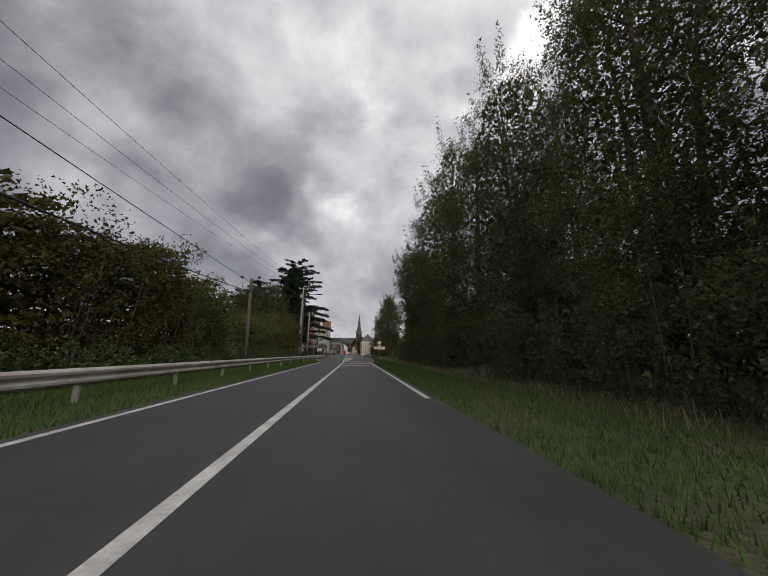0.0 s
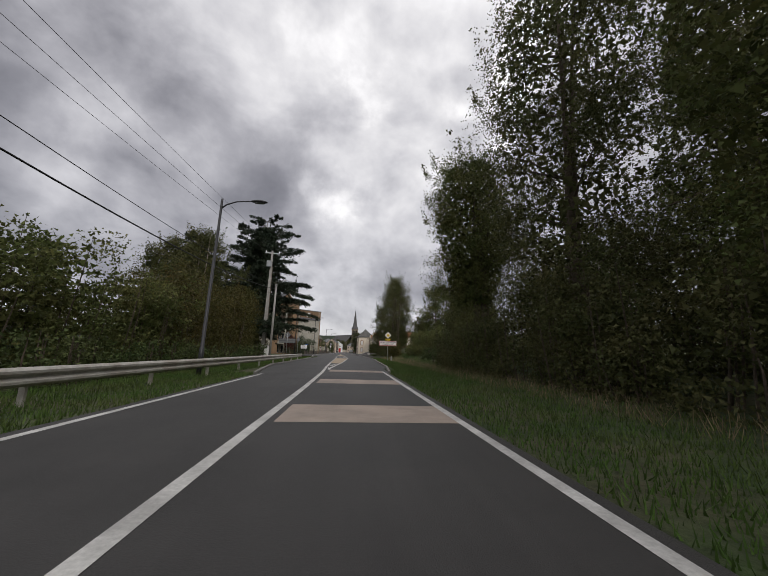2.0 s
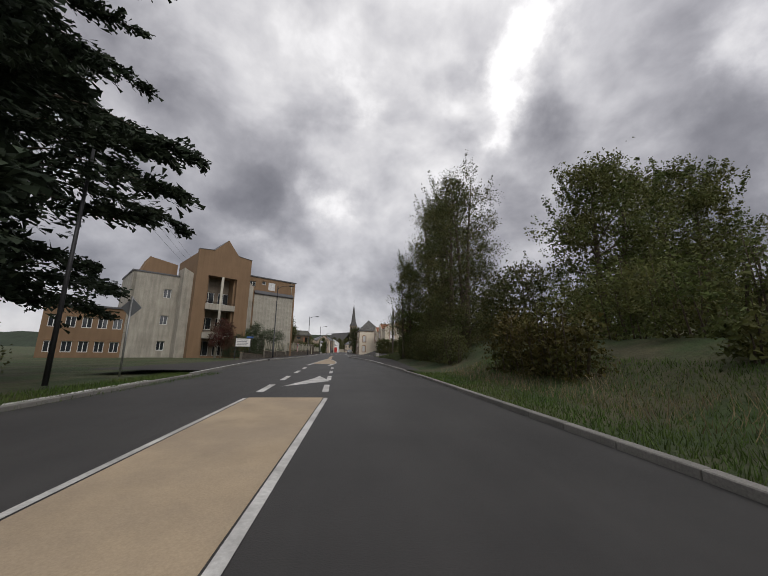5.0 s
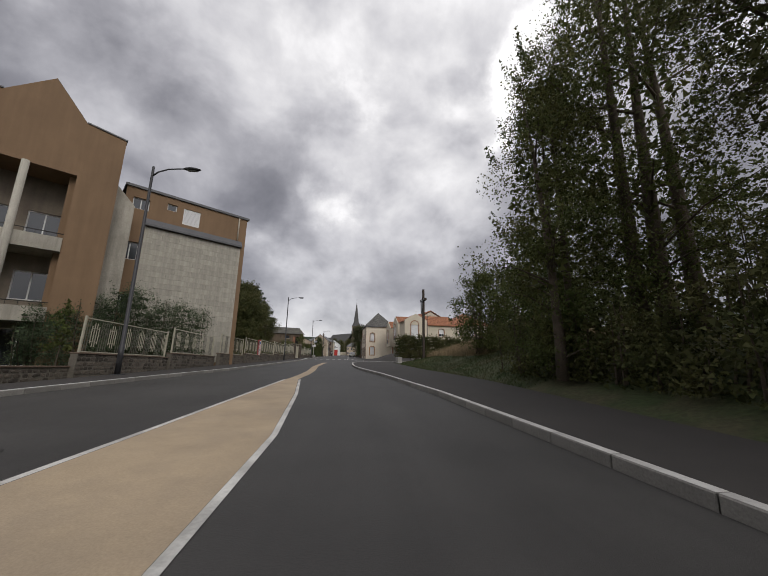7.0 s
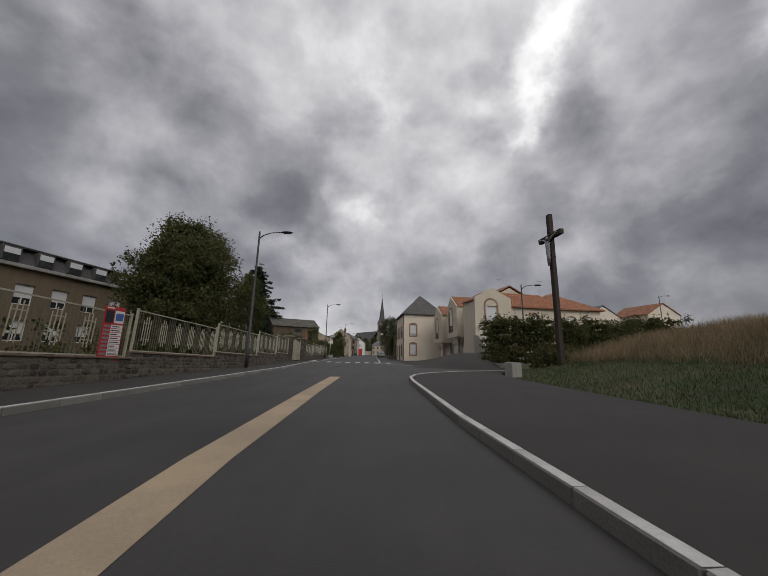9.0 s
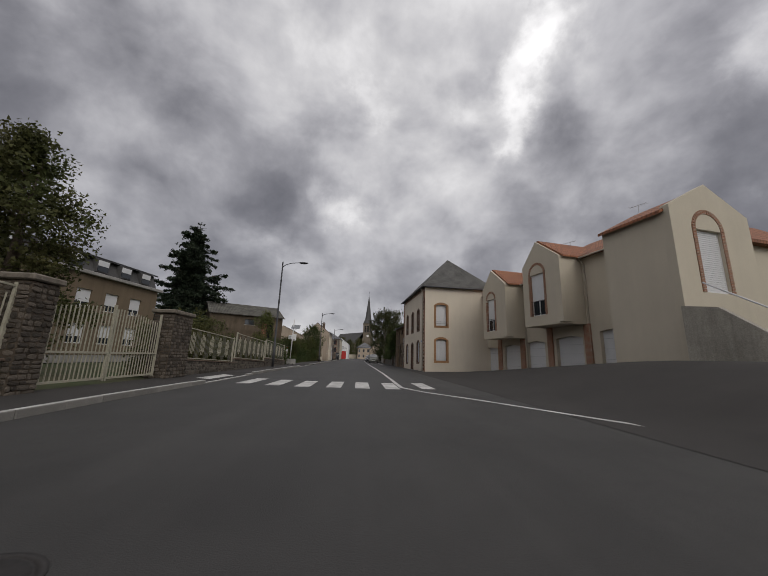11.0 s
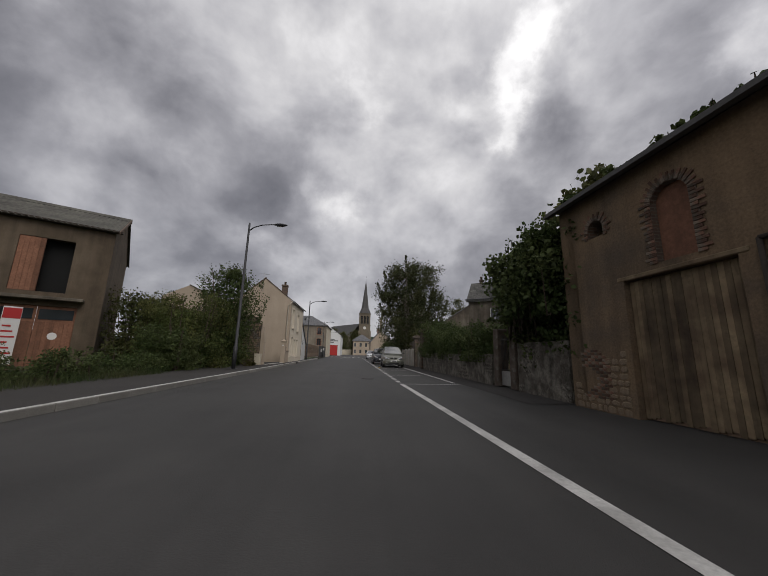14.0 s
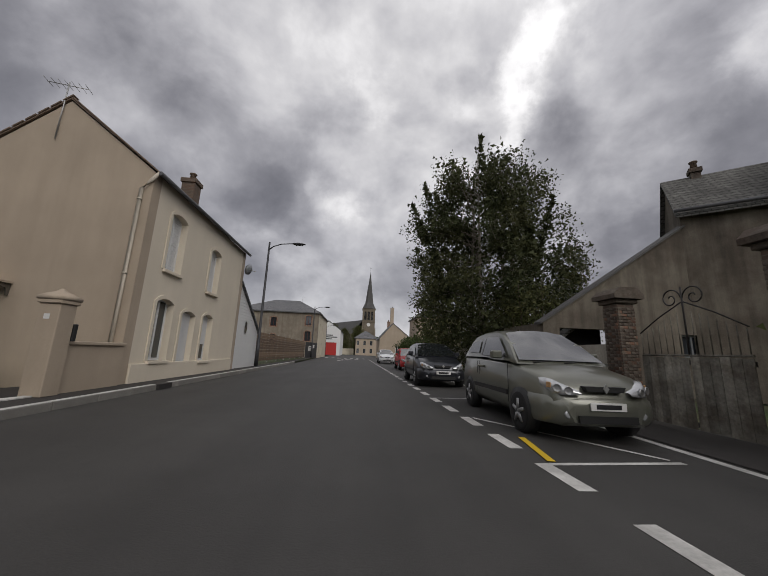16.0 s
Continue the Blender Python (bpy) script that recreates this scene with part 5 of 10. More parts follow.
part("mansard", prism(B(), [(0.2, 6.79), (0.9, 8.3), (4.6, 9.0), (9.2, 8.3), (9.6, 6.79)], "x", 0, LS), "slate_dark", sch, "dark slate mansard roof")
part("mansard_cap", prism(B(), [(0.35, 8.28), (0.95, 8.48), (0.95, 8.36), (0.4, 8.16)], "x", -0.1, LS + 0.1), "zinc", sch)
for k in range(22):
    x = 1.2 + k * 2.35
    d = part("dormer", box(B(), x, 0.16, 6.98, x + 1.2, 1.0, 8.1), "slate_dark", sch, "dark slate-hung dormer")
    part("pane", box(B(), x + 0.1, 0.12, 7.06, x + 1.1, 0.158, 7.5), "glass", d)
    part("dormer_blind", box(B(), x + 0.1, 0.12, 7.52, x + 1.1, 0.158, 7.98), "shutter_white", d, "half-lowered pale blind")

# ---------------------------------------------------------------- barn on the left of the street
barn = thing("barn", "brown rendered barn with corrugated roof and plank doors", "barn", pose(-25.2, 200.5, 0, 0, 0, 30))
bo = [(5.0, 5.6, 6.5, 6.5), (1.0, 2.2, 2.4, 3.2), (3.0, 2.2, 4.4, 3.2), (7.6, 3.6, 9.55, 6.2), (7.3, 0.15, 10.1, 2.95)]
wall(barn, I4, 11.0, 7.1, bo, 0.35, "barn_wall")
wall(barn, pose(11.0, 0.35, 0, 0, 0, 90), 8.0, 7.1, (), 0.35, "barn_wall",
     gable=[(-0.35, 7.1), (8.35, 7.1), (4.0, 9.0)])
wall(barn, pose(0, 8.35, 0, 0, 0, -90), 8.0, 7.1, (), 0.35, "barn_wall", gable=[(-0.35, 7.1), (8.35, 7.1), (4.0, 9.0)])
for o in bo[:3]:
    window(barn, I4, *o, style="glazed", deep=0.12, frame_mat="wood_dark")
    sill(barn, I4, o[0], o[2], o[1], "concrete")
# black sheet behind the hole, painted as the loft's shade
part("loft_dark", box(B(), 7.55, 0.6, 3.55, 9.6, 0.62, 6.25), "dark", barn, "black sheet behind the loft opening for its unlit inside")
leaf = part("loft_door", box(B(), 7.6, 0.05, 3.6, 8.5, 0.11, 6.2), "wood_red", barn, "half-open plank loft door")
for k in range(5):
    part("plank", box(B(), 7.62 + k * 0.176, 0.03, 3.62, 7.62 + k * 0.176 + 0.165, 0.05, 6.18), "wood_red", leaf)
part("loft_ledge", box(B(), 7.1, -0.5, 3.2, 10.3, 0.0, 3.35, 0.02), "shed_render", barn, "weathered ledge above the barn doors")
for k in range(2):
    a = 7.3 + k * 1.4
    d = part("barn_door", box(B(), a + 0.01, 0.12, 0.16, a + 1.39, 0.18, 2.94), "wood_red", barn, "reddish plank barn door")
    for j in range(8):
        part("plank", box(B(), a + 0.03 + j * 0.168, 0.10, 0.18, a + 0.03 + j * 0.168 + 0.158, 0.12, 2.2), "wood_red", d)
    part("fanlight", box(B(), a + 0.1, 0.095, 2.32, a + 1.3, 0.119, 2.8), "glass", d)
part("door_disc", lathe(B(), [(0.17, 0), (0.17, 0.012)], 20), "sign_white", barn, "round white no-parking disc").matrix_local = pose(9.4, 0.098, 1.55, 90, 0, 0)
part("roof_bearer", box(B(), -0.2, -0.3, 6.98, 11.3, -0.05, 7.1), "wood_dark", barn)
# corrugated sheets
bm = B()
for side in (0, 1):
    n = 240
    last = None
    for k in range(n + 1):
        x = -0.25 + 11.40 * k / n
        w = 0.035 * math.sin(x * math.tau / 0.22)
        y0, z0, y1, z1 = (-0.38, 7.01, 4.18, 9.16) if side == 0 else (8.8, 6.98, 4.18, 9.16)
        now = bm.verts.new((x, y0, z0 + w)), bm.verts.new((x, y1, z1 + w))
        if last:
            bm.faces.new((last[0], now[0], now[1], last[1])).smooth = True
        last = now
part("corrugated_roof", bm, "fibro", barn, "weathered grey corrugated roof")
part("ridge_cap", prism(B(), [(3.9, 9.05), (4.18, 9.28), (4.46, 9.05), (4.18, 9.2)], "x", -0.28, 11.2), "fibro", barn)
for k in range(14):
    u = (k + 0.5) / 14
    part("verge_tile", box(B(), -0.02, -0.19, -0.09, 0.03, 0.19, 0.07, 0.008), "tile_brown", barn).matrix_local = pose(11.17, -0.36 + 4.5 * u, 7.0 + 2.13 * u, 25.2, 0, 0)

# ---------------------------------------------------------------- cream gable-end house on the left
h1 = thing("gable_house", "weathered cream house with white shutters and gable to the street", "house", pose(-14.7, 219.6, 0, 0, 0, 0))
LX, LY = 5.75, 7.3
porch = (1.45, 0.12, 2.35, 2.25)
# gable and back walls in the darker cream, street side in the lighter one
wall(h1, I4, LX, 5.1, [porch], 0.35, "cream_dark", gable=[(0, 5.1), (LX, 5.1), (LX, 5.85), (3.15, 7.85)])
s1 = pose(LX, 0.35, 0, 0, 0, 90)
hw = [(0.75, 3.35, 1.65, 5.2), (3.6, 3.2, 4.5, 4.95), (0.7, 0.68, 1.6, 2.5), (2.15, 0.1, 3.05, 2.3), (3.65, 0.6, 4.5, 2.35)]
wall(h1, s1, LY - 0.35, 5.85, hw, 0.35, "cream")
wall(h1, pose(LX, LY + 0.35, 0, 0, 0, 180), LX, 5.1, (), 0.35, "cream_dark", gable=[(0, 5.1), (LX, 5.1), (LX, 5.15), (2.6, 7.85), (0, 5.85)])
bm = prism(B(), [(-0.15, 5.02), (3.15, 7.88), (LX + 0.15, 5.78), (LX + 0.15, 5.84), (3.15, 7.95), (-0.15, 5.09)], "y", -0.05, LY + 0.4)
part("roof", bm, "tile_brown", h1, "thin brown tile roof")
for k, o in enumerate(hw):
    surround(h1, s1, *o, 0.12, 0.12, "cream", 0.03, closed=False)
    if k != 3:
        window(h1, s1, *o, style=("roller", "roller", "glazed", "", "half")[k], deep=0.18)
        sill(h1, s1, o[0], o[2], o[1], "cream", 0.1, 0.09)
    else:
        d = on(part("door", box(B(), o[0], 0.16, 0.12, o[2], 0.22, 2.24), "shutter_white", h1, "closed white roller door"), s1)
        bm = B()
        for z in range(20):
            box(bm, o[0] + 0.04, 0.145, 0.15 + z * 0.1, o[2] - 0.04, 0.159, 0.235 + z * 0.1)
        part("door_slats", bm, "shutter_white", d)
on(part("plinth", box(B(), 0.0, -0.06, 0, LY - 0.4, -0.002, 0.62, 0.012), "cream", h1, "moulded base band"), s1)
gutter(h1, (LX + 0.2, -0.1, 5.78), (LX + 0.2, LY + 0.4, 5.78), "zinc", 0.06)
downpipe(h1, LX - 0.25, -0.06, 5.8, 0.05, "pvc", 0.05, (0.4, 0))
chimney(h1, 3.9, 5.2, 6.6, 8.35, 0.55, 0.55, "brick_old", 1)
for k in range(24):
    u = (k + 0.5) / 24
    part("verge_tile", box(B(), -0.16, -0.075, -0.022, 0.16, 0.12, 0.022, 0.008), "tile_brown", h1).matrix_local = pose(3.15 + 2.72 * u, 0, 7.965 - 2.13 * u, 0, 38, 0) if k % 2 else pose(3.15 - 3.3 * u, 0, 7.965 - 2.86 * u, 0, -41, 0)
aerial(h1, 3.0, -0.05, 6.6, 1.8, 0.2)
dish = part("satellite_dish", lathe(B(), [(0.02, 0.0), (0.18, 0.03), (0.3, 0.09), (0.31, 0.09), (0.18, 0.02), (0.03, -0.02)], 18), "sign_grey", h1, "grey satellite dish")
dish.matrix_local = pose(LX + 0.42, LY - 0.1, 4.9, 75, 0, 250) @ Matrix.Diagonal((0.85, 0.85, 0.8, 1))
part("dish_arm", tube(B(), [(0, 0, 0), (-0.1, 0, -0.4)], 0.02, 6), "galva", dish)
# canopy and extension on the garden side
can = part("porch_canopy", prism(B(), [(1.05, 2.50), (2.9, 2.50), (2.9, 2.55), (1.05, 2.55)], "y", -0.8, -0.002), "cream_dark", h1, "thin pale flat porch canopy")
part("canopy_edge", box(B(), 1.0, -0.85, 2.48, 2.95, -0.802, 2.56, 0.01), "shed_render", can)
for x in (1.1, 2.8):
    part("bracket", prism(B(), [(-0.75, 2.48), (-0.003, 2.48), (-0.003, 2.2), (-0.05, 2.2), (-0.09, 2.38), (-0.65, 2.45)], "x", x, x + 0.05), "shed_render", can, "curved wall bracket")
px = porch[0]
bk = part("back_door", box(box(box(box(B(), px, 0.14, porch[1], porch[2], 0.2, 1.5), px, 0.14, 1.5, px + 0.25, 0.2, porch[3]), px + 0.65, 0.14, 1.5, porch[2], 0.2, porch[3]), px + 0.25, 0.14, 2.05, px + 0.65, 0.2, porch[3]), "shutter_white", h1, "white door with a small glazed light")
part("pane", box(B(), px + 0.25, 0.16, 1.5, px + 0.65, 0.175, 2.05), "glass", bk)
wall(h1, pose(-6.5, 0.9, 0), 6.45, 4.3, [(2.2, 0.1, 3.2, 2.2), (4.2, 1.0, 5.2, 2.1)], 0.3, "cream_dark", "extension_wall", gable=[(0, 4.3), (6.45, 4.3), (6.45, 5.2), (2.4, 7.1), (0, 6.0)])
part("extension_coping", prism(B(), [(-4.1, 7.1), (-0.02, 5.19), (-0.02, 5.27), (-4.1, 7.19)], "y", 0.82, 1.28), "shed_render", h1, "stained sloping coping")
window(h1, pose(-6.5, 0.9, 0), 4.2, 1.0, 5.2, 2.1, style="glazed")
window(h1, pose(-6.5, 0.9, 0), 2.2, 0.1, 3.2, 2.2, style="glazed")

# boarded lean-to beyond it
sid = thing("boarded_shed", "white boarded lean-to with an oval window", "shed", pose(-9.05, 227.35, 0, 0, 0, 90))
wall(sid, I4, 3.6, 2.0, (), 0.2, "white", gable=[(0, 2.0), (3.6, 2.0), (0, 4.3)])
z = 0.1
while z < 4.15:
    right = 3.6 if z < 2 else 3.6 * (4.3 - z) / 2.3
    part("board", prism(B(), [(0.0, z), (max(right, 0.1), z), (max(right - 0.13, 0.05), z + 0.135), (0.0, z + 0.135)], "y", -0.03, -0.002), "white", sid)
    z += 0.15
part("oval_window", lathe(B(), [(0.3, -0.03), (0.3, 0.0), (0.24, 0.0)], 24), "white", sid).matrix_local = pose(1.4, -0.03, 2.2, 90, 0, 0) @ Matrix.Diagonal((0.75, 1.35, 1, 1))
part("oval_pane", lathe(B(), [(0.23, -0.01), (0.23, 0.005)], 24), "glass", sid).matrix_local = pose(1.4, -0.035, 2.2, 90, 0, 0) @ Matrix.Diagonal((0.75, 1.35, 1, 1))
part("shed_roof", prism(B(), [(-0.15, 4.32), (3.75, 1.95), (3.75, 2.05), (-0.15, 4.42)], "y", -0.15, 4.0), "slate", sid)

# brown building with hip roof further along
bb = thing("hip_roof_house", "grey-brown rendered house with slate hip roof and brick windows", "house", pose(-22.0, 262, 0))
o2 = [(10.9, 4.9, 11.8, 6.4), (10.9, 2.5, 11.8, 4.0), (1.2, 4.6, 2.1, 6.0), (5.6, 4.6, 6.5, 6.0), (5.6, 1.9, 6.5, 3.4)]
wall(bb, I4, 12.9, 6.8, o2, 0.4, "grey_render")
for o in o2:
    window(bb, I4, *o, style="glazed", frame_mat="red_door")
    surround(bb, I4, *o, 0.16, 0.1, "brick_far")
wall(bb, pose(12.9, 0.4, 0, 0, 0, 90), 14, 6.8, [(2, 3.8, 2.9, 5.4), (6, 3.8, 6.9, 5.4), (2, 0.6, 2.9, 2.4), (6, 0, 7, 2.4)], 0.4, "beige")
for o in ((2, 3.8, 2.9, 5.4), (6, 3.8, 6.9, 5.4), (2, 0.6, 2.9, 2.4), (6, 0, 7, 2.4)):
    window(bb, pose(12.9, 0.4, 0, 0, 0, 90), *o, style="glazed")
hip_roof(bb, 0, 12.9, 0, 14.4, 6.95, 9.7, "x", 0.62, 0.3, "slate")
aerial(bb, 9, 7, 9.5, 1.0)
# long plank fence and notice gate before it
fb = thing("plank_fence", "weathered horizontal plank garden fence", "fence", pose(-9.9, 231.2, 0.12, 0, 0, 90))
for k in range(10):
    part("board", box(B(), 0, -0.03, 0.15 + k * 0.2, 24, 0.0, 0.33 + k * 0.2), "wood", fb)
for k in range(9):
    part("post", box(B(), k * 2.98, 0.002, 0, k * 2.98 + 0.1, 0.1, 2.2), "concrete", fb)
ng = thing("notice_gate", "dark metal gate with two pale notices", "gate", pose(-9.8, 255.6, 0.12, 0, 0, 82))
part("gate_panel", box(B(), 0, -0.04, 0, 5.6, 0.04, 2.1), "lamp_paint", ng)
part("notice", box(B(), 1.2, -0.06, 0.95, 2.5, -0.042, 1.6), "sign_white", ng, "pale printed notice")
part("notice", box(B(), 3.4, -0.06, 1.3, 4.2, -0.042, 1.75), "sign_white", ng, "small white notice")
part("notice_bar", box(box(B(), 1.35, -0.066, 1.35, 2.3, -0.061, 1.42), 1.35, -0.066, 1.15, 2.2, -0.061, 1.22), "sign_dark", ng)

# white workshop with a red door
ws = thing("workshop", "white rendered workshop with a bright red sliding door", "workshop", pose(-12.6, 300, 0))
wall(ws, I4, 5.2, 6.7, [(0.7, 0, 4.3, 3.4)], 0.4, "white", gable=[(0, 6.7), (5.2, 6.7), (1.8, 9.2)])
part("red_door", box(B(), 0.7, 0.1, 0.02, 4.3, 0.2, 3.4), "bright_red", ws, "bright red sliding door")
wall(ws, pose(5.2, 0.4, 0, 0, 0, 90), 20, 6.7, [(3, 3.6, 4, 5.2), (9, 3.6, 10, 5.2)], 0.4, "white")
gable_roof(ws, 0, 5.2, 0, 20, 6.7, 9.2, "y", 0.2, 0.15, "slate", at=1.8)
for k, (a, b) in enumerate(((0.8, 3.2), (0.6, 4.4), (1.0, 3.0))):
    part("lettering_bar", box(B(), a, -0.03, 5.2 - k * 0.5, b, -0.002, 5.45 - k * 0.5), "sign_dark", ws)

# yellowish house before the church, houses on the right of the far street
yh = thing("square_house", "pale yellow two-storey house with slate hip roof", "house", pose(-3.6, 330, 0))
yo = [(0.8 + 2.4 * k, z, 1.7 + 2.4 * k, z + 1.6) for k in range(3) for z in (0.8, 3.6)]
wall(yh, I4, 8.2, 6.0, yo, 0.4, "cream_dark")
for o in yo:
    window(yh, I4, *o, style="glazed", frame_mat="sign_grey")
wall(yh, pose(0, 9, 0, 0, 0, -90), 9, 6.0, (), 0.4, "cream_dark")
wall(yh, pose(8.2, 0.4, 0, 0, 0, 90), 9, 6.0, (), 0.4, "cream_dark")
hip_roof(yh, 0, 8.2, 0, 9, 6.1, 8.9, "x", 0.8, 0.3, "slate")
yl = thing("low_wall", "pale rendered low wall at the street end", "wall", pose(-12, 336, 0))
part("wall_body", box(B(), 0, 0, 0, 8.2, 0.3, 2.3, 0.03), "beige", yl)
rh = thing("gable_cottage", "weathered cream cottage with steep gable", "house", pose(1.6, 276, 0))
wall(rh, I4, 6.4, 4.0, [(3.2, 1.2, 4.0, 2.6)], 0.4, "cream_dark", gable=[(0, 4.0), (6.4, 4.0), (2.6, 7.0)])
window(rh, I4, 3.2, 1.2, 4.0, 2.6, style="glazed")
wall(rh, pose(0, 10.4, 0, 0, 0, -90), 10, 4.0, [(3, 0.8, 4, 2.4), (6.5, 0, 7.5, 2.4)], 0.4, "cream_dark")
for o in ((3, 0.8, 4, 2.4), (6.5, 0, 7.5, 2.4)):
    window(rh, pose(0, 10.4, 0, 0, 0, -90), *o, style="glazed")
gable_roof(rh, 0, 6.4, 0, 10.4, 4.0, 7.0, "y", 0.2, 0.15, "slate", at=2.6)
chimney(rh, 2.6, 9.6, 6.2, 8.3, 0.6, 0.5, "brick_far", 1)
r2 = thing("slate_house", "tall house with slate hip roof behind trees", "house", pose(9.2, 276, 0))
wall(r2, I4, 9, 8.6, [(1, 5.4, 2, 7.2), (4, 5.4, 5, 7.2)], 0.4, "cream_dark")
for o in ((1, 5.4, 2, 7.2), (4, 5.4, 5, 7.2)):
    window(r2, I4, *o, style="glazed")
wall(r2, pose(0, 10, 0, 0, 0, -90), 9.6, 8.6, (), 0.4, "cream_dark")
hip_roof(r2, 0, 9, 0, 10, 8.7, 12.2, "x", 0.9, 0.35, "slate")
chimney(r2, -4, 12, 5, 11.8, 0.8, 0.7, "cream_dark", 1)

# ---------------------------------------------------------------- church
ch = thing("church", "dark stone church with slate spire", "church", pose(3.6, 402, 0, 0, 0, 0))
TW = 3.6
tw = pose(-TW, -TW, 0)
to = [(1.0, 19.5, 2.3, 24.5), (2.9, 19.5, 4.2, 24.5), (4.8, 19.5, 6.1, 24.5), (2.7, 3, 4.5, 9.5)]
wall(ch, tw, 2 * TW, 26.3, to, 0.7, "church_stone", "tower_wall")
wall(ch, pose(TW, -TW + 0.7, 0, 0, 0, 90), 2 * TW - 0.7, 26.3, [(1.5, 19.5, 2.8, 24.5), (3.8, 19.5, 5.1, 24.5)], 0.7, "church_stone", "tower_wall")
wall(ch, pose(-TW, TW, 0, 0, 0, -90), 2 * TW - 0.7, 26.3, [(1.5, 19.5, 2.8, 24.5), (3.8, 19.5, 5.1, 24.5)], 0.7, "church_stone", "tower_wall")
wall(ch, pose(TW - 0.7, TW, 0, 0, 0, 180), 2 * TW - 1.4, 26.3, (), 0.7, "church_stone", "tower_wall")
# black box filling the belfry, in place of the shade within
part("belfry_dark", box(B(), -TW + 0.9, -TW + 0.9, 19, TW - 0.9, TW - 0.9, 25), "dark", ch)
for k, o in enumerate(to[:3]):
    surround(ch, tw, *o, 0.25, 0.6, "church_stone", 0.08)
    bm = B()
    for j in range(9):
        box(bm, o[0], 0.2, 19.6 + j * 0.52, o[2], 0.55, 19.72 + j * 0.52)
    on(part("louvre", bm, "slate", ch), tw)
part("clock_face", lathe(B(), [(1.0, 0), (1.0, 0.08), (0.9, 0.1)], 24), "sign_white", ch, "round pale clock face").matrix_local = pose(0, -TW - 0.02, 16.8, 90, 0, 0)
for z in (18.3, 25.6, 12.5):
    bm = B()
    box(bm, -TW - 0.25, -TW - 0.25, z, TW + 0.25, -TW - 0.004, z + 0.45)
    box(bm, -TW - 0.25, -TW - 0.004, z, -TW - 0.004, TW, z + 0.45)
    box(bm, TW + 0.004, -TW - 0.004, z, TW + 0.25, TW, z + 0.45)
    part("string_course", bm, "church_stone", ch)
for sx in (-1, 1):
    part("buttress", prism(B(), [(-TW - 1.3, 0), (-TW - 0.01, 0), (-TW - 0.01, 15), (-TW - 0.5, 14), (-TW - 1.3, 9)], "x", sx * TW - 0.5, sx * TW + 0.5), "church_stone", ch)
bm = B()
base = [bm.verts.new((x * (TW + 0.3), y * (TW + 0.3), 26.3)) for x, y in ((-1, -1), (1, -1), (1, 1), (-1, 1))]
ring = [bm.verts.new((2.55 * math.cos(a + math.pi / 8), 2.55 * math.sin(a + math.pi / 8), 30.0)) for a in [k * math.pi / 4 for k in range(8)]]
tip = bm.verts.new((0, 0, 49.3))
for k in range(8):
    bm.faces.new((ring[k], ring[(k + 1) % 8], tip))
lowring = [bm.verts.new((min(max(5.2 * math.cos(a + math.pi / 8), -TW - 0.3), TW + 0.3), min(max(5.2 * math.sin(a + math.pi / 8), -TW - 0.3), TW + 0.3), 26.35)) for a in [k * math.pi / 4 for k in range(8)]]
for k in range(8):
    bm.faces.new((lowring[k], lowring[(k + 1) % 8], ring[(k + 1) % 8], ring[k]))
bm.faces.new(base[::-1])
part("spire", bm, "slate_dark", ch, "tall octagonal slate spire")
part("finial", tube(tube(B(), [(0, 0, 49.2), (0, 0, 52.4)], 0.06, 6), [(-0.5, 0, 51.4), (0.5, 0, 51.4)], 0.05, 6), "iron", ch)
nv = part("nave", box(B(), 0.7, -5.8, 0.05, 35, 5.8, 0.3), "church_stone", ch)
nv.matrix_local = pose(-TW, 0, 0, 0, 0, 122)
wall(nv, pose(0, -6.5, 0) @ pose(0, 13, 0), 36, 11.5, (), 0.6, "church_stone", "nave_wall")
no = [(2 + 4.2 * k, 5.2, 3.5 + 4.2 * k, 9.6) for k in range(8)]
wall(nv, pose(36, 6.5, 0, 0, 0, 180), 36, 11.5, no, 0.6, "church_stone", "nave_wall")
for o in no:
    window(nv, pose(36, 6.5, 0, 0, 0, 180), *o, style="glazed", frame_mat="sign_grey", deep=0.3)
wall(nv, pose(36, -6, 0, 0, 0, 90), 12, 11.5, (), 0.6, "church_stone", "nave_wall", gable=[(-0.5, 11.5), (12.5, 11.5), (6, 19.3)])
gable_roof(nv, 0, 36, -6.5, 6.5, 11.5, 19.4, "x", 0.4, 0.3, "slate_dark", name="nave_roof")

# ---------------------------------------------------------------- old outbuilding against the corner house
ob_ = thing("outbuilding", "old brown rendered outbuilding with plank gate and brick arches", "outbuilding", pose(2.62, 196.4, 0, 0, 0, -87))
go = [(1.75, 0.0, 3.75, 2.75), (2.55, 2.95, 3.25, 4.42), (0.95, 3.95, 1.4, 4.35), (4.6, 4.05, 5.5, 4.6), (4.45, 1.75, 5.1, 2.2)]
wall(ob_, I4, 6.0, 5.05, go, 0.45, "barn_render")
wall(ob_, pose(0, 7, 0, 0, 0, -90), 7, 5.05, (), 0.45, "barn_render")
part("outbuilding_roof", prism(B(), [(-0.3, 5.0), (7.2, 7.4), (7.2, 7.47), (-0.3, 5.07)], "x", -0.15, 6.05), "slate_dark", ob_, "mossy slate roof")
gate = part("plank_gate", box(B(), 1.76, 0.16, 0.03, 3.74, 0.2, 2.74), "wood", ob_, "tall weathered plank gate")
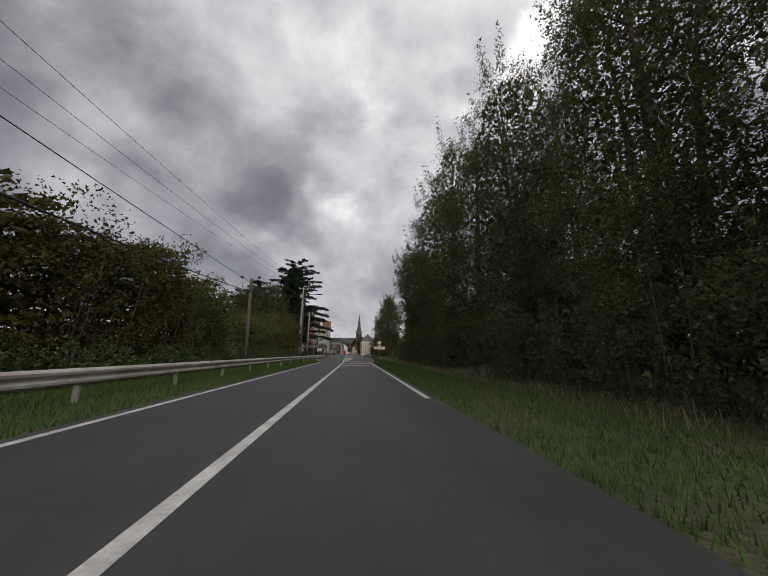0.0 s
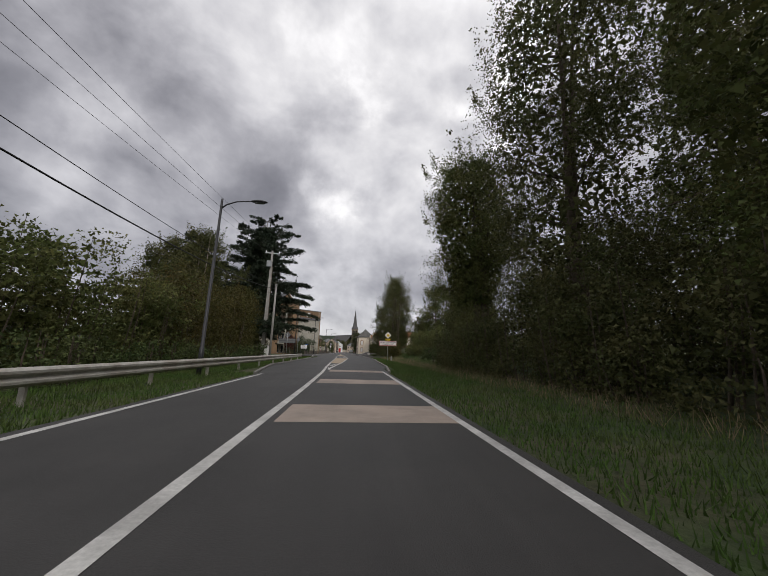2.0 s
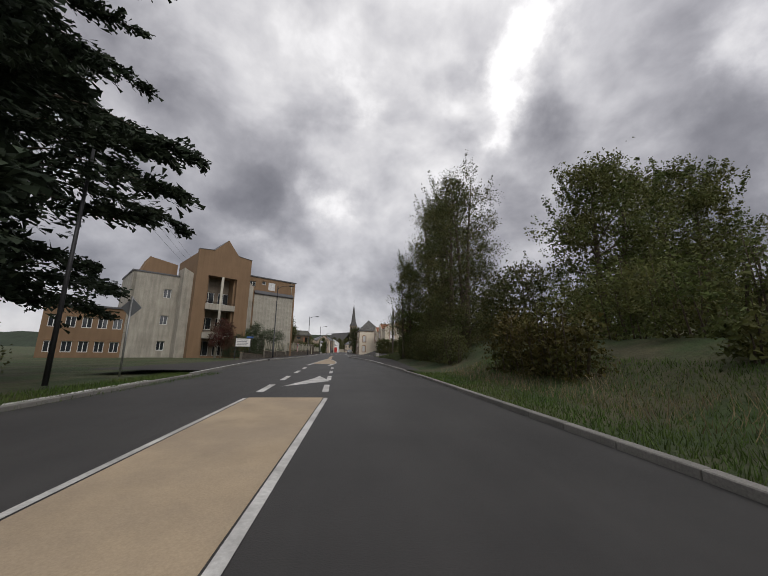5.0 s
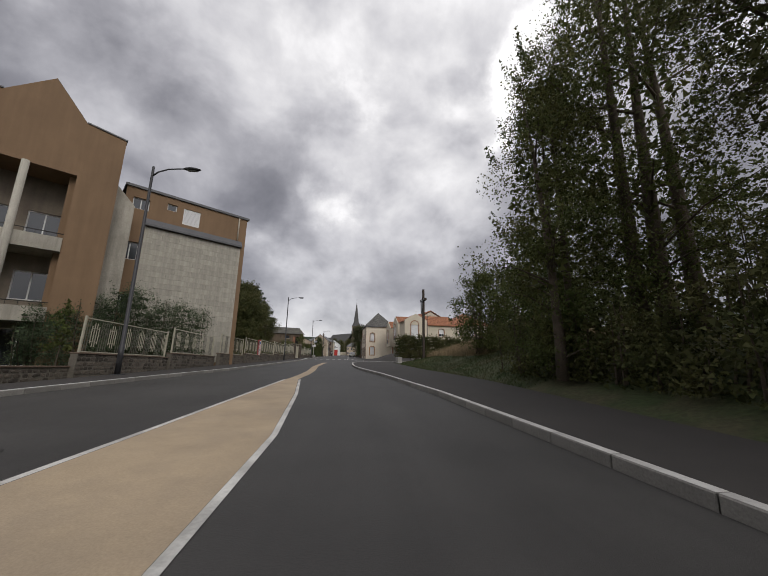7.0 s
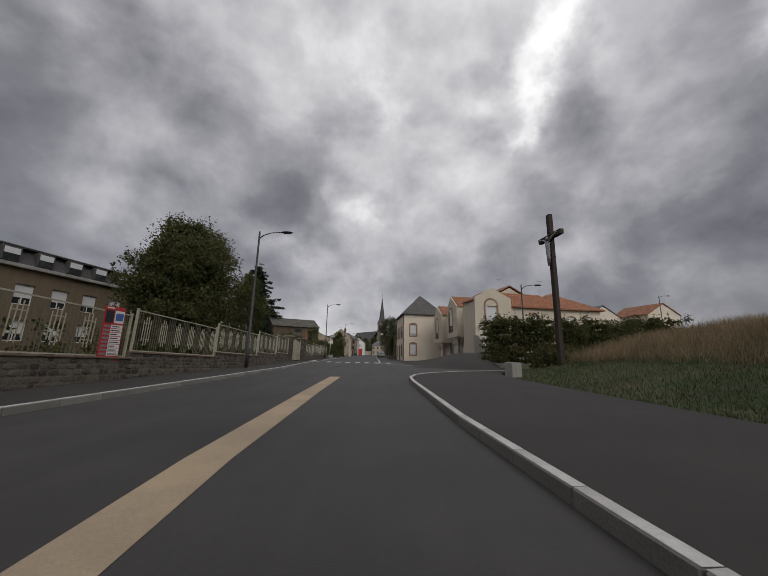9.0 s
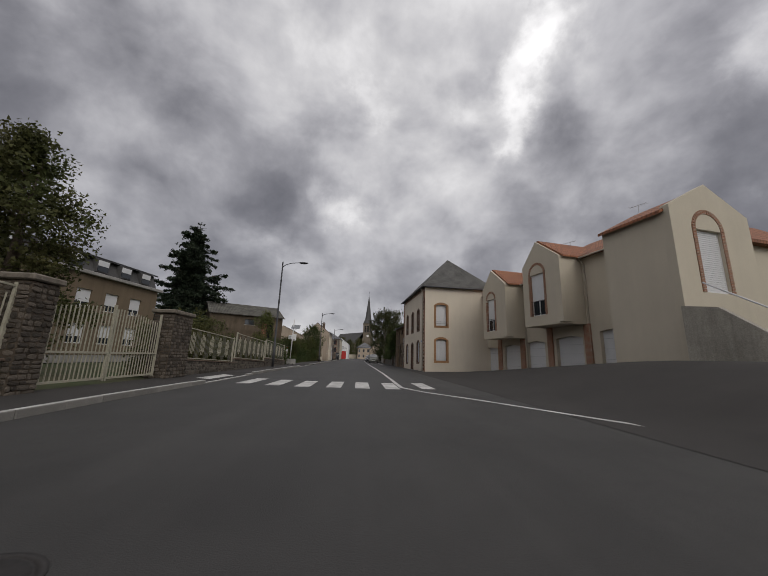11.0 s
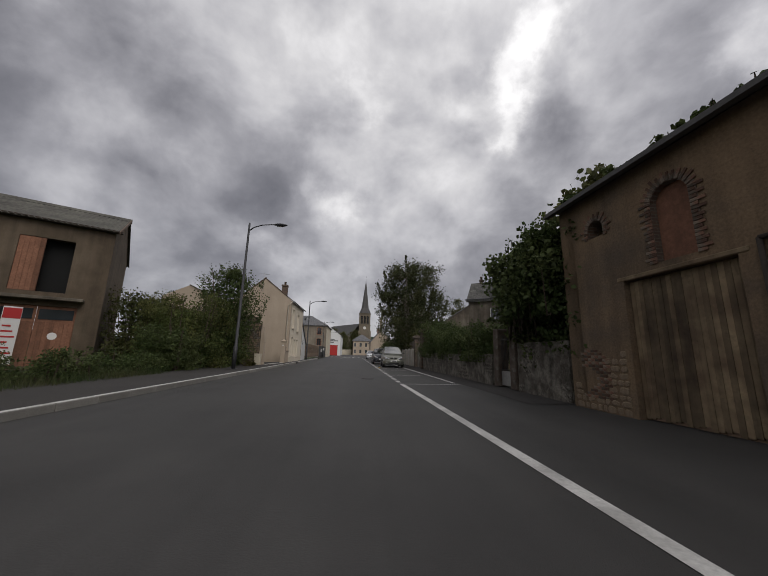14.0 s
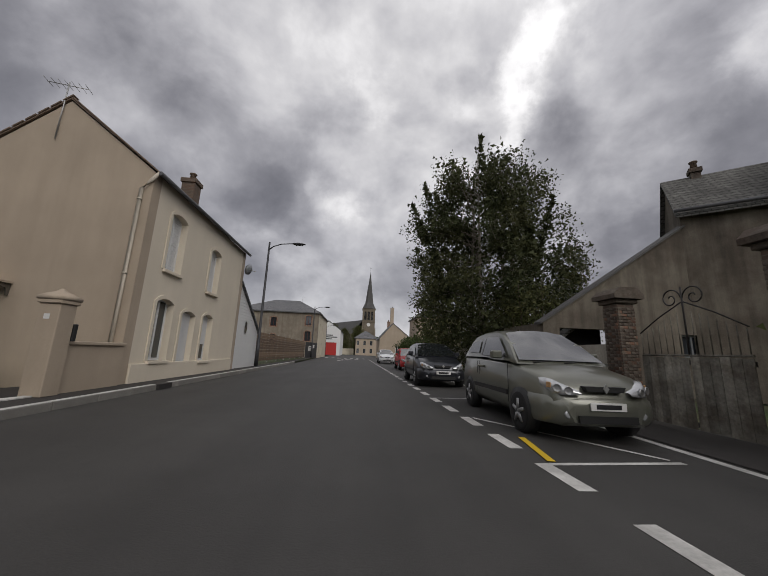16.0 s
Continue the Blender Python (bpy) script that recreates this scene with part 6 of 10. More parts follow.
for k in range(21):
    part("plank", box(B(), 1.77 + k * 0.0938, 0.125 + 0.004 * (k % 2), 0.04 + 0.02 * (k * 5 % 4), 1.77 + k * 0.0938 + 0.089, 0.16, 2.72), "gate_board", gate)
part("gate_lintel", box(B(), 1.6, -0.015, 2.752, 3.9, 0.12, 2.84, 0.015), "gate_board", ob_, "grey weathered timber lintel")
part("drain_pipe", tube(tube(B(), [(4.05, -0.04, 0.1), (4.05, -0.04, 2.9)], 0.035, 8), [(4.05, -0.04, 2.9), (5.95, -0.04, 2.95)], 0.035, 8), "wood_dark", ob_)
for o, r in ((go[1], 0.3), (go[2], 0.2), (go[3], 0.35)):
    surround(ob_, I4, *o, 0.13, r, "brick_old", 0.012, 0.3, closed=False)
part("loft_shutter", box(B(), 2.56, 0.12, 2.96, 3.24, 0.16, 4.4), "wood_red", ob_, "narrow arched plank shutter")
# black sheets close these holes from behind, standing in for shaded depth
for a, z in ((go[2], 0), (go[3], 0), (go[4], 0)):
    part("dark_opening", box(B(), a[0] - 0.05, 0.40, a[1] - 0.05, a[2] + 0.05, 0.44, a[3] + 0.05), "dark", ob_)
for a_, b_, c_, d_ in ((4.30, 2.202, 5.25, 2.33), (4.30, 1.62, 5.25, 1.748), (4.30, 1.75, 4.448, 2.2), (5.102, 1.75, 5.25, 2.2)):
    part("cement_band", box(B(), a_, -0.012, b_, c_, 0.02, d_, 0.006), "grey_render", ob_)
window(ob_, I4, *go[4], style="glazed", deep=0.14, frame_mat="wood_dark")
part("eave_tiles", box(B(), -0.2, -0.34, 4.94, 6.1, -0.2, 5.0), "slate_dark", ob_)


# ---------------------------------------------------------------- garden wall, gates and houses behind on the right
def stone_pillar(x, y, h, w=0.55, mat="brick_old", label="square brick gate pillar"):
    p = thing("gate_pillar", label, "gate pillar", pose(x, y, 0.03))
    part("shaft", box(B(), -w / 2, -w / 2, 0, w / 2, w / 2, h - 0.35, 0.02), mat, p)
    part("capital", box(B(), -w / 2 - 0.06, -w / 2 - 0.06, h - 0.35, w / 2 + 0.06, w / 2 + 0.06, h - 0.25, 0.02), "brick_cap", p)
    part("cap", prism(B(), [(-w / 2 - 0.14, h - 0.25), (w / 2 + 0.14, h - 0.25), (w / 2 + 0.14, h - 0.15), (w / 2 - 0.02, h), (-w / 2 + 0.02, h), (-w / 2 - 0.14, h - 0.15)], "y", -w / 2 - 0.14, w / 2 + 0.14), "brick_cap", p)
    return p


for y in (199.55, 200.85):
    gpost = thing("gate_post", "old brick garden gate post with pale stone blocks", "gate post", pose(2.82, y, 0.03))
    # brown brick, with the vine's shade over the posts put into its dark colour
    part("shaft", box(B(), -0.2, -0.2, 0, 0.2, 0.2, 2.15, 0.02), "brick_cap", gpost)
    for k in range(5):
        part("stone_block", box(B(), -0.212, -0.19, 0.18 + k * 0.4, 0.1, -0.02 + 0.08 * (k % 2), 0.32 + k * 0.4, 0.02), "lime_wall", gpost)
ig = thing("iron_gate", "pale iron bar garden gate", "gate", pose(2.74, 200.66, 0.05, 0, 0, -90) @ Matrix.Diagonal((0.6, 1, 1, 1)))
bm = B()
for k in range(8):
    tube(bm, [(0.12 + k * 0.18, 0, 0.55), (0.12 + k * 0.18, 0, 1.85)], 0.011, 5)
part("gate_grille", bm, "iron", ig)
part("gate_plate", box(B(), 0.05, -0.012, 0.05, 1.45, 0.012, 0.56), "galva", ig, "grey sheet steel foot of the gate")
part("gate_rail", tube(tube(B(), [(0.05, 0, 0.6), (1.45, 0, 0.6)], 0.018, 6), [(0.05, 0, 1.7), (1.45, 0, 1.7)], 0.018, 6), "iron", ig)
gw = thing("garden_wall", "lime-stained rubble wall under an ivy hedge", "wall", pose(2.62, 201.3, 0))
part("wall_core", box(B(), 0.05, 0, 0, 0.45, 13.2, 1.22, 0.02), "lime_wall", gw)
gw2 = thing("garden_wall", "rubble wall beside the outbuilding", "wall", pose(2.66, 196.6, 0))
part("wall_core", box(B(), 0.05, 0, 0, 0.45, 2.7, 1.6, 0.02), "lime_wall", gw2)
pl1 = stone_pillar(2.72, 214.55, 3.1, 0.46, "brick_old", "square old brick and rubble gate pillar")
pl2 = stone_pillar(2.78, 217.7, 2.75, 0.42, "brick_old", "square old brick and rubble gate pillar with moulded cap")
dg = thing("courtyard_gate", "stained plank gate with iron bars and scroll", "gate", pose(2.75, 217.2, 0.05, 0, 0, -90))
for a in (0.05, 1.02):
    leaf_ = part("gate_leaf", box(box(B(), a, -0.005, 0.06, a + 0.93, 0.03, 0.14), a, -0.005, 1.1, a + 0.93, 0.03, 1.18), "iron", dg, "rusty gate rails")
    for k in range(6):
        part("plank", box(B(), a + k * 0.156, -0.02, 0.02, a + k * 0.156 + 0.149, -0.006, 1.24 - 0.01 * (k % 3)), "plank_stained", leaf_)
bm = B()
for k in range(15):
    tube(bm, [(0.08 + k * 0.131, 0, 1.25), (0.08 + k * 0.131, 0, 1.68 + 0.42 * (1 - abs(k - 7) / 7))], 0.009, 5)
tube(bm, [(0.05, 0, 1.26), (1.95, 0, 1.26)], 0.02, 6)
part("gate_grille", bm, "plank_stained", dg, "pale rusted iron bars")
bm = B()
for s in (-1, 1):
    pts = []
    for k in range(26):
        a = k * 0.36
        r = 0.20 - k * 0.0068
        pts.append((1.0 + s * (0.215 - r * math.cos(a)), 0, 2.3 + r * math.sin(a)))
    tube(bm, pts, 0.013, 5)
    tube(bm, [(1.0 + s * 0.02, 0, 2.22), (1.0 + s * 0.5, 0, 1.98), (1.0 + s * 0.95, 0, 1.70)], 0.013, 5)
tube(bm, [(1.0, 0, 1.26), (1.0, 0, 2.5)], 0.016, 6)
part("scroll", bm, "iron", dg, "wrought iron scroll arch")
gw3 = thing("garden_wall", "concrete panel wall behind the parked cars", "wall", pose(2.75, 218.1, 0))
for k in range(15):
    part("wall_panel", box(B(), 0, k * 2.0, 0, 0.12, k * 2.0 + 1.86, 1.55 + 0.02 * (k % 2)), "concrete_wall", gw3)
    part("wall_post", box(B(), -0.03, k * 2.0 + 1.86, 0, 0.15, k * 2.0 + 2.0, 1.65), "concrete", gw3)

lt = thing("lean_to_shed", "grey rendered shed with a long sloping roof", "shed", pose(3.3, 221.6, 0))
wall(lt, I4, 7.0, 2.4, [(0.6, 1.0, 2.6, 2.25), (5.2, 1.4, 6.2, 2.2)], 0.3, "shed_render", gable=[(0, 2.4), (7.0, 2.4), (7.0, 7.0), (6.8, 7.0)])
RUBBLE = [(pl2, pose(-0.212, 0.2, 0, 0, 0, 180), 0.4, 2.3), (pl2, pose(-0.2, -0.212, 0, 0, 0, -90), 0.4, 2.3), (pl1, pose(-0.232, 0.22, 0, 0, 0, 180), 0.44, 2.6), (pl1, pose(-0.22, -0.232, 0, 0, 0, -90), 0.44, 2.6)]
# black sheet behind the large hole, painted as the shed's unlit inside
part("dark_inside", box(B(), 0.4, 0.9, 0.8, 2.8, 0.95, 2.4), "dark", lt)
window(lt, I4, 5.2, 1.4, 6.2, 2.2, style="glazed", frame_mat="sign_grey")
wall(lt, pose(0, 3, 0, 0, 0, -90), 2.7, 2.4, (), 0.3, "shed_render")
part("shed_roof", prism(B(), [(0.0, 1.3), (7.1, 6.0), (7.1, 6.12), (0.0, 1.42)], "y", 0.32, 3.0), "slate_lichen", lt, "long slate mono-pitch roof")
part("wall_coping", prism(B(), [(-0.12, 2.34), (6.9, 7.02), (6.9, 7.1), (-0.12, 2.42)], "y", -0.08, 0.36), "slate_dark", lt, "thin dark verge along the sloping wall")
th = thing("tall_house", "tall grey-tan rendered house with slate roof above the shed", "house", pose(9.1, 221.6, 0, 0, 0, -38))
t_o = [(2.2, 4.5, 3.1, 6.0)]
wall(th, I4, 4.8, 6.9, t_o, 0.3, "shed_render")
for o in t_o:
    window(th, I4, *o, style="glazed")
wall(th, pose(4.8, 0.3, 0, 0, 0, 90), 2.7, 6.9, (), 0.3, "shed_render", gable=[(-0.3, 6.9), (2.9, 6.9), (1.3, 8.72)])
wall(th, pose(0, 3.0, 0, 0, 0, -90), 2.7, 6.9, (), 0.3, "shed_render", gable=[(-0.2, 6.9), (3.0, 6.9), (1.4, 8.72)])
gable_roof(th, 0, 4.8, 0, 3.2, 7.0, 8.9, "x", 0.3, 0.14, "slate_lichen", label="grey slate roof")
gutter(th, (-0.2, -0.36, 6.9), (5.0, -0.36, 6.9), "zinc")
chimney(th, 1.0, 1.6, 8.5, 9.35, 0.32, 0.32, "brick_cap", 1)
gh = thing("manor_house", "brick and render house with mansard slate roof behind ivy", "house", pose(11.6, 218.9, 0, 0, 0, -46))
g_o = [(1.95, 4.9, 2.8, 6.3), (4.3, 5.5, 5.3, 7.1), (8.4, 5.5, 9.4, 7.1), (12.2, 5.5, 13.2, 7.1)]
wall(gh, I4, 15.5, 8.35, g_o, 0.4, "manor_render")
for o in g_o:
    window(gh, I4, *o, style="glazed")
    surround(gh, I4, *o, 0.17, 0.14, "brick_far")
wall(gh, pose(15.5, 0.4, 0, 0, 0, 90), 9, 8.35, (), 0.4, "manor_render")
wall(gh, pose(0, 9.4, 0, 0, 0, -90), 9, 8.35, (), 0.4, "manor_render")
part("brick_frieze", box(B(), -0.05, -0.08, 7.9, 15.55, -0.003, 8.35), "brick_far", gh)
hip_roof(gh, 0, 15.5, 0, 9.4, 8.5, 12.4, "x", 0.3, 0.45, "slate_lichen", label="lichen-spotted slate roof")
gutter(gh, (-0.5, -0.5, 8.36), (16.0, -0.5, 8.36), "zinc")
chimney(gh, 2.4, 4.7, 11.6, 13.8, 0.5, 0.7, "brick_old", 2)
aerial(gh, 2.9, 4.7, 12.3, 2.6)
for x in (2.3, 6.2):
    part("roof_light", box(B(), x, 1.7, 9.75, x + 0.6, 2.3, 10.35), "white", gh).matrix_local = I4

# ---------------------------------------------------------------- wayside cross and its hedge
cr = thing("wayside_cross", "tall dark timber wayside cross", "cross", pose(10.2, 144.4, 1.3, 0, 0, -84))
part("upright", box(B(), -0.17, -0.14, -1.6, 0.17, 0.14, 9.3, 0.02), "wood_dark", cr)
bm = box(B(), -1.15, -0.16, 7.55, 1.15, 0.12, 7.88, 0.02)
part("crossbeam", bm, "wood_dark", cr)
bm = B()
tube(bm, [(0, -0.28, 5.7), (0.04, -0.30, 6.3), (0.0, -0.27, 6.9), (0, -0.25, 7.35)], [0.07, 0.12, 0.14, 0.17], 10)
tube(bm, [(0, -0.25, 7.3), (-0.5, -0.22, 7.62), (-0.9, -0.20, 7.74)], [0.08, 0.055, 0.04], 8)
tube(bm, [(0, -0.25, 7.3), (0.5, -0.22, 7.62), (0.9, -0.20, 7.74)], [0.08, 0.055, 0.04], 8)
lathe(bm, [(0.03, 0), (0.11, 0.08), (0.12, 0.17), (0.06, 0.27)], 10, (0.02, -0.30, 7.42))
solid("statue", bm, "sign_grey", "pale grey carved statue on the cross", "statue", m=cr.matrix_world.copy())
bs = thing("stone_block", "pale concrete block at the pavement end", "block", pose(6.4, 142.6, -0.05, 0, 0, 20))
part("block_body", box(B(), -0.35, -0.3, 0, 0.35, 0.3, 0.85, 0.03), "concrete", bs)

# ---------------------------------------------------------------- street lamps
def street_lamp(h):
    ob = thing("street_lamp", "dark grey steel street lamp with a single curved arm", "street lamp", None, "street lamps")
    part("base_plate", box(B(), -0.2, -0.2, 0, 0.2, 0.2, 0.03, 0.01), "lamp_paint", ob)
    pole = part("pole", tube(B(), [(0, 0, 0.03), (0, 0, 1.2), (0, 0, 1.22), (0, 0, h - 0.1), (0, 0, h + 0.05)], [0.105, 0.105, 0.08, 0.055, 0.05], 12), "lamp_paint", ob)
    part("service_door", box(B(), -0.04, -0.112, 0.5, 0.04, -0.095, 0.95), "lamp_paint", pole)
    part("arm", tube(B(), [(0, 0, h - 0.45), (0.25, 0, h - 0.22), (0.7, 0, h - 0.04), (1.25, 0, h + 0.02), (1.45, 0, h + 0.03)], [0.04, 0.035, 0.032, 0.03, 0.03], 8), "lamp_paint", ob)
    bm = B()
    rows = [(0.0, 0.03, 0.03), (0.12, 0.10, 0.06), (0.35, 0.17, 0.085), (0.6, 0.15, 0.07), (0.8, 0.05, 0.03)]
    last = None
    for x, w, t in rows:
        ringv = [bm.verts.new((1.35 + x, w * math.cos(a), h + 0.03 + t * math.sin(a))) for a in [k * math.tau / 10 for k in range(10)]]
        if last:
            for k in range(10):
                bm.faces.new((last[k], last[(k + 1) % 10], ringv[(k + 1) % 10], ringv[k])).smooth = True
        else:
            bm.faces.new(ringv)
        last = ringv
    bm.faces.new(last[::-1])
    head = part("lamp_head", bm, "lamp_paint", ob)
    part("lens", box(B(), 1.55, -0.09, h - 0.055, 1.98, 0.09, h - 0.035, 0.01), "sign_grey", head, "pale lamp lens")
    return ob


for x, y, z, h, turn in ((-6.53, 40.3, -0.1, 8.3, 0), (-9.75, 113.5, 0.12, 9.6, 0), (-9.05, 144.3, 0.12, 8.6, 0), (-9.4, 177.35, 0.12, 8.75, 0), (-9.2, 206.8, 0.12, 8.2, 0),
                         (-8.7, 230.2, 0.12, 7.35, 0), (-9.3, 258.0, 0.12, 7.2, 0), (-10.3, 290.0, 0.1, 7.0, 0), (13.6, 156.6, 0.4, 8.0, 0), (50.6, 181.5, 4.6, 8.0, 0)):
    ob = street_lamp(h)
    ob.matrix_world = pose(x, y, z, 0, 0, turn)

# ---------------------------------------------------------------- poles and overhead wires
wp = thing("utility_pole", "weathered timber pole with two small lamp arms", "utility pole", pose(-8.5, 26.6, -0.3, 0, -1.5, 0))
part("pole", tube(B(), [(0, 0, 0), (0, 0, 3), (0, 0, 7.2)], [0.15, 0.135, 0.11], 12), "pole_wood", wp)
for s, l in ((-1, 1.0), (1, 0.9)):
    a = part("lamp_arm", tube(B(), [(0, 0, 6.75), (0.25 * s, -0.05, 7.1), (0.6 * s * l, -0.08, 7.3)], 0.025, 6), "galva", wp)
    part("lamp_head", lathe(B(), [(0.03, -0.18), (0.09, -0.1), (0.1, 0.0), (0.05, 0.1), (0.02, 0.12)], 10), "lamp_paint", a).matrix_local = pose(0.75 * s * l, -0.08, 7.3, 0, 80 * s, 0)
part("insulator_bracket", box(box(B(), -0.3, -0.05, 6.55, 0.3, 0.05, 6.62), -0.05, -0.13, 6.2, 0.05, 0.13, 6.5), "iron", wp)
wp2 = thing("utility_pole", "slim pale pole with a hook beside the hedge", "utility pole", pose(-9.2, 64.0, -0.3))
part("pole", tube(B(), [(0, 0, 0), (0, 0, 9.1)], [0.15, 0.1], 10), "concrete", wp2)
part("wire_hook", tube(B(), [(0.0, -0.1, 8.6), (0.12, -0.2, 9.2), (0.3, -0.2, 9.35), (0.42, -0.2, 9.2)], 0.03, 6), "iron", wp2)
cp = thing("concrete_pole", "tall concrete electricity pole with a transformer box", "utility pole", pose(-12.0, 71.6, -0.2, 0, 0, 10))
bm = B()
rings = []
for k in range(13):
    w = 0.27 - k * 0.0125
    rings.append([bm.verts.new((x * w, y * w * 0.7, k * 1.28)) for x, y in ((-1, -1), (1, -1), (1, 1), (-1, 1))])
for lo, hi in zip(rings, rings[1:]):
    for i in range(4):
        bm.faces.new((lo[i], lo[(i + 1) % 4], hi[(i + 1) % 4], hi[i]))
bm.faces.new(rings[0][::-1])
bm.faces.new(rings[-1])
part("pole", bm, "concrete", cp, "grey cast concrete shaft")
part("crossarm", box(B(), -0.95, -0.06, 14.95, 1.05, 0.06, 15.09), "galva", cp)
part("transformer", box(B(), -0.62, -0.42, 12.9, 0.05, -0.16, 13.8, 0.03), "sign_grey", cp, "grey transformer box")
for k in (-0.85, 0.0, 0.95):
    part("insulator", lathe(B(), [(0.04, 0), (0.07, 0.08), (0.04, 0.12), (0.06, 0.2), (0.02, 0.26)], 8, (k, 0, 15.09)), "white", cp)
part("cable_duct", tube(B(), [(0.3, -0.2, 0.1), (0.28, -0.2, 6.0), (0.2, -0.16, 13.0)], 0.05, 6), "pole_wood", cp)
cab = thing("street_cabinet", "pale green-grey electricity cabinet beside the pole", "cabinet", pose(-11.2, 71.0, -0.1, 0, 0, 10))
part("cabinet_body", box(B(), -0.4, -0.3, 0, 0.4, 0.3, 1.6, 0.02), "sign_white", cab)
part("cabinet_roof", prism(B(), [(-0.45, 1.6), (0.45, 1.6), (0.45, 1.65), (0, 1.75), (-0.45, 1.65)], "y", -0.34, 0.34), "concrete", cab)
part("cabinet_door", box(B(), -0.34, -0.32, 0.15, 0.34, -0.302, 1.5), "sign_white", cab)


def wire(p0, p1, sag, r=0.012, label="thin overhead electricity wire"):
    pts = []
    for k in range(25):
        u = k / 24
        pts.append((p0[0] + (p1[0] - p0[0]) * u, p0[1] + (p1[1] - p0[1]) * u, p0[2] + (p1[2] - p0[2]) * u - sag * 4 * u * (1 - u)))
    solid("overhead_wire", tube(B(), pts, r, 5), "cable", label, "wire", group="overhead wires")


for dx, z in ((-0.85, 15.1), (0.0, 15.2), (0.95, 15.1)):
    wire((-15.0 + dx * 2.6, -55, 11.2), (-12.0 + dx, 71.6, z), 1.9)
    wire((-12.0 + dx, 71.6, z), (-30 + dx, 140, z), 1.2)
wire((-7.6, -40, 6.0), (-8.6, 26.6, 5.8), 1.6, 0.03, "thick black telephone cable")
wire((-7.8, -40, 7.2), (-8.6, 26.6, 6.5), 0.5, 0.016, "thin black telephone cable")
wire((-8.6, 26.6, 5.8), (-9.2, 64.0, 8.2), 0.8, 0.03, "thick black telephone cable")
wire((-8.6, 26.6, 6.5), (-9.2, 64.0, 8.5), 0.55, 0.015, "thin black telephone cable")
wire((-9.2, 64.0, 8.2), (-12.0, 71.6, 9.0), 0.3, 0.02, "slack black telephone cable")

# ---------------------------------------------------------------- guard rail
gr = thing("guard_rail", "weathered W-beam steel guard rail", "guard rail", pose(-5.95, 0, -0.06))
prof = [(0.0, 0.38), (0.03, 0.40), (0.075, 0.44), (0.075, 0.49), (0.01, 0.54), (0.01, 0.58), (0.075, 0.63), (0.075, 0.68), (0.03, 0.72), (0.0, 0.74)]
for k in range(25):
    y0 = -34 + k * 4.0
    bm = B()
    vs = []
    for y in (y0, y0 + 4.03):
        vs.append([[bm.verts.new((x, y, z)) for x, z in prof], [bm.verts.new((x - 0.012, y, z)) for x, z in prof]])
    for s in (0, 1):
        for i in range(len(prof) - 1):
            bm.faces.new((vs[0][s][i], vs[1][s][i], vs[1][s][i + 1], vs[0][s][i + 1]))
    part("rail_beam", bm, "rail_steel", gr)
    part("rail_post", box(box(B(), -0.14, y0 + 1.9, -0.2, -0.03, y0 + 1.96, 0.7), -0.14, y0 + 1.96, -0.2, -0.12, y0 + 2.05, 0.7), "rail_steel", gr)
part("rail_end", box(B(), -0.02, 66.02, 0.36, 0.08, 66.22, 0.76, 0.02), "rail_steel", gr)


# ---------------------------------------------------------------- signs
def text_mesh(s, size, mat, parent, m, name="lettering", spacing=1.0):
    cu = bpy.data.curves.new(name, "FONT")
    cu.body, cu.size, cu.align_x, cu.align_y, cu.extrude, cu.space_character = s, size, "CENTER", "CENTER", 0.002, spacing
    tmp = bpy.data.objects.new(name, cu)
    scene.collection.objects.link(tmp)
    me = bpy.data.meshes.new_from_object(tmp.evaluated_get(bpy.context.evaluated_depsgraph_get()))
    bpy.data.objects.remove(tmp)
    me.materials.clear()
    me.materials.append(M[mat])
    ob = new(name, me)
    ob.parent = parent
    ob.matrix_local = m @ pose(0, 0, 0, 90, 0, 0)
    return ob


sg = thing("town_sign", "white town entry sign with red border under a yellow diamond", "road sign", pose(5.15, 70.4, -0.05, 0, 0, -4))
part("post", tube(B(), [(0, 0.05, 0), (0, 0.05, 3.9)], 0.04, 10), "galva", sg)
pl = part("sign_panel", box(B(), -1.2, -0.02, 2.1, 1.2, 0.02, 2.75, 0.015), "sign_white", sg)
bm = B()
for a, b, c, d in ((-1.18, 2.12, 1.18, 2.17), (-1.18, 2.68, 1.18, 2.73), (-1.18, 2.17, -1.13, 2.68), (1.13, 2.17, 1.18, 2.68)):
    box(bm, a, -0.026, b, c, -0.021, d)
part("red_border", bm, "sign_red", pl)
text_mesh("LA SALLE DE VIHIERS", 0.235, "sign_dark", pl, pose(0, -0.024, 2.52))
text_mesh("Cne de CHEMILLE EN ANJOU", 0.12, "sign_dark", pl, pose(0, -0.024, 2.29))
rn = part("road_number_plate", box(B(), -0.34, -0.02, 2.82, 0.34, 0.02, 3.06, 0.012), "yellow", sg, "small yellow road number plate")
text_mesh("D756", 0.17, "sign_dark", rn, pose(0, -0.024, 2.94))
dm = part("diamond", prism(B(), [(0, 3.08), (0.46, 3.54), (0, 4.0), (-0.46, 3.54)], "y", -0.015, 0.015), "sign_white", sg, "white diamond with yellow centre")
part("diamond_centre", prism(B(), [(0, 3.27), (0.27, 3.54), (0, 3.81), (-0.27, 3.54)], "y", -0.022, -0.016), "yellow", dm)
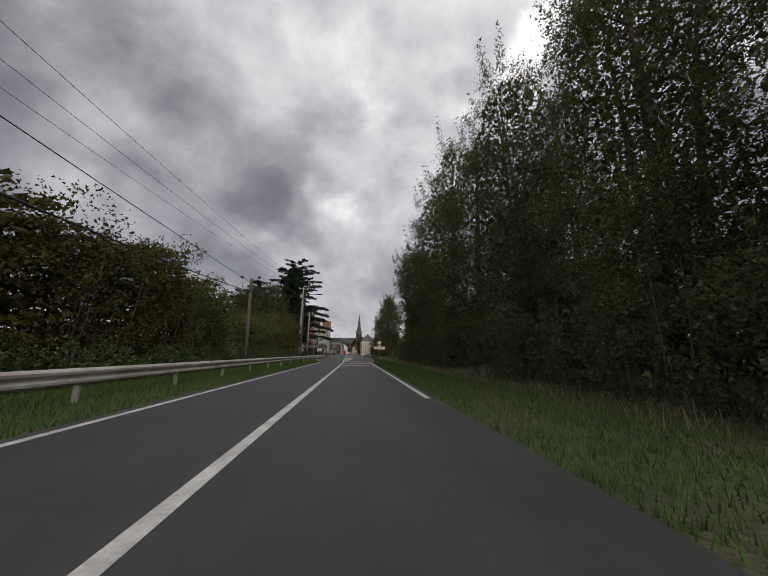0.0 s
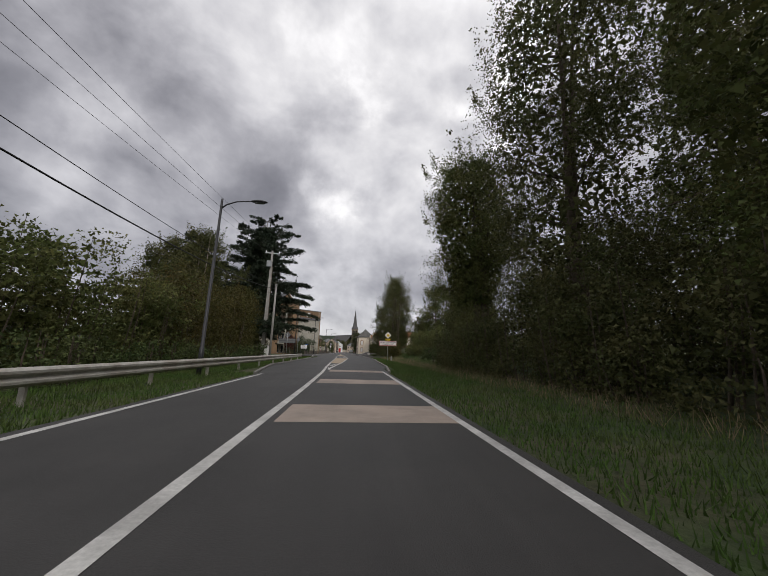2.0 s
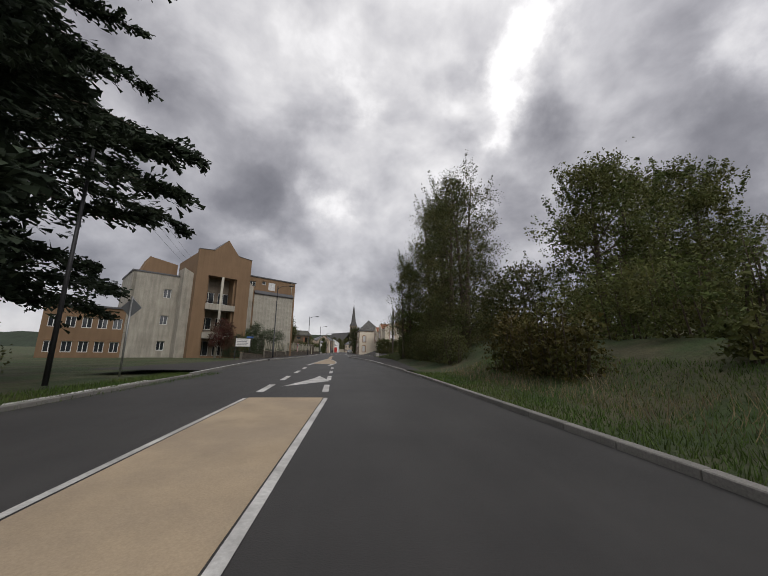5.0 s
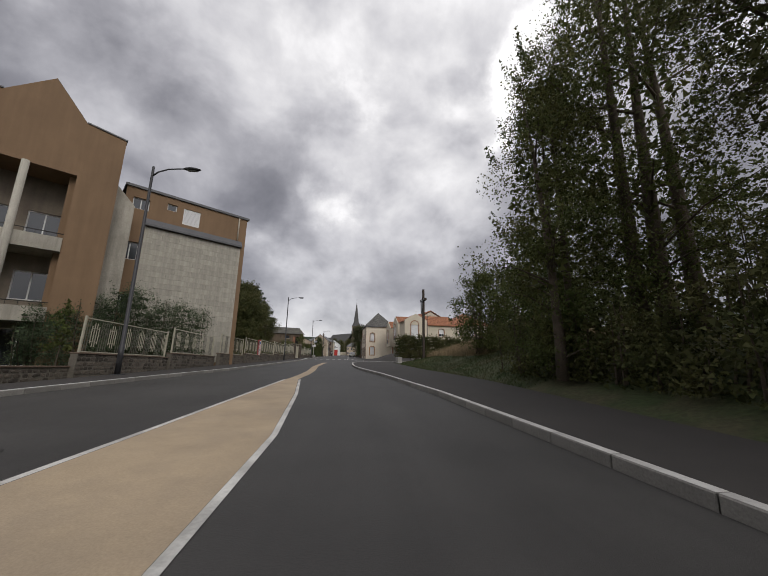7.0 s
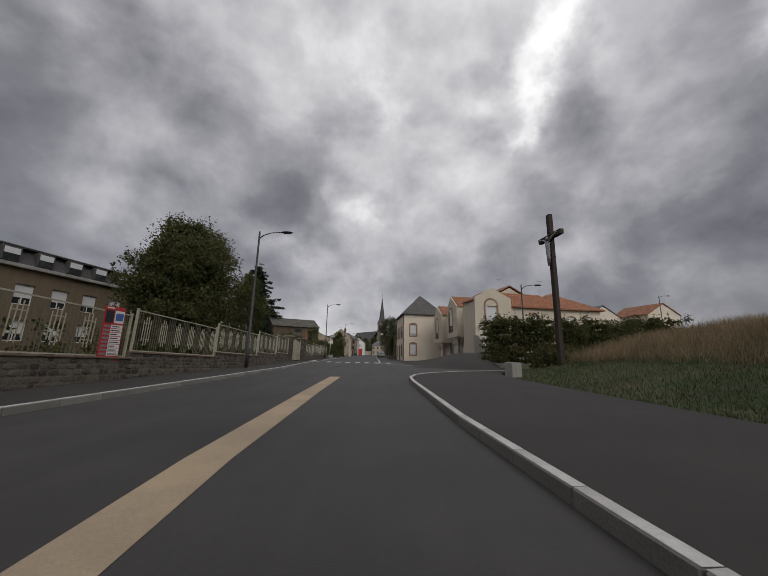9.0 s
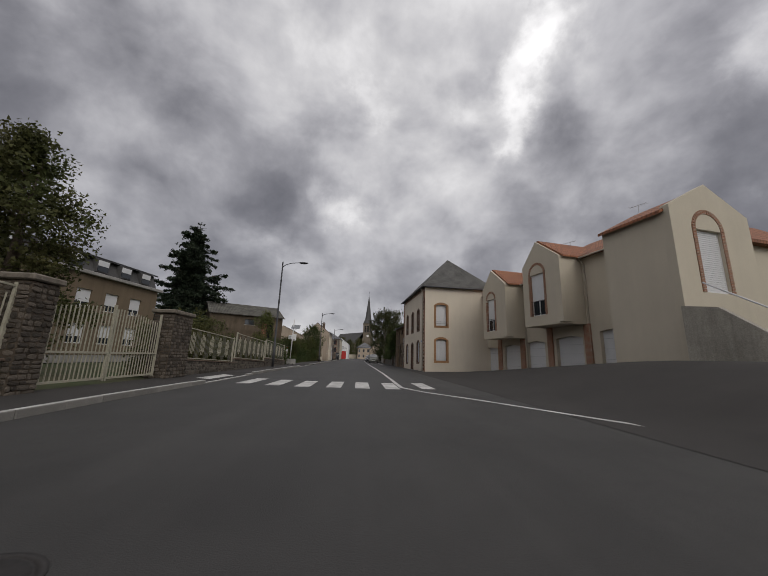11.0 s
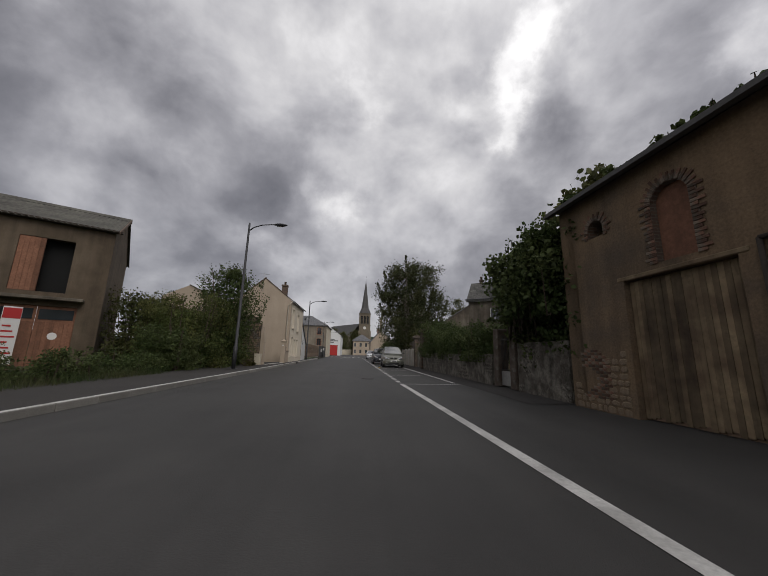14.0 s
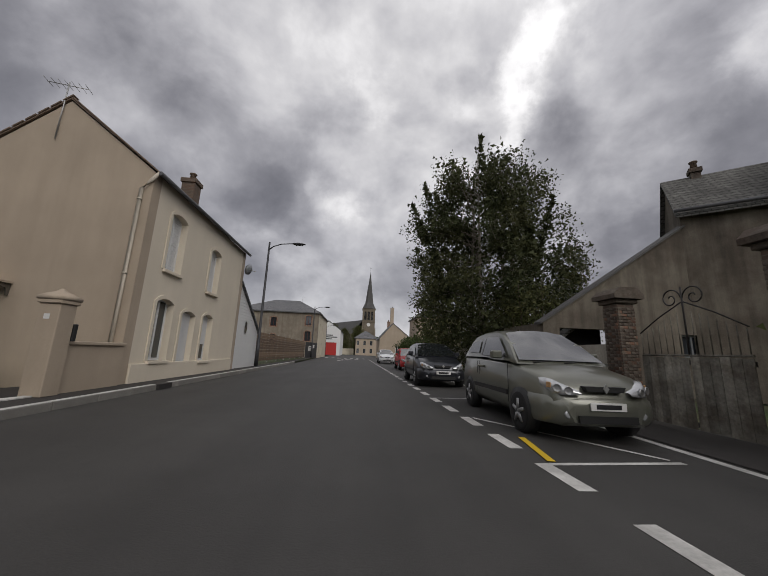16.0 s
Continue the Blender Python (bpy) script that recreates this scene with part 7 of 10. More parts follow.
part("diamond_edge", prism(B(), [(0, 3.05), (0.49, 3.54), (0, 4.03), (-0.49, 3.54)], "y", -0.012, 0.008), "sign_dark", dm)
ms = thing("marker_stone", "short pale kilometre stone in the grass", "marker stone", pose(5.75, 70.9, -0.05))
part("stone_body", box(B(), -0.1, -0.1, 0, 0.1, 0.1, 0.7, 0.03), "concrete", ms)

# backs of the signs facing the other way
bk = thing("road_sign", "grey back of a town exit sign and diamond", "road sign", pose(-9.0, 72.5, -0.1, 0, 0, -14))
part("post", tube(B(), [(0, 0, 0), (0, 0, 3.7)], 0.045, 10), "galva", bk)
part("sign_panel", box(B(), -1.25, 0.05, 2.15, 1.2, 0.08, 2.75, 0.01), "sign_grey", bk)
part("panel_rib", box(box(B(), -1.2, 0.02, 2.3, 1.15, 0.05, 2.36), -1.2, 0.02, 2.55, 1.15, 0.05, 2.61), "galva", bk)
part("diamond", prism(B(), [(0, 2.8), (0.46, 3.26), (0, 3.72), (-0.46, 3.26)], "y", 0.05, 0.075), "sign_grey", bk)
bk2 = thing("road_sign", "grey back of a small diamond sign", "road sign", pose(-9.3, 84.0, -0.05))
part("post", tube(B(), [(0, 0, 0), (0, 0, 3.4)], 0.04, 10), "galva", bk2)
part("diamond", prism(B(), [(0, 2.5), (0.42, 2.92), (0, 3.34), (-0.42, 2.92)], "y", 0.045, 0.07), "sign_grey", bk2)
slim = thing("sign_pole", "tall thin dark pole beside the pavement", "pole", pose(-9.2, 80.5, -0.05))
part("pole", tube(B(), [(0, 0, 0), (0, 0, 8.2)], [0.08, 0.05], 10), "lamp_paint", slim)
board = thing("site_board", "white site notice board on two posts", "notice board", pose(-11.3, 106.0, 0.0, 0, 0, 18))
for x in (-0.72, 0.72):
    part("post", box(B(), x - 0.04, -0.02, 0, x + 0.04, 0.06, 2.55), "lamp_paint", board)
bp = part("board_panel", box(B(), -0.72, -0.045, 1.45, 0.72, -0.021, 2.3, 0.008), "sign_white", board)
bm = B()
for k in range(4):
    box(bm, -0.62, -0.05, 2.12 - k * 0.17, 0.5 - 0.12 * (k % 2), -0.046, 2.18 - k * 0.17)
part("lettering_bar", bm, "sign_grey", bp)
part("name_plate", box(B(), 0.3, -0.045, 2.36, 1.0, -0.02, 2.55, 0.006), "sign_blue", board, "small dark blue name plate")

bnr = thing("red_banner", "red and white information board on the fence", "notice board", pose(-9.93, 135.0, 0.72, 0, 0, 82))
part("board_panel", box(B(), -0.36, -0.03, 0, 0.36, 0.0, 1.75, 0.006), "sign_red", bnr)
part("dark_picture", box(B(), -0.32, -0.036, 1.22, -0.04, -0.031, 1.62), "sign_dark", bnr, "dark printed picture")
part("white_panel", box(B(), 0.0, -0.036, 1.22, 0.33, -0.031, 1.62), "sign_white", bnr)
part("blue_picture", box(B(), 0.03, -0.042, 1.3, 0.3, -0.037, 1.54), "sign_blue", bnr)
part("heading_bar", box(B(), -0.3, -0.036, 1.68, -0.05, -0.031, 1.72), "sign_white", bnr)
for k in range(8):
    part("list_panel", box(B(), -0.08, -0.036, 0.18 + k * 0.125, 0.33, -0.031, 0.285 + k * 0.125), "sign_white", bnr)
    part("text_bar", box(B(), -0.05, -0.041, 0.215 + k * 0.125, 0.28 - 0.06 * (k % 3), -0.037, 0.245 + k * 0.125), "sign_dark", bnr)
    part("time_bar", box(B(), -0.32, -0.036, 0.20 + k * 0.125, -0.11, -0.031, 0.27 + k * 0.125), "sign_grey", bnr)
bnr2 = thing("red_banner", "red and white information board by the barn", "notice board", pose(-13.1, 199.1, 0.55, 0, 0, 55))
part("board_panel", box(B(), -0.2, -0.03, 0, 0.2, 0.0, 1.7, 0.006), "sign_white", bnr2)
part("red_panel", box(B(), -0.19, -0.036, 1.35, 0.19, -0.031, 1.66), "sign_red", bnr2)
for k in range(6):
    part("text_bar", box(B(), -0.15, -0.036, 0.3 + k * 0.16, 0.15 - 0.06 * (k % 3), -0.031, 0.35 + k * 0.16), "sign_red", bnr2)
for x in (-0.14, 0.14):
    part("stake", box(B(), x - 0.03, 0.002, -0.45, x + 0.03, 0.05, 1.0), "wood", bnr2)

# temporary speed display on a concrete block
sp = thing("speed_display", "grey radar speed display on a steel mast with solar panel", "speed display", pose(-9.95, 186.5, 0.0, 0, 1.5, 0))
part("mast", tube(B(), [(0, 0, 0.75), (0, 0, 4.95)], 0.055, 12), "sign_white", sp, "white painted steel mast")
dsp = part("display_case", box(B(), -0.42, -0.1, 2.8, -0.06, 0.08, 3.2, 0.02), "sign_white", sp, "white louvred battery case")
for k in range(5):
    part("louvre", box(B(), -0.40, -0.112, 2.85 + k * 0.065, -0.09, -0.1, 2.88 + k * 0.065), "sign_grey", dsp)
nb = part("number_panel", box(B(), 0.06, -0.1, 2.68, 0.42, -0.07, 3.36, 0.02), "sign_white", sp, "white rounded number panel")
text_mesh("24", 0.2, "sign_dark", nb, pose(0.2, -0.103, 2.78))
slr = part("solar_panel", box(B(), -0.2, -0.35, 0, 0.7, 0.35, 0.04), "sign_grey", sp, "tilted solar panel")
slr.matrix_local = pose(0, 0, 4.15, 38, 0, 0)
for k in range(3):
    part("cell_line", box(B(), -0.18, -0.3 + k * 0.22, -0.006, 0.68, -0.28 + k * 0.22, -0.001), "sign_white", slr)
part("panel_frame", tube(tube(B(), [(0.0, 0, 3.7), (0.1, 0, 3.75), (0.55, 0.2, 4.2)], 0.025, 6), [(0.0, 0, 4.3), (0.5, -0.2, 3.95)], 0.025, 6), "galva", sp)
blk = thing("concrete_block", "grey concrete ballast block with forklift slots", "concrete block", pose(-9.85, 186.7, 0.12, 0, 0, 6) @ Matrix.Diagonal((0.74, 0.74, 0.8, 1)))
bm = prism(B(), [(-0.62, 0.12), (-0.62, 0.6), (-0.5, 0.72), (0.5, 0.72), (0.62, 0.6), (0.62, 0.12)], "y", -0.5, 0.5)
for a, b in ((-0.62, -0.42), (-0.12, 0.12), (0.42, 0.62)):
    box(bm, a, -0.5, 0, b, 0.5, 0.118)
part("block_body", bm, "concrete", blk)


# ---------------------------------------------------------------- fence on its stone wall
def fence_section(x, y0, y1, z0, z1, name="railing", dx=0.0):
    """One panel of railings: two posts, two rails and grouped bars."""
    ln = y1 - y0
    f = thing("railing", "cream painted steel railing panel on the stone wall", "railing", pose(x, y0, 0.13, -2.2, 0, math.degrees(math.atan2(-dx, ln))), "railings along the pavement")
    for y in (0.04, ln - 0.04):
        part("post", box(B(), -0.035, y - 0.035, z0 - 0.05, 0.035, y + 0.035, z1 + 0.04), "fence_paint", f)
    for z in (z0 + 0.08, z1 - 0.04):
        part("rail", box(B(), -0.02, 0.075, z - 0.02, 0.02, ln - 0.075, z + 0.02), "fence_paint", f)
    h = z1 - z0 - 0.17
    if round(h, 2) not in BAR:
        BAR[round(h, 2)] = [finish(box(B(), -w, -w, a * h, w, w, b * h), "bar", mat) for w, a, b, mat in
                            ((0.009, 0.0, 1.0, "fence_bar"), (0.011, 0.14, 0.90, "fence_paint"), (0.011, 0.24, 0.80, "fence_paint"))]
        BAR[round(h, 2)].append(finish(box(B(), -0.012, -0.16, -0.012, 0.012, 0.16, 0.012), "tie", "fence_paint"))
    plain, tall_, short_, tie = BAR[round(h, 2)]
    # plain bars, and every metre a pale motif of four staggered bars held by ties
    n = max(int((ln - 0.3) / 0.125), 2)
    for k in range(n):
        y = 0.2 + k * (ln - 0.4) / (n - 1)
        piece("bar", (plain, plain, short_, tall_, tall_, short_, plain, plain)[k % 8], f, pose(0, y, z0 + 0.105))
        if k % 8 == 3 and k + 2 < n:
            for share in (0.3, 0.72):
                piece("tie", tie, f, pose(0, y + 0.5 * (ln - 0.4) / (n - 1), z0 + 0.105 + share * h))
    return f


BAR = {}
fences = [(-10.55, 112.3, 118.3), (-10.45, 118.7, 124.5), (-10.1, 124.9, 130.2), (-10.0, 130.5, 135.8), (-10.0, 136.0, 142.1), (-10.05, 142.3, 148.6), (-10.1, 148.9, 153.4), (-10.15, 153.7, 157.6)]
for k, (x, a, b) in enumerate(fences):
    fence_section(x, a, b, 0.86 + 0.0 * k, 2.30 + 0.03 * k, dx=0.0)
for a, b, z1 in ((165.2, 170.9, 2.12), (171.2, 177.6, 2.28), (177.9, 184.7, 2.2)):
    fence_section(-10.25, a, b, 0.66, z1)
FENCE_WALLS = [(-10.75, 104.0, 112.2, 0.62)] + [(x, a - 0.15, b + 0.15, 0.82) for x, a, b in fences] + [(-10.25, 165.1, 171.05, 0.60), (-10.25, 171.05, 177.75, 0.60), (-10.25, 177.75, 185.0, 0.60)]
walls = []
for x, a, b, h in FENCE_WALLS:
    w = thing("stone_wall", "low dark rubble stone wall with thin brown coping", "wall", pose(x, a, 0.22, -2.2, 0, 0))
    part("wall_core", box(B(), -0.13, 0.0, -0.3, 0.13, b - a, h - 0.06), "stone_joint", w)
    n = int((b - a) / 1.6) + 1
    for k in range(n):
        y0, y1 = (b - a) * k / n, (b - a) * (k + 1) / n - 0.008
        part("coping", box(B(), -0.18, y0, h - 0.06, 0.18, y1, h, 0.012), "tile_brown", w)
    walls.append((w, b - a, h))

# school gate and pillars
sgt = thing("double_gate", "cream barred steel double gate", "gate", pose(-10.2, 158.4, 0.15, 0, 0, 90))
for k in range(2):
    g = part("gate_leaf", box(box(B(), k * 2.4, -0.03, 0.1, k * 2.4 + 2.36, 0.03, 0.16), k * 2.4, -0.03, 0.85, k * 2.4 + 2.36, 0.03, 0.91), "fence_paint", sgt)
    for j in range(17):
        x = k * 2.4 + 0.06 + j * 0.14
        part("bar", box(B(), x - 0.012, -0.012, 0.161, x + 0.012, 0.012, 2.0 + 0.25 * math.sin(math.pi * ((j + 17 * k) / 33))), "fence_paint", g)
    part("gate_stile", box(box(B(), k * 2.4, -0.035, 0.05, k * 2.4 + 0.06, 0.035, 2.2), k * 2.4 + 2.3, -0.035, 0.05, k * 2.4 + 2.36, 0.035, 2.35), "fence_paint", g)
for y in (158.0, 164.1):
    p = thing("gate_pillar", "square dark rubble stone gate pillar", "gate pillar", pose(-10.25, y, 0.1))
    RUBBLE += [(p, pose(0.402, -0.72 if y > 160 else -0.35, 0), 1.44 if y > 160 else 0.7, 2.45), (p, pose(-0.4, -0.722 if y > 160 else -0.352, 0, 0, 0, -90), 0.8, 2.45)]
    part("shaft", box(B(), -0.4, -0.72 if y > 160 else -0.35, 0, 0.4, 0.72 if y > 160 else 0.35, 2.5, 0.03), "mud_wall", p)
    part("cap", box(B(), -0.48, -0.8 if y > 160 else -0.42, 2.5, 0.48, 0.8 if y > 160 else 0.42, 2.65, 0.03), "stone_far", p)

# ---------------------------------------------------------------- front yard of the gable house
ruin = thing("ruined_wall", "broken brown rubble wall overgrown with ivy", "wall", pose(-9.7, 213.0, 0.1))
part("wall_core", prism(B(), [(-3.4, 0), (0.0, 0), (0.0, 2.5), (-0.12, 2.72), (-0.12, 3.02), (-0.42, 3.05), (-0.45, 3.45), (-0.8, 3.55), (-2.2, 3.62), (-3.4, 3.3)], "y", 0.2, 0.75), "mud_wall", ruin)
part("wall_post", prism(B(), [(0.002, 0), (0.3, 0), (0.24, 1.9), (0.10, 2.75), (0.002, 2.55)], "y", 0.16, 0.62), "cream_dark", ruin, "pale rendered end of the wall")
mb = thing("meter_cabinet", "small pale meter cabinet beside the wall", "cabinet", pose(-10.2, 212.45, 0.12))
part("cabinet_body", box(B(), 0.35, 0.05, 0, 0.78, 0.40, 0.74, 0.02), "beige", mb)
part("cabinet_lid", box(B(), 0.33, 0.03, 0.74, 0.80, 0.42, 0.78, 0.01), "beige", mb)
part("cabinet_door", box(B(), 0.39, 0.035, 0.1, 0.74, 0.05, 0.69), "beige", mb)
solid("yard_kerb", box(B(), -0.07, 0, 0.0, 0.07, 4.0, 0.035, 0.008), "white_paint", "pale concrete edging across the yard entrance", "kerb", m=pose(-9.3, 213.5, 0.12, 0, 0, -5))
gp = thing("gate_pillar", "cream rendered gate pillar with pointed cap", "gate pillar", pose(-8.95, 217.65, 0.12))
part("shaft", box(B(), -0.19, -0.19, 0, 0.19, 0.19, 1.72, 0.015), "cream_dark", gp)
part("neck", box(B(), -0.225, -0.225, 1.72, 0.225, 0.225, 1.80, 0.015), "cream_dark", gp)
cap_ = lathe(B(), [(0.33, 1.80), (0.33, 1.86), (0.2, 1.93), (0.09, 1.97), (0.03, 2.03)], 4)
part("cap", bmesh_turn(cap_, 45), "cream_dark", gp, "moulded pyramid cap")
part("letter_box", box(B(), -0.06, 0.20, 1.02, 0.2, 0.30, 1.36, 0.01), "black", gp, "black letter box")
part("number_plate", box(B(), -0.06, -0.202, 1.42, 0.04, -0.191, 1.52), "sign_white", gp)
lw_ = thing("low_wall", "low stained cream rendered front wall", "wall", pose(-8.98, 217.86, 0.12))
part("wall_body", box(B(), -0.10, 0, 0, 0.10, 1.72, 0.95), "cream_dark", lw_)
part("coping", box(B(), -0.15, 0.0, 0.95, 0.15, 1.72, 1.03, 0.015), "cream_dark", lw_)

# ---------------------------------------------------------------- plants
def leaf_mesh(name, centres, size, mat, seed, shape=0.62, sides=3, axis=None):
    """Many small leaves round the given places: pointed, or for large leaves with a rounder outline. axis: the way that each one points."""
    rng = np.random.default_rng(seed)
    n = len(centres)
    a = rng.normal(size=(n, 3)) * (1.0 if axis is None else 0.28)
    a += 0 if axis is None else axis
    a /= np.linalg.norm(a, axis=1, keepdims=True)
    b = np.cross(a, rng.normal(size=(n, 3)))
    b /= np.linalg.norm(b, axis=1, keepdims=True)
    up_ = np.cross(a, b)
    s = np.reshape(size, (-1, 1)) * rng.uniform(0.55, 1.35, (n, 1))
    rim = []
    for k in range(sides):
        c_, s_ = -math.cos(math.tau * k / sides), math.sin(math.tau * k / sides)
        rim.append(centres + a * s * 0.5 * c_ + b * s * shape * 0.5 * s_ * (1.25 - 0.2 * c_) + up_ * s * 0.12 * abs(s_))
    v = np.stack(rim, 1).reshape(-1, 3)
    me = bpy.data.meshes.new(name)
    me.vertices.add(sides * n)
    me.vertices.foreach_set("co", v.astype(np.float32).ravel())
    me.loops.add(sides * n)
    me.loops.foreach_set("vertex_index", np.arange(sides * n, dtype=np.int32))
    me.polygons.add(n)
    me.polygons.foreach_set("loop_start", np.arange(0, sides * n, sides, dtype=np.int32))
    me.update(calc_edges=True)
    me.materials.append(M[mat])
    return me


def puffs(rng, cen, rad, n, flat=0.8, weight=None, per=11):
    """Places for n leaves: sprays of leaves along short twigs that spread from the middle of each puff."""
    cen, rad = np.asarray(cen), np.asarray(rad)
    w = rad ** 2 if weight is None else weight
    m = max(n // per, 1)
    pick = rng.choice(len(cen), m, p=w / w.sum())
    d = rng.normal(size=(m, 3))
    d /= np.linalg.norm(d, axis=1, keepdims=True)
    d[:, 2] = d[:, 2] * flat + 0.12
    r = rad[pick][:, None] * rng.uniform(0.4, 1.02, (m, 1)) * np.where(rng.uniform(size=(m, 1)) < 0.06, 1.35, 1.0)
    side = rng.normal(size=(m, 3)) * 0.55
    twig = rng.integers(0, m, n)
    u = rng.uniform(0.0, 1.0, (n, 1))
    reach = 0.35 + 0.65 * u ** 0.8
    pos = cen[pick][twig] + (d * r)[twig] * reach + (side * r)[twig] * (reach - 0.35) * 0.6
    pos[:, 2:3] -= 0.16 * r[twig] * u * u
    pos += rng.normal(size=(n, 3)) * np.minimum(0.13 * rad[pick][twig][:, None], 0.085)
    # the rest fill the puffs
    k = n // 2
    fill = rng.choice(len(cen), k, p=w / w.sum())
    out_ = rng.normal(size=(k, 3))
    out_ /= np.linalg.norm(out_, axis=1, keepdims=True)
    pos[:k] = cen[fill] + out_ * rad[fill][:, None] * rng.uniform(0.05, 1.0, (k, 1)) ** 0.45 * np.array([1, 1, flat])
    return pos


def tree(name, label, seed, height, radius, base=0.12, leaves=9000, size=0.26, leaf="leaf_mid", bark="bark", trunk=0.22, stems=1, clumps=46, tall=1.0, category="tree", peak=0.45, top=0.35, dense=1.0, shoots=0, spray=0.28, sides=3, plumes=0):
    """A tapered trunk with limbs, and leaves gathered in uneven puffs round the twigs."""
    rng = np.random.default_rng(seed)
    leaves, size = int(leaves * (1.35 if sides == 3 else 0.87)), size * (0.97 if sides == 3 else 1.05)
    ob = thing(name, label, category)
    bm = B()
    low = height * base
    cen, rad = [], []
    puff = 0.30 * radius * min(1.0, (46 / clumps) ** 0.33) + 0.12

    def reach_at(u):
        """Crown radius at the share u of its height: widest at peak, narrower on top."""
        if u < peak:
            return radius * (0.62 + 0.38 * math.sin(math.pi * 0.5 * u / peak))
        k = (u - peak) / (1 - peak)
        return radius * (top + (1 - top) * math.cos(math.pi * 0.5 * k) ** 0.8)

    for k in range(stems):
        off = rng.uniform(-0.5, 0.5, 2) * (radius * 0.5 if stems > 1 else 0.05)
        lean = rng.uniform(-0.10, 0.10, 2) * min(height, 2.4 * radius)
        pts = [Vector((off[0] + lean[0] * u * u, off[1] + lean[1] * u * u, height * 0.93 * u)) for u in (0, 0.12, 0.3, 0.5, 0.72, 1.0)]
        tube(bm, pts, [trunk * f for f in (1.25, 1.0, 0.8, 0.6, 0.38, 0.12)], 8)
        for j in range(max(5, clumps // (2 * stems))):
            u = rng.uniform(max(base, 0.08), 0.92)
            i = min(int(u * 5), 4)
            p = pts[i].lerp(pts[i + 1], u * 5 - i)
            ang = rng.uniform(0, math.tau)
            reach = reach_at(u) * rng.uniform(0.5, 0.86)
            q = p + Vector((math.cos(ang) * reach, math.sin(ang) * reach, reach * rng.uniform(0.1, 0.6)))
            q.z = min(q.z, height * 0.97)
            mid_ = p.lerp(q, 0.5) + Vector((0, 0, reach * 0.1))
            tube(bm, [p, mid_, q], [trunk * 0.26, trunk * 0.15, trunk * 0.04], 5, cap=False)
            cen += [q, mid_.lerp(q, 0.4)]
            rad += [puff * rng.uniform(0.7, 1.15), puff * rng.uniform(0.6, 0.95)]
    part("trunk", bm, bark, ob)
    for k in range(clumps):
        u = (k + rng.uniform(0, 1)) / clumps
        z = low + (height - low) * u
        ang, rr = rng.uniform(0, math.tau), max(reach_at(u) - puff * 0.8, 0.1) * math.sqrt(rng.uniform(0.25, 1.0))
        rr *= 1 + 0.22 * noise.noise((ang * 1.3, z * 0.35, seed))
        if plumes:
            # upright sprays side by side, each with a top of its own
            j = k % plumes
            turn, tip = j * 2.4 + seed, 0.88 + 0.12 * (((j * 7) % plumes) / max(plumes - 1, 1))
            z = low + (height * tip - low) * u
            out_ = radius * (0.0 if j == 0 else 0.55) * (0.75 + 0.4 * math.sin(math.pi * u))
            rr *= 0.46 * (1.0 - 0.5 * u ** 3)
            cen.append(Vector((math.cos(turn) * out_ + math.cos(ang) * rr, math.sin(turn) * out_ + math.sin(ang) * rr, z)))
        else:
            cen.append(Vector((math.cos(ang) * rr, math.sin(ang) * rr, min(z, height - puff * 0.6))))
        rad.append(puff * rng.uniform(0.65, 1.2))
    # loose shoots that break the outline
    for k in range(shoots):
        u = rng.uniform(0.35, 0.84 if plumes else 1.0)
        ang = rng.uniform(0, math.tau)
        r0 = reach_at(u) * rng.uniform(0.5, 0.95)
        z0 = low + (height - low) * u
        span = height * rng.uniform(0.06, 0.14)
        for j in range(6):
            f = j / 5
            cen.append(Vector((math.cos(ang) * (r0 + 0.35 * span * f), math.sin(ang) * (r0 + 0.35 * span * f), z0 + span * f)))
            rad.append(0.34 * puff * (1.0 - 0.6 * f))
    cen = np.array([tuple(c) for c in cen])
    pos = puffs(rng, cen, np.array(rad), leaves, weight=np.array(rad) ** 1.6)
    pos[:, 2] = np.clip(pos[:, 2], 0.1, None)
    # large shaded sprays deep inside the crown
    n_in = int(leaves * 0.08 * dense)
    u = rng.uniform(0, 0.95, n_in)
    rr = np.array([max(reach_at(v) - puff, 0.1) for v in u]) * np.sqrt(rng.uniform(0, 0.7, n_in))
    ang = rng.uniform(0, math.tau, n_in)
    deep_ = np.stack([np.cos(ang) * rr, np.sin(ang) * rr, low + 0.3 + (height - low) * u * 0.97], 1)
    if plumes:
        pick = rng.integers(0, len(cen), n_in)
        deep_ = cen[pick] * (0.94, 0.94, 1.0) + rng.normal(size=(n_in, 3)) * np.array(rad)[pick, None] * (0.42, 0.42, 0.6)
    me = leaf_mesh("crown", np.concatenate([pos, deep_]), np.concatenate([np.full(leaves, size), np.full(n_in, max(size * 1.8, spray))]), leaf, seed + 7, sides=sides)
    part("crown", me, leaf, ob)
    return ob


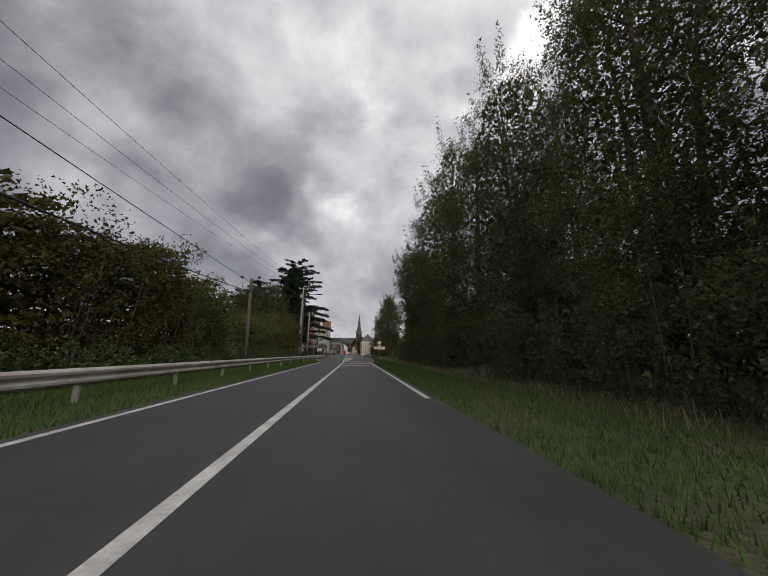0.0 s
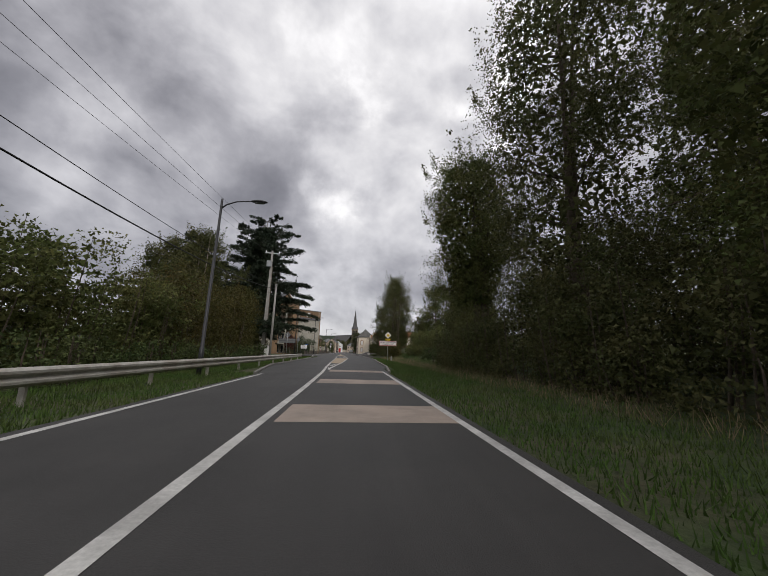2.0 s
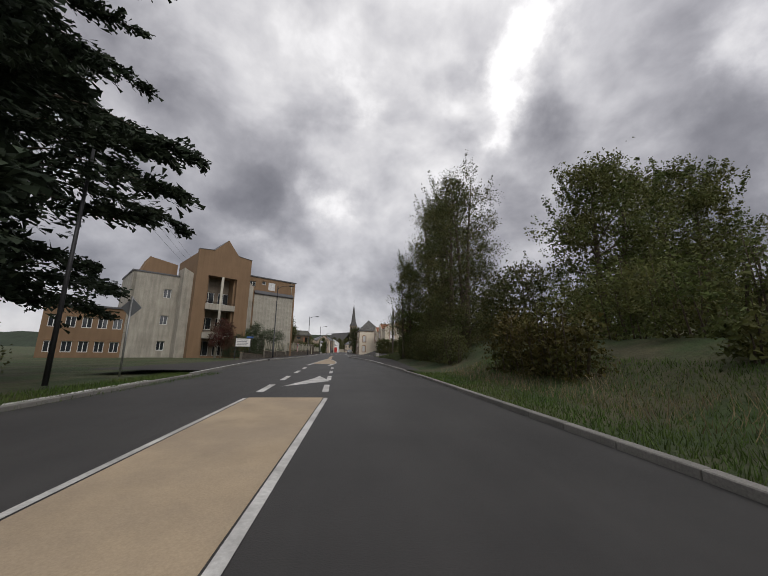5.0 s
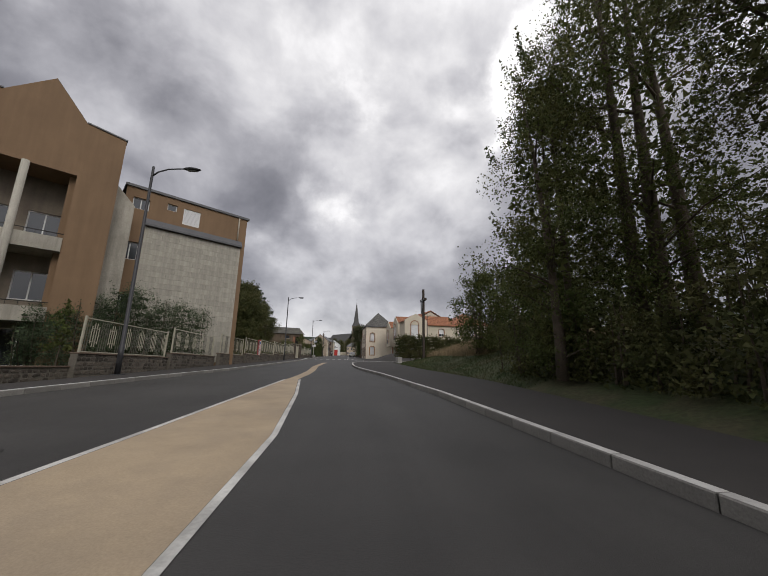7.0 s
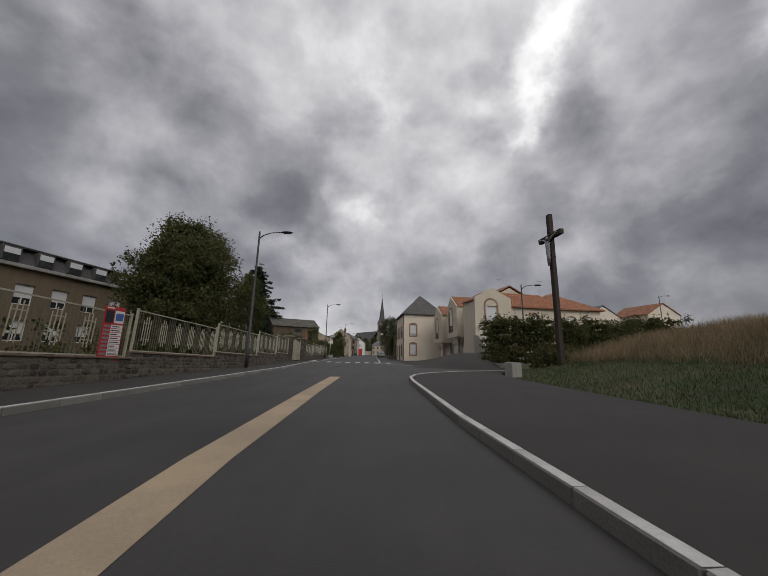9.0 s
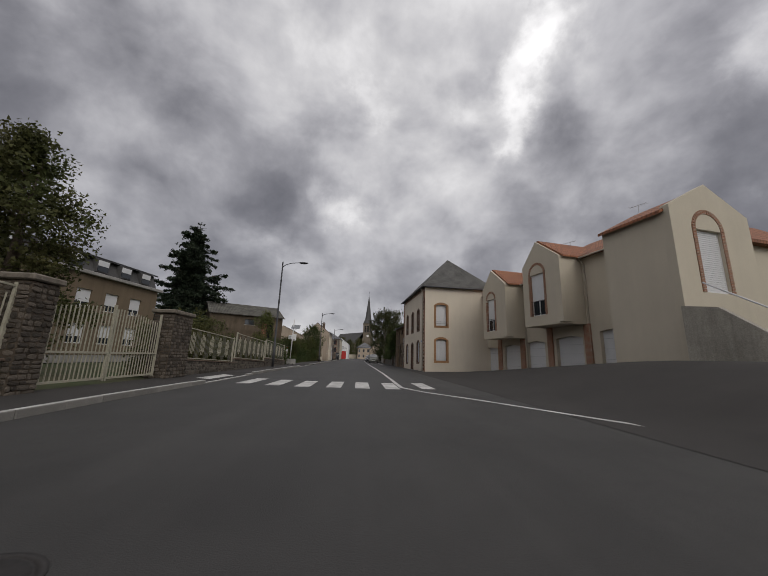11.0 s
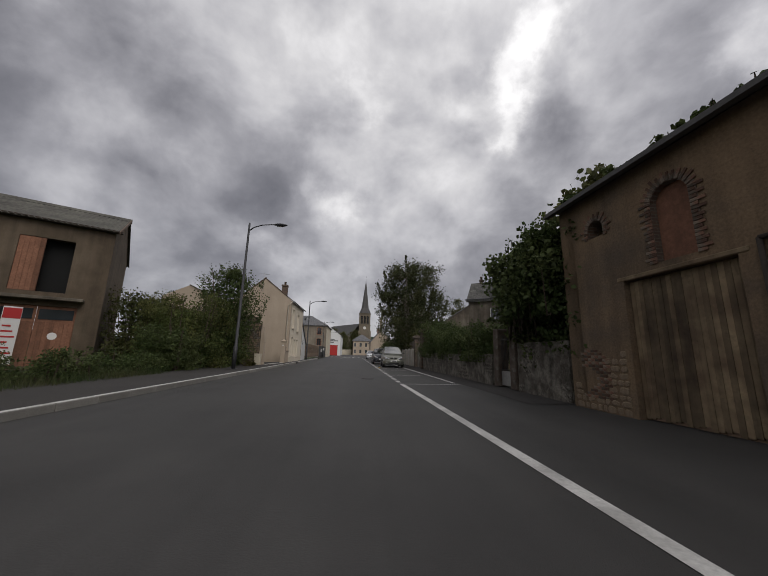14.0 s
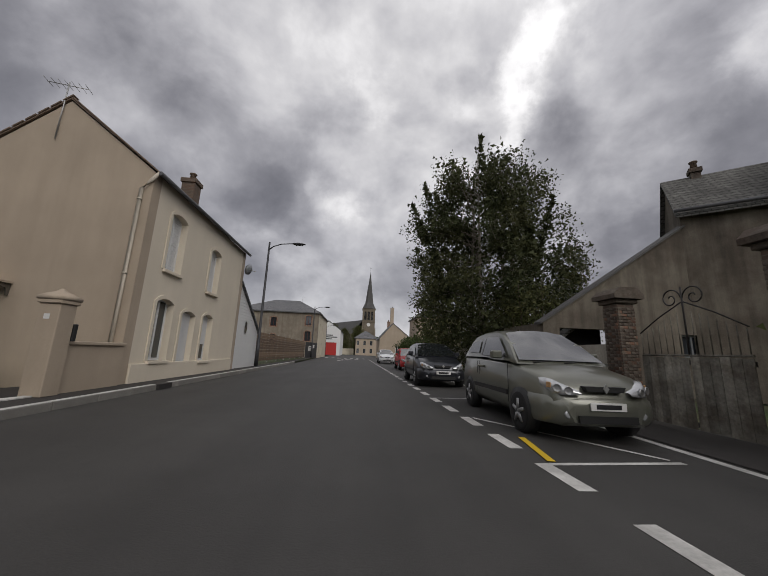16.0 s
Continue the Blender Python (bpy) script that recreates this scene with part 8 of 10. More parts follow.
def conifer(name, label, seed, height, radius, leaf="leaf_cedar", layers=16, leaves=12000, size=0.3, flat=0.12, narrow=0.75, base=0.1, category="tree", ragged=(0.7, 1.1)):
    """A conifer: a straight stem with tiers of level boughs that carry flat sprays."""
    rng = np.random.default_rng(seed)
    ob = thing(name, label, category)
    part("trunk", tube(B(), [(0, 0, 0), (0, 0, height * 0.4), (0.1, 0, height * 0.97)], [radius * 0.07 + 0.12, radius * 0.05 + 0.08, 0.03], 9), "bark", ob)
    bm = B()
    boughs = []
    for k in range(layers):
        u = base + (1 - base) * (k + rng.uniform(-0.3, 0.3)) / layers
        u = min(max(u, base), 0.97)
        reach = radius * (1 - u) ** narrow * 1.15
        for j in range(rng.integers(5, 9)):
            ang = rng.uniform(0, math.tau)
            ln = max(reach * rng.uniform(*ragged), 0.4)
            tilt = rng.uniform(-0.12, 0.30)
            p = Vector((0, 0, height * u))
            q = p + Vector((math.cos(ang) * ln, math.sin(ang) * ln, ln * tilt))
            m_ = p.lerp(q, 0.55) + Vector((0, 0, ln * 0.10))
            tube(bm, [p, m_, q], [0.035 + ln * 0.012, 0.03, 0.012], 4, cap=False)
            boughs.append((p, m_, q, ln))
    tagged(part("bough", bm, "bark", ob), kind="stuff")
    # side twigs along each bough, which carry narrow sprays and droop at their tips
    weights = np.array([b[3] ** 1.5 for b in boughs])
    p_, m_, q_ = (np.array([tuple(b[k]) for b in boughs]) for k in range(3))
    ln_ = np.array([b[3] for b in boughs])
    twigs = max(leaves // 16, 1)
    pick = rng.choice(len(boughs), twigs, p=weights / weights.sum())
    u = rng.uniform(0.12, 1.0, (twigs, 1)) ** 0.75
    root = p_[pick] * (1 - u) ** 2 + m_[pick] * 2 * u * (1 - u) + q_[pick] * u * u
    ahead = q_[pick] - p_[pick]
    ahead /= np.linalg.norm(ahead, axis=1, keepdims=True)
    side = np.stack([-ahead[:, 1], ahead[:, 0], np.zeros(twigs)], 1) * rng.choice((-1.0, 1.0), (twigs, 1))
    aim = ahead * rng.uniform(0.5, 1.1, (twigs, 1)) + side * rng.uniform(0.2, 1.0, (twigs, 1)) + rng.normal(size=(twigs, 3)) * np.array([0.1, 0.1, 0.16])
    aim /= np.linalg.norm(aim, axis=1, keepdims=True)
    reach = (ln_[pick][:, None] * 0.30 * (1.12 - u) + 0.25) * rng.uniform(0.5, 1.2, (twigs, 1))
    own = rng.integers(0, twigs, leaves)
    v = rng.uniform(0, 1, (leaves, 1))
    pos = root[own] + aim[own] * reach[own] * v + rng.normal(size=(leaves, 3)) * np.array([0.07, 0.07, flat * 0.45])
    pos[:, 2:3] -= 0.22 * reach[own] * v * v
    n_in = leaves // 5
    u = rng.uniform(base, 0.9, n_in)
    rr = radius * (1 - u) ** narrow * 0.5 * np.sqrt(rng.uniform(0, 1, n_in))
    ang = rng.uniform(0, math.tau, n_in)
    inner = np.stack([np.cos(ang) * rr, np.sin(ang) * rr, height * u], 1)
    axis = np.concatenate([aim[own] - np.array([0, 0, 0.18]), rng.normal(size=(n_in, 3))])
    crown = leaf_mesh("crown", np.concatenate([pos, inner]), np.concatenate([np.full(leaves, size), np.full(n_in, size * 1.6)]), leaf, seed + 3, shape=0.34, axis=axis)
    part("crown", crown, leaf, ob)
    return ob


def bush_mass(name, label, seed, length, depth, height, leaves, size, leaf, kind_="shrub", lumps=24, floor=0.0, puff=0.62, ragged=0.3, sides=3, core=7):
    """A run of undergrowth or hedge along local y: puffs of leaves over thin stems, with an uneven top."""
    rng = np.random.default_rng(seed)
    leaves, size = int(leaves * (1.35 if sides == 3 else 0.87)), size * (1.04 if sides == 3 else 1.05)
    ob = thing(name, label, kind_)
    cen, rad, deep_ = [], [], []
    puff = min(puff, height * 0.3)
    for k in range(lumps):
        y = length * (k + rng.uniform(0, 1)) / lumps
        h = floor + max((height - floor) * (1.0 + ragged * noise.noise((y * 0.35, seed, 0)) + rng.uniform(-0.1, 0.1)), puff * 1.2)
        z = floor + puff * rng.uniform(0.2, 0.8)
        while z < h - puff * 0.6:
            side = rng.uniform(-0.5, 0.5) * depth
            cen.append((side, y + rng.uniform(-0.4, 0.4), z))
            rad.append(puff * rng.uniform(0.75, 1.2))
            deep_ += [(rng.uniform(-0.28, 0.28) * depth, y + rng.uniform(-0.4, 0.4), z - 0.1 - 0.2 * puff) for _ in range(core * 2)]
            z += puff * rng.uniform(0.75, 1.1)
    # shoots standing out of the top
    for k in range(int(length * 1.6)):
        y, side = rng.uniform(0, length), rng.uniform(-0.4, 0.4) * depth
        z0 = floor + (height - floor) * (0.9 + ragged * noise.noise((y * 0.35, seed, 0)))
        span = min(0.16 * height, 0.9) * rng.uniform(0.6, 1.3)
        for j in range(4):
            cen.append((side, y + 0.1 * j * rng.uniform(-1, 1), z0 + span * j / 3))
            rad.append(puff * (0.42 - 0.09 * j))
    cen, rad = np.array(cen), np.array(rad)
    bm = B()
    for k in range(min(len(cen), 60)):
        c = cen[rng.integers(0, len(cen))]
        tube(bm, [(c[0] * 0.6, c[1] + 0.2, floor), (c[0] * 0.9, c[1], c[2] * 0.6), tuple(c)], [0.035, 0.025, 0.01], 4, cap=False)
    tagged(part("stem", bm, "bark", ob), kind="stuff")
    pos = puffs(rng, cen, rad, leaves, 0.9)
    pos[:, 2] = np.clip(pos[:, 2], floor + 0.04, None)
    n_in = len(deep_)
    me = leaf_mesh("foliage", np.concatenate([pos, np.array(deep_)]), np.concatenate([np.full(leaves, size), np.full(n_in, puff * (0.36 if core < 10 else 0.45))]), leaf, seed + 5, sides=sides)
    part("foliage", me, leaf, ob)
    return ob


def place(ob, x, y, z=None, turn=0.0, s=1.0):
    ob.matrix_world = pose(x, y, rise(x, y) - 0.05 if z is None else z, 0, 0, turn) @ Matrix.Diagonal((s, s, s, 1))
    return ob


def again(ob, x, y, turn=0.0, z=None, label=""):
    c = copy_thing(ob, pose(x, y, rise(x, y) - 0.05 if z is None else z, 0, 0, turn))
    if label:
        c["label"] = label
    return c


# right-hand roadside trees before the town
t1 = place(tree("roadside_tree", "tall dense broadleaf tree beside the road", 11, 22.5, 5.7, 0.03, 46000, 0.14, "leaf_mid", "bark", 0.26, 3, 88, dense=1.4, spray=0.40, peak=0.68, top=0.55, shoots=30), 11.8, 2.0)
t2 = place(tree("roadside_tree", "tall multi-stemmed tree with gaps in its crown", 23, 20.0, 5.2, 0.04, 48000, 0.14, "leaf_mid", "bark", 0.24, 4, 84, dense=1.3, spray=0.38, peak=0.65, top=0.5, shoots=30), 12.2, 11.5)
t3 = place(tree("roadside_tree", "tall dark tree leaning over the verge", 37, 22.0, 5.3, 0.03, 46000, 0.14, "leaf_dark", "bark", 0.24, 3, 84, dense=1.15, spray=0.40, peak=0.65, top=0.5, shoots=30), 11.2, 20.5)
again(t1, 10.4, 29.5, 130)
again(t3, 10.2, 38.5, 200)
t4 = place(tree("roadside_tree", "very tall airy tree at the row end", 41, 16.6, 4.7, 0.26, 44000, 0.14, "leaf_mid", "bark", 0.28, 4, 88, dense=1.5, spray=0.40, peak=0.66, top=0.5, shoots=30), 9.2, 48.4)
for k, (y, h) in enumerate(((-4, 3.6), (8, 3.4), (25.5, 3.8), (33, 3.6), (42, 3.0))):
    place(bush_mass("undergrowth", "dark tangled roadside undergrowth", 50 + k, 11.5, 2.6, h, 11500, 0.125, "leaf_dark"), 8.0, y)
for k, y in enumerate((-8, 9.5, 38)):
    place(bush_mass("wood_edge", "dark thicket closing the wood behind the trees", 47 + k, 20, 4.0, 9.0, 12000, 0.30, "leaf_dark", "thicket", 26, puff=1.0), 17.5, y)
place(bush_mass("wood_edge", "dark thicket closing the verge trees behind", 46, 16, 4.0, 7.5, 8000, 0.3, "leaf_dark", "thicket", 22, puff=1.2), 17.5, 96)
back_ = place(tree("backing_tree", "tall tree deeper in the roadside wood", 45, 21.0, 5.4, 0.02, 15000, 0.26, "leaf_dark", "bark", 0.26, 3, 90, dense=2.2, spray=0.5, top=0.6, shoots=16), 19.0, 6.0)
again(back_, 18.6, 27.0, 120)
again(back_, 20.0, 38.5, 60)
for k, y in enumerate((2.0, 14.0, 31.0)):
    place(bush_mass("undergrowth", "tall shaded undergrowth between the trunks", 35 + k, 10, 3.0, 6.0, 6000, 0.22, "leaf_dark", "undergrowth", 26, puff=0.9), 14.2, y)
# shrubs along the fields
for k, (x, y, ln, d, h, lf, n) in enumerate(((13.4, 53.5, 8, 3.2, 4.6, "leaf_mid", 9500), (13.2, 60, 9, 3.2, 2.6, "leaf_mid", 6500), (13.4, 69, 9, 3.4, 3.2, "leaf_mid", 7500), (12.2, 77, 9, 3.4, 3.2, "leaf_mid", 7500),
                                             (9.6, 56, 9, 2.2, 1.2, "leaf_ivy", 4500), (9.4, 66, 10, 2.4, 1.5, "leaf_mid", 5500), (7.6, 78.5, 6, 1.8, 2.5, "leaf_brown", 4500))):
    place(bush_mass("field_shrub", "loose green shrubs along the field edge", 70 + k, ln, d, h, n, 0.16, lf), x, y)
fm = place(tree("field_maple", "ragged narrow tree standing among the field shrubs", 59, 10.2, 2.9, 0.03, 17000, 0.19, "leaf_dark", "bark", 0.18, 3, 70, top=0.12, peak=0.25, shoots=22), 14.0, 65.0)
again(fm, 33.0, 144.5, 40, label="dark ragged tree behind the crest of the bank")
# dark group at the town end of the verge
t5 = place(tree("verge_tree", "dense dark tree at the town entrance", 61, 16.5, 4.6, 0.02, 36000, 0.13, "leaf_dark", "bark", 0.24, 3, 90, shoots=24), 9.4, 96.0)
t6 = place(tree("verge_tree", "tall dark tree with ragged crown over the pavement", 67, 19.0, 4.9, 0.04, 42000, 0.12, "leaf_mid", "bark", 0.26, 3, 60, dense=0.8, spray=0.36, shoots=30), 11.0, 109.5)
place(tree("hazel_tree", "lighter green tree leaning out over the pavement", 68, 12.4, 2.9, 0.05, 27000, 0.11, "leaf_mid", "bark", 0.16, 3, 60, dense=1.0, top=0.4, shoots=24), 7.5, 109.2)
again(t5, 10.8, 102.5, 140)
t10 = place(tree("field_oak", "broad round oak at the field corner", 65, 12.6, 4.6, 0.03, 20000, 0.22, "leaf_mid", "bark", 0.26, 2, 80, shoots=20), 17.8, 88.5)
again(t10, 24.6, 89.5, 150)
again(t10, 29.4, 93.0, 260, -1.6)
for k, y in enumerate((90.5, 98, 105.5)):
    place(bush_mass("undergrowth", "dark brambles and grass under the trees", 80 + k, 8, 2.2, 2.6, 8500, 0.125, "leaf_dark"), 7.6, y)
t7 = place(tree("cherry_tree", "young cherry tree with loose upright branches", 71, 7.4, 3.2, 0.02, 13500, 0.17, "leaf_cherry", "bark", 0.11, 5, 90, dense=0.5, peak=0.3, top=0.25, shoots=40), 11.6, 126.0)
again(t7, 13.6, 119.5, 160)
again(t7, 15.6, 127.5, 70)
place(bush_mass("field_shrub", "low rough shrubs under the cherry tree", 88, 9, 2.6, 1.8, 5500, 0.15, "leaf_mid"), 11.2, 116.5)
# hedge round the cross and bushes on the bank
place(bush_mass("clipped_hedge", "dark green hedge behind the wayside cross", 91, 13.5, 2.2, 3.4, 30000, 0.15, "leaf_dark", "hedge", 56, puff=0.5, ragged=0.08, core=60), 20.6, 147.6, 0.8, 84)
place(bush_mass("clipped_hedge", "low dark hedge beside the concrete block", 92, 3.0, 1.2, 1.6, 3000, 0.13, "leaf_dark", "hedge", 12), 12.2, 145.6, 0.4, 80)
place(tree("plum_tree", "small purple-leaved plum tree", 93, 5.4, 2.2, 0.1, 4500, 0.2, "leaf_red", "bark", 0.09, 2, 34), 43.0, 175.0)
place(bush_mass("field_shrub", "rough green shrubs along the bank crest", 95, 24, 3.4, 3.0, 11000, 0.22, "leaf_mid", lumps=40), 34, 132, None, -40)
place(bush_mass("field_shrub", "dark thicket on top of the bank", 96, 9, 4.0, 4.6, 9000, 0.24, "leaf_dark", lumps=26, core=14), 41.0, 141.0, None, -30)
place(bush_mass("field_shrub", "green shrubs on top of the grassy bank", 94, 12, 3.0, 3.0, 6500, 0.2, "leaf_mid"), 27, 133)
# left-hand hedgerow behind the guard rail
b1 = place(bush_mass("hedgerow", "tall mixed hedgerow turning brown behind the rail", 101, 12, 4.2, 7.2, 27000, 0.15, "leaf_brown", "hedge", 40, puff=0.8, core=22), -11.8, -2)
b2 = place(bush_mass("hedgerow", "tall tangled green hedgerow behind the rail", 102, 12, 4.0, 7.0, 27000, 0.15, "leaf_brown", "hedge", 40, puff=0.75, core=22), -11.4, 9.0)
b3 = place(bush_mass("hedgerow", "dense bramble hedgerow behind the rail", 103, 8, 3.4, 6.4, 18000, 0.15, "leaf_mid", "hedge", 30, puff=0.7, core=18), -11.3, 20.0)
b4 = place(bush_mass("hedgerow", "low bramble gap in the hedgerow", 104, 6.5, 3.0, 2.3, 8400, 0.145, "leaf_ivy", "hedge", 20), -11.2, 27.6)
b5 = place(bush_mass("hedgerow", "dark green hedgerow beside the lamp", 105, 13, 4.0, 5.3, 20400, 0.15, "leaf_mid", "hedge", 36, puff=0.75, core=12), -11.6, 33.5)
b6 = place(bush_mass("hedgerow", "tall mixed hedgerow before the cedars", 106, 14, 4.2, 6.7, 21600, 0.145, "leaf_brown", "hedge", 38, puff=0.8), -11.8, 46.0)
for k, y in enumerate((-2, 10, 22, 34, 46)):
    place(bush_mass("bramble", "low pale brambles in front of the hedgerow", 110 + k, 11, 1.2, 1.5, 4500, 0.13, "leaf_ivy", "shrub", 26), -8.6, y)
t8 = place(tree("hedgerow_tree", "tree with turning leaves above the hedgerow", 113, 8.2, 3.2, 0.05, 12000, 0.2, "leaf_brown", "bark", 0.18, 2, 56), -15.5, 11.0)
again(t8, -16.0, 1.0, 100)
again(t8, -13.4, 61.5, 210)
t9 = place(tree("ash_tree", "tall pale-stemmed tree above the hedgerow", 117, 13.0, 3.6, 0.14, 21000, 0.17, "leaf_dark", "bark_pale", 0.17, 3, 70, dense=1.4, shoots=20), -14.8, 57.0)
again(t9, -19.5, 60.0, 70)
place(conifer("fir_tree", "small dark fir behind the hedgerow", 121, 9.4, 3.0, leaves=9000, layers=15, size=0.26), -22.5, 50.0)
c1 = place(conifer("cedar", "large dark cedar with level boughs", 123, 24.0, 9.0, leaves=90000, layers=20, size=0.42, flat=0.24, narrow=0.45, base=0.15, ragged=(0.45, 1.32)), -15.6, 80.0)
c2 = place(conifer("cedar", "dark cedar standing behind the first one", 127, 15.5, 6.6, leaves=44000, layers=17, size=0.42, flat=0.18, narrow=0.45, base=0.1, ragged=(0.5, 1.28)), -19.8, 66.0)
again(c2, -27.0, 77.0, 100)
place(bush_mass("laurel_hedge", "low dark laurel hedge beside the cabinet", 125, 10, 2.8, 4.4, 13000, 0.16, "leaf_dark", "hedge", 28, core=10), -14.6, 63.5)
place(bush_mass("laurel_hedge", "low dark laurel hedge behind the sign", 126, 8, 2.4, 3.2, 8000, 0.15, "leaf_dark", "hedge", 24), -15.5, 76.0)
place(bush_mass("laurel_hedge", "tall dark hedge under the cedars", 128, 18, 3.0, 5.6, 14000, 0.2, "leaf_dark", "hedge", 32), -22.5, 62.0)
place(tree("hedgerow_tree", "dense broadleaf tree behind the poles", 114, 12.2, 4.0, 0.05, 19000, 0.19, "leaf_dark", "bark", 0.22, 3, 70, shoots=20), -16.6, 71.5)
place(tree("hedgerow_tree", "tree with turning leaves beside the cedar", 115, 9.6, 3.2, 0.05, 13000, 0.19, "leaf_brown", "bark", 0.18, 2, 56, shoots=14), -14.2, 66.5)
# residence garden
place(tree("plum_tree", "small red-leaved tree before the balconies", 131, 4.9, 1.9, 0.3, 4600, 0.15, "leaf_red", "bark_pale", 0.07, 1, 26), -15.6, 111.5, 0)
place(bush_mass("tamarisk", "feathery grey-green shrub against the panels", 133, 5.8, 1.8, 4.4, 36000, 0.075, "leaf_feather", "shrub", 26), -15.4, 119.4, 0.1, -50)
place(bush_mass("tamarisk", "feathery grey-green shrub beside the wing", 134, 3.4, 1.6, 3.4, 17000, 0.075, "leaf_feather", "shrub", 14), -17.2, 117.0, 0.1, -50)
place(tree("sapling", "thin young tree beside the brown wall", 135, 3.4, 0.6, 0.3, 420, 0.16, "leaf_mid", "bark", 0.03, 1, 10), -13.9, 115.6, 0)
# trees behind the school railings
m1 = place(tree("holm_oak", "dense round-headed dark tree behind the railings", 137, 12.6, 5.4, 0.02, 34000, 0.22, "leaf_dark", "bark", 0.24, 2, 130, dense=2.6, spray=0.5, shoots=6, top=0.4), -18.6, 152.5, 0)
place(tree("chestnut", "tall tree with rusty leaves behind the railings", 139, 13.4, 3.2, 0.2, 11000, 0.2, "leaf_brown", "bark", 0.2, 2, 54), -18.6, 158.0, 0)
m2 = place(tree("holm_oak", "dark pointed tree beside the school gate", 141, 10.6, 3.2, 0.02, 18000, 0.2, "leaf_dark", "bark", 0.2, 2, 64, top=0.15), -17.2, 163.5, 0)
place(bush_mass("garden_shrub", "green shrubs behind the railings", 143, 20, 2.0, 2.2, 13000, 0.15, "leaf_dark", core=12), -12.4, 165.5, 0)
place(bush_mass("garden_shrub", "thin shrubs and roses behind the railings", 144, 16, 1.4, 1.9, 9000, 0.13, "leaf_dark"), -12.0, 134.0, 0)
place(conifer("fir_tree", "tall dark spruce behind the barn", 147, 23.8, 8.4, leaves=70000, layers=30, size=0.46, flat=0.3, narrow=0.8, ragged=(0.45, 1.2)), -31.6, 206.0, 0)
place(conifer("fir_tree", "large dark cedar behind the railings", 148, 15.5, 5.4, leaves=20000, layers=17, size=0.46, flat=0.2, narrow=0.55), -44.0, 199.0, 0)
place(bush_mass("garden_shrub", "tall dark shrubs beside the school wall", 145, 9, 2.4, 3.6, 12000, 0.15, "leaf_dark", core=12), -14.6, 170.5, 0)
place(bush_mass("garden_shrub", "dark low shrubs close behind the railings", 146, 19, 1.0, 1.75, 13000, 0.12, "leaf_dark", core=10), -11.2, 165.6, 0)
# weeds and bushes by the barn
place(bush_mass("weeds", "rank shrubs and saplings before the barn", 157, 7.0, 2.2, 3.0, 12000, 0.12, "leaf_ivy", "shrub", 22, puff=0.4), -15.4, 190.0, 0)
place(bush_mass("ivy_bush", "ivy-covered thicket at the railing end", 151, 3.6, 1.6, 2.7, 5500, 0.15, "leaf_ivy", "shrub", 16), -11.2, 184.2, 0)
place(tree("sapling", "spindly sapling before the barn", 152, 6.2, 1.8, 0.1, 4600, 0.14, "leaf_mid", "bark", 0.05, 2, 24), -13.6, 189.5, 0)
place(bush_mass("weeds", "tall green weeds along the pavement", 153, 15, 1.7, 0.85, 15000, 0.085, "leaf_ivy", "shrub", 60, puff=0.3, ragged=0.6), -11.6, 188.5, 0.1)
place(bush_mass("thicket", "dense elder and bramble thicket", 155, 6.6, 4.2, 3.9, 22000, 0.12, "leaf_mid", "shrub", 30), -12.3, 206.0, 0)
place(bush_mass("ivy_mound", "low mound of dark ivy spilling to the pavement", 158, 9.0, 1.7, 2.3, 26000, 0.095, "leaf_ivy", "shrub", 40, puff=0.45, core=12), -11.4, 203.4, 0)
place(bush_mass("thicket", "dark bramble thicket at the barn corner", 154, 6.0, 3.6, 4.3, 15000, 0.12, "leaf_dark", "shrub", 28, core=12), -15.0, 206.8, 0)
place(tree("elder_tree", "elder tree rising from the thicket", 156, 6.4, 2.5, 0.1, 15000, 0.12, "leaf_ivy", "bark", 0.08, 4, 52, shoots=44), -10.9, 210.0, 0)
place(bush_mass("leaf_pile", "heap of raked brown leaves by the wall", 171, 1.7, 0.7, 0.3, 900, 0.09, "leaf_brown", "leaf pile", 8, puff=0.2), -9.6, 210.2, 0.12)
# ivy and creepers on the right
place(bush_mass("creeper", "vine arching out over the pavement", 172, 2.6, 1.7, 5.0, 15000, 0.115, "leaf_ivy", "creeper", 14, 2.3, puff=0.55, sides=5), 2.75, 196.8, 0)
place(bush_mass("garden_shrub", "dark shrubs at the foot of the birch", 173, 9, 2.4, 4.2, 9000, 0.15, "leaf_dark"), 4.6, 223.2, 0)
place(bush_mass("creeper", "large-leaved vine hanging over the wall end", 161, 4.4, 1.5, 4.9, 19000, 0.11, "leaf_ivy", "creeper", 24, 0.7, puff=0.5, sides=5), 3.4, 195.8, 0)
place(bush_mass("creeper", "vine trailing along the outbuilding roof", 162, 4.2, 0.9, 0.7, 2600, 0.13, "leaf_ivy", "creeper", 16, puff=0.3, sides=5), 3.4, 192.4, 4.95)
place(bush_mass("ivy_hedge", "thick ivy hedge on the garden wall", 163, 9.2, 1.9, 1.8, 30000, 0.095, "leaf_ivy", "hedge", 44, 0.0, puff=0.42), 3.3, 201.2, 0.85)
place(bush_mass("ivy_hedge", "tall ivy hedge on the garden wall beside the pillar", 165, 4.4, 2.2, 2.7, 23000, 0.1, "leaf_ivy", "hedge", 24, 0.0, ragged=0.35), 3.5, 210.2, 0.9)
